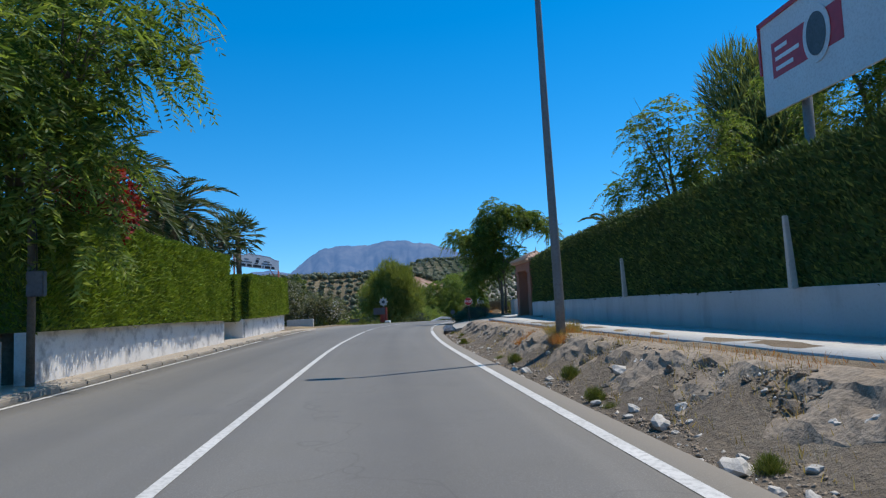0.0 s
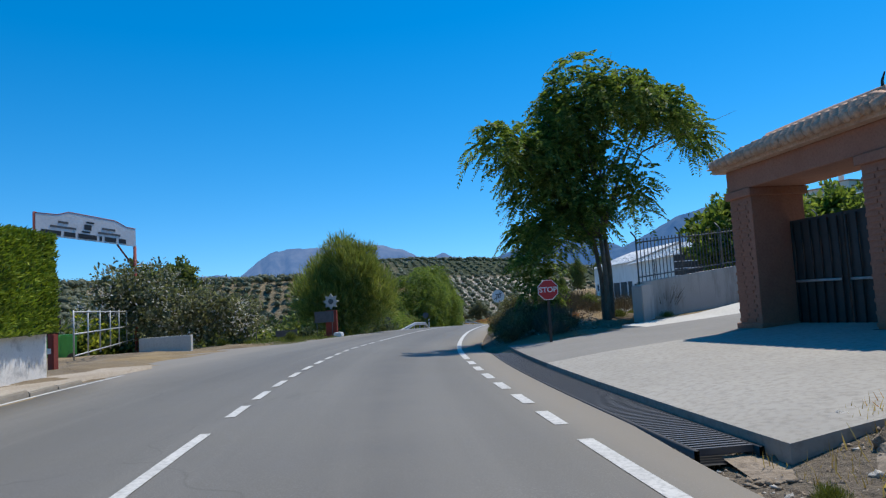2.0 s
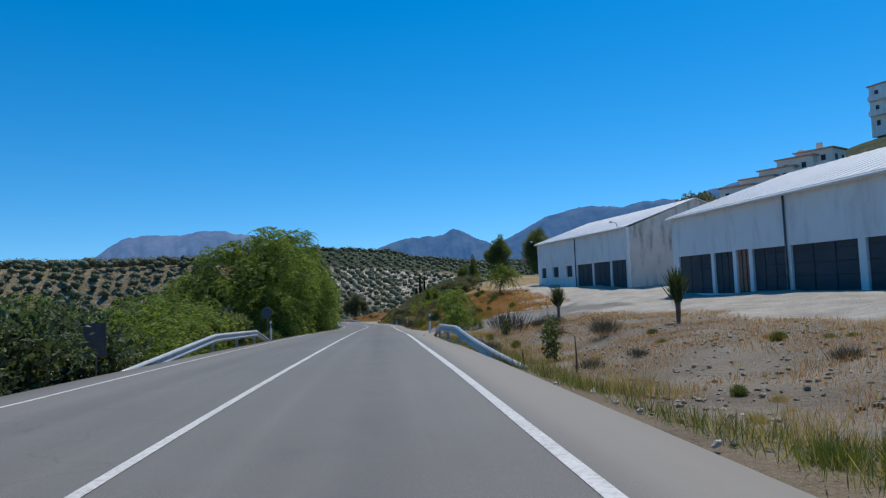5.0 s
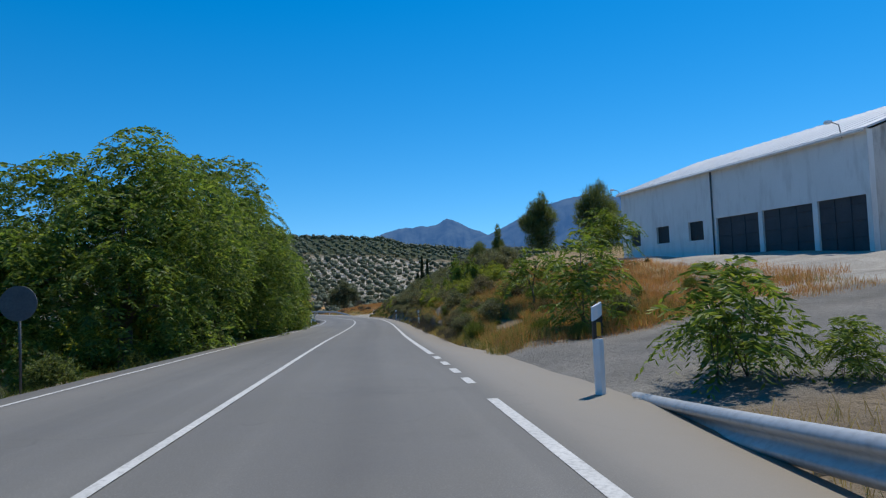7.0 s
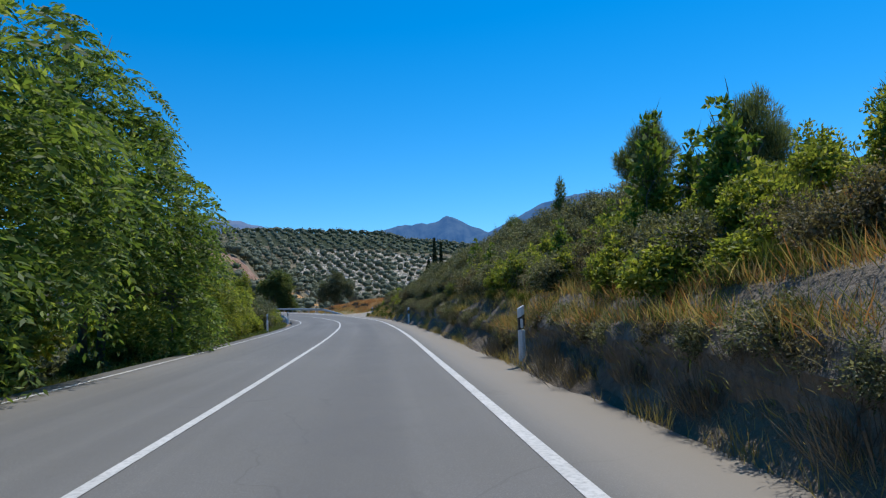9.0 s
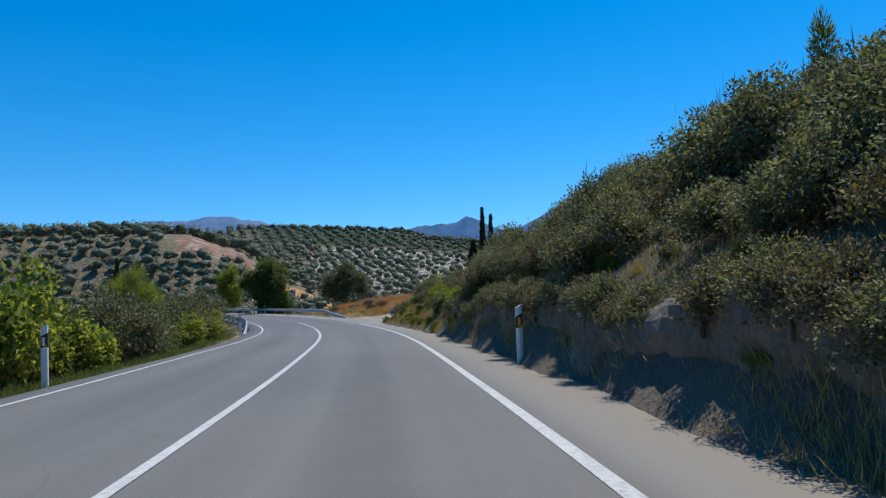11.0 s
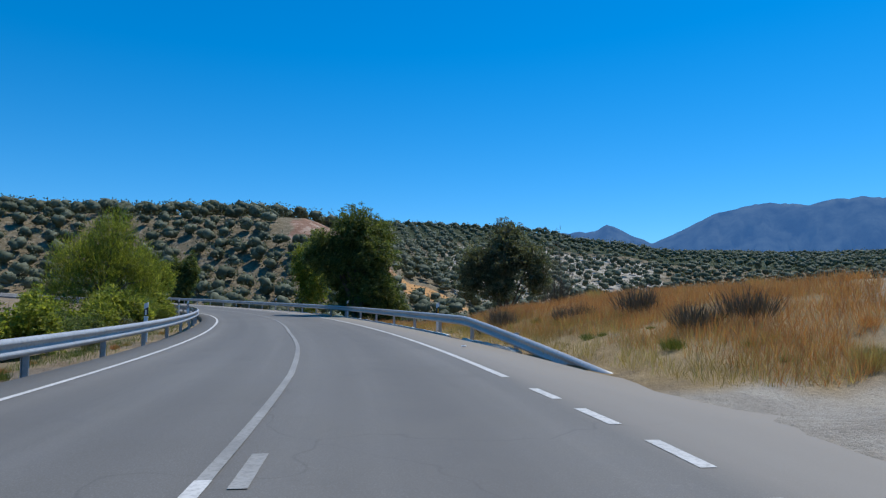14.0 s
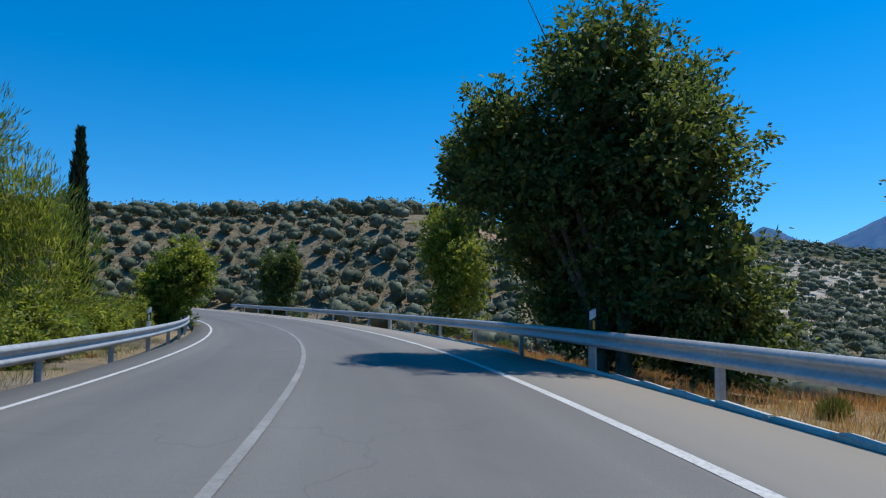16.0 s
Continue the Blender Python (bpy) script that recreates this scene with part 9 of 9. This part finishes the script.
# ---- stones on the banks ----
def stones():
    rng = np.random.default_rng(7)
    meshes = []
    for k in range(5):
        bm = bmesh.new()
        bmesh.ops.create_icosphere(bm, subdivisions=2, radius=1.0)
        for v in bm.verts:
            n = noise.noise(v.co * 1.3 + Vector((k * 7.0, 0, 0)))
            v.co *= 0.85 + 0.5 * n
            v.co.z *= 0.6
        me = bpy.data.meshes.new("stone")
        bm.to_mesh(me)
        bm.free()
        me.materials.append(M_STONE)
        meshes.append(me)
    spots = [(46.2, 4.3, 0.13), (47.0, 4.35, 0.11), (47.9, 4.2, 0.09), (44.6, 4.15, 0.14), (52.0, 4.25, 0.12), (48.8, 4.9, 0.16)]
    for k in range(150):
        spots.append((40 + 31 * rng.random(), 4.05 + 1.4 * rng.random() ** 1.3, 0.025 + 0.06 * rng.random() ** 2))
    for k in range(30):
        spots.append((44 + 36 * rng.random(), -4.35 + 0.3 * rng.random(), 0.02 + 0.04 * rng.random() ** 2))
    for k in range(60):
        spots.append((86 + 145 * rng.random(), 4.6 + 0.5 * rng.random(), 0.03 + 0.05 * rng.random()))
    for s, l, r in spots:
        p = rp(s, l)
        ob = new("stone", meshes[int(rng.integers(5))])
        ob.matrix_basis = pose(p.x, p.y, gz(p.x, p.y) + r * 0.25, 20 * rng.normal(), 20 * rng.normal(), 360 * rng.random()) @ Matrix.Scale(r, 4)
        tagged(ob, "pale loose stone on the dry verge", "stone", "stones on the verge")
    # crumbling clods that make up the broken face of the verge and the foot of the cuts
    clods = []
    for me in meshes[:3]:
        m2 = me.copy()
        m2.name = "earth_clod"
        m2.materials.clear()
        m2.materials.append(M_CLOD)
        clods.append(m2)
    places = [(40 + 31 * rng.random(), 4.3 + 1.1 * rng.random(), 0.04 + 0.12 * rng.random() ** 2) for _ in range(90)]
    places += [(84 + 17 * rng.random(), 4.6 + 0.8 * rng.random(), 0.05 + 0.12 * rng.random() ** 2) for _ in range(30)]
    places += [(157 + 79 * rng.random(), 4.75 + 0.8 * rng.random(), 0.05 + 0.14 * rng.random() ** 2) for _ in range(60)]
    for s, l, r in places:
        p = rp(s, l)
        ob = new("earth_clod", clods[int(rng.integers(3))])
        ob.matrix_basis = pose(p.x, p.y, gz(p.x, p.y) - r * 0.1, 40 * rng.normal(), 40 * rng.normal(), 360 * rng.random()) @ Matrix.Scale(r, 4)
        tagged(ob, "brown crumbling clod of earth on a bank", "clod", "clods on the banks")



def rubble(name, label, regions, n, lo, hi, mat, seed):
    """Small broken stones strewn too thickly to count: eight-sided lumps in one mesh."""
    rng = np.random.default_rng(seed)
    S, L = [], []
    for s0, s1, l0, l1 in regions:
        k = n // len(regions)
        S.append(s0 + (s1 - s0) * rng.random(k))
        L.append(l0 + (l1 - l0) * rng.random(k))
    s, l = np.concatenate(S), np.concatenate(L)
    c, t = along(s)
    x, y = c[:, 0] + t[:, 1] * l, c[:, 1] - t[:, 0] * l
    keep = hash_noise(x, y, 0.9) + 0.6 * hash_noise(x + 7, y, 0.35) > -0.65
    x, y = x[keep], y[keep]
    m = len(x)
    r = lo + (hi - lo) * rng.random(m) ** 3
    base = np.array([(1, 0, 0), (0, 1, 0), (-1, 0, 0), (0, -1, 0), (0, 0, 1), (0, 0, -1)], float)
    d = base[None] * (0.6 + 0.8 * rng.random((m, 6, 1))) + 0.25 * rng.normal(size=(m, 6, 3))
    a = rng.random(m) * 2 * math.pi
    ca, sa = np.cos(a)[:, None], np.sin(a)[:, None]
    d = np.stack([d[..., 0] * ca - d[..., 1] * sa, d[..., 0] * sa + d[..., 1] * ca, d[..., 2] * 0.75], -1)
    V = np.column_stack([x, y, ground_z(x, y) + r * 0.2])[:, None, :] + d * r[:, None, None]
    f = np.array([(0, 1, 4), (1, 2, 4), (2, 3, 4), (3, 0, 4), (1, 0, 5), (2, 1, 5), (3, 2, 5), (0, 3, 5)])
    F = (np.arange(m)[:, None, None] * 6 + f[None]).reshape(-1, 3)
    tagged(new(name, mesh_from(name, V.reshape(-1, 3), F, mat)), label, "rubble", kind="stuff")


rubble("verge_rubble", "grey-brown broken rubble on the verge", [(40, 72, 4.05, 5.5)], 18000, 0.008, 0.036, M_CLOD, 211)
rubble("pale_rubble", "pale chips of stone on the verge", [(40, 72, 4.0, 5.4), (104, 141, 5.2, 13), (84, 101, 4.4, 7)], 5000, 0.008, 0.035, M_STONE, 212)
rubble("bank_rubble", "brown broken earth on banks and slopes", [(84, 101, 4.3, 7.5), (104, 141, 4.9, 13)], 12000, 0.012, 0.065, M_CLOD, 213)
rubble("pavement_rubble", "crumbs of plaster and earth on the pavement", [(45, 80, -4.45, -3.9)], 2500, 0.008, 0.04, M_STONE, 214)


def fringe(name, label, points, per, leaf, height, out, seed):
    """Grass that hangs over the edge of the cut or clings to its face."""
    rng = np.random.default_rng(seed)
    P = np.array(points, float)
    pick = rng.integers(len(P), size=len(P) * per)
    row = rng.integers(P.shape[1], size=len(pick))
    p = P[pick, row] + rng.normal(size=(len(pick), 3)) * np.array([0.10, 0.14, 0.02])
    keep = hash_noise(p[:, 1], p[:, 2], 0.8) + 0.5 * hash_noise(p[:, 1], p[:, 0], 0.3) > -0.1
    p = p[keep]
    w = np.column_stack([-out + 0.4 * rng.normal(size=len(p)), 0.4 * rng.normal(size=len(p)), 0.55 + 0.5 * rng.random(len(p))])
    tagged(new(name, blades(name, p, w, height * (0.4 + rng.random(len(p))), 0.005 + 0.006 * rng.random(len(p)), leaf, rng, 0.12)), label, "grass", kind="stuff")


fringe("edge_straw", "dry grass hanging over the edge of a road cut", CUT_EDGE[:130], 70, L_STRAW, 0.27, 0.1, 221)
fringe("edge_weeds", "green grass hanging over the edge of a road cut", CUT_EDGE[:130], 50, L_WEED, 0.28, 0.1, 222)
fringe("edge_rust", "rusty grass hanging over the edge of a road cut", CUT_EDGE[:90], 40, L_REDSTRAW, 0.26, 0.1, 223)
fringe("face_weeds", "thin weeds clinging to a steep earth face", CUT_FACE, 9, L_WEED, 0.15, 0.5, 224)
fringe("face_straw", "thin straw clinging to a steep earth face", CUT_FACE, 12, L_STRAW, 0.13, 0.5, 225)

stones()
for s, l in ((137.4, 3.85), (241.0, 4.0), (257.6, 4.2)):
    p = rp(s, l, 0.012)
    tagged(part("paper_scrap", boxed(p.x - 0.06, p.x + 0.06, p.y - 0.035, p.y + 0.035, p.z - 0.02, p.z + 0.010, bevel=0.007), M_WHITE), "crumpled white scrap on the asphalt shoulder", "litter")


# ---- olive groves on the hills ----
def groves():
    rng = np.random.default_rng(301)
    P = []
    for r0, r1, step in ((48, 330, 5.5), (330, 440, 6.8), (440, 780, 8.8)):
        g = np.arange(-r1, r1, step)
        X, Y = np.meshgrid(g, g)
        x = X.ravel() * 0.94 - Y.ravel() * 0.34 + HUB[0] + rng.normal(size=X.size) * 0.7
        y = X.ravel() * 0.34 + Y.ravel() * 0.94 + HUB[1] + rng.normal(size=X.size) * 0.7
        dx, dy = x - HUB[0], y - HUB[1]
        r, az = np.hypot(dx, dy), np.degrees(np.arctan2(-dx, dy))
        ok = (r > r0) & (r < r1) & (az > -32) & (az < np.where(r < 330, 125, 92))
        x, y, r, az = x[ok], y[ok], r[ok], az[ok]
        s, l, _ = road_coords(x, y)
        quarry = (az > 16.2) & (az < 24.0) & (r > 233) & (r < 266) | (az > 13) & (az < 17.5) & (r > 247) & (r < 270)
        field = np.hypot((x + 75) / 15, (y - 404) / 9) < 1.15
        thin = (az > -3) & (az < 13) & (r > 275) & (r < 450) & (rng.random(len(x)) < 0.12)
        quarry = quarry | thin
        ok = np.where((l < 0) & (s < 160), l < -32, (np.abs(l) > 36) | (s > 398) & (np.hypot(x - RC[-1, 0], y - RC[-1, 1]) > 40)) & ~quarry & ~field & (rng.random(len(x)) > 0.08)
        P.append(np.column_stack([x[ok], y[ok], r[ok]]))
    P = np.concatenate(P)
    z = ground_z(P[:, 0], P[:, 1])
    g = (1 + 5 ** 0.5) / 2
    ico = unit(np.array([(-1, g, 0), (1, g, 0), (-1, -g, 0), (1, -g, 0), (0, -1, g), (0, 1, g), (0, -1, -g), (0, 1, -g), (g, 0, -1), (g, 0, 1), (-g, 0, -1), (-g, 0, 1)]))
    tri = np.array([(0, 11, 5), (0, 5, 1), (0, 1, 7), (0, 7, 10), (0, 10, 11), (1, 5, 9), (5, 11, 4), (11, 10, 2), (10, 7, 6), (7, 1, 8), (3, 9, 4), (3, 4, 2), (3, 2, 6), (3, 6, 8), (3, 8, 9), (4, 9, 5), (2, 4, 11), (6, 2, 10), (8, 6, 7), (9, 8, 1)])
    # every olive: a few ragged leafy lumps, and loose sprays round them
    for a, b, lumps, n, leaf in ((0, 110, 6, 140, 0.40), (110, 190, 5, 70, 0.55), (190, 330, 4, 36, 0.8), (330, 470, 3, 14, 1.0), (470, 800, 2, 6, 1.4)):
        k = (P[:, 2] >= a) & (P[:, 2] < b)
        c = np.column_stack([P[k, 0], P[k, 1], z[k]])
        m = len(c)
        if not m:
            continue
        size = 1.75 + 0.9 * rng.random(m)
        off = unit(rng.normal(size=(m, lumps, 3))) * np.array([0.62, 0.62, 0.34]) * (0.5 + 0.5 * rng.random((m, lumps, 1)))
        mid = c[:, None] + off * size[:, None, None] + np.array([0, 0, 1.0]) * (size * 0.95 + 0.5)[:, None, None]
        rad = (0.62 + 0.22 * rng.random((m, lumps))) * size[:, None]
        V = mid[:, :, None] + ico[None, None] * rad[..., None, None] * (0.62 + 0.6 * rng.random((m, lumps, 12, 1))) * np.array([1.0, 1.0, 0.88])
        F = (np.arange(m * lumps)[:, None, None] * 12 + tri[None]).reshape(-1, 3)
        tagged(new("olive_grove", mesh_from("olive_grove", V.reshape(-1, 3), F, L_GROVE)), "rows of grey-green olive trees over pale soil", "olive grove", kind="stuff")
        d = unit(rng.normal(size=(m, n, 3)))
        base = c[:, None] + d * np.array([1.1, 1.1, 0.8]) * (0.75 + 0.35 * rng.random((m, n, 1))) * size[:, None, None] + np.array([0, 0, 1.0]) * (size * 0.98 + 0.5)[:, None, None]
        base, way = base.reshape(-1, 3), (d + 0.7 * rng.normal(size=d.shape)).reshape(-1, 3)
        me = blades("olive_grove", base, way, leaf * (0.6 + 0.6 * rng.random(len(base))), leaf * 0.55, L_GROVE, rng)
        tagged(new("olive_grove", me), "loose outer sprays of olive trees in rows", "olive grove", kind="stuff")


groves()
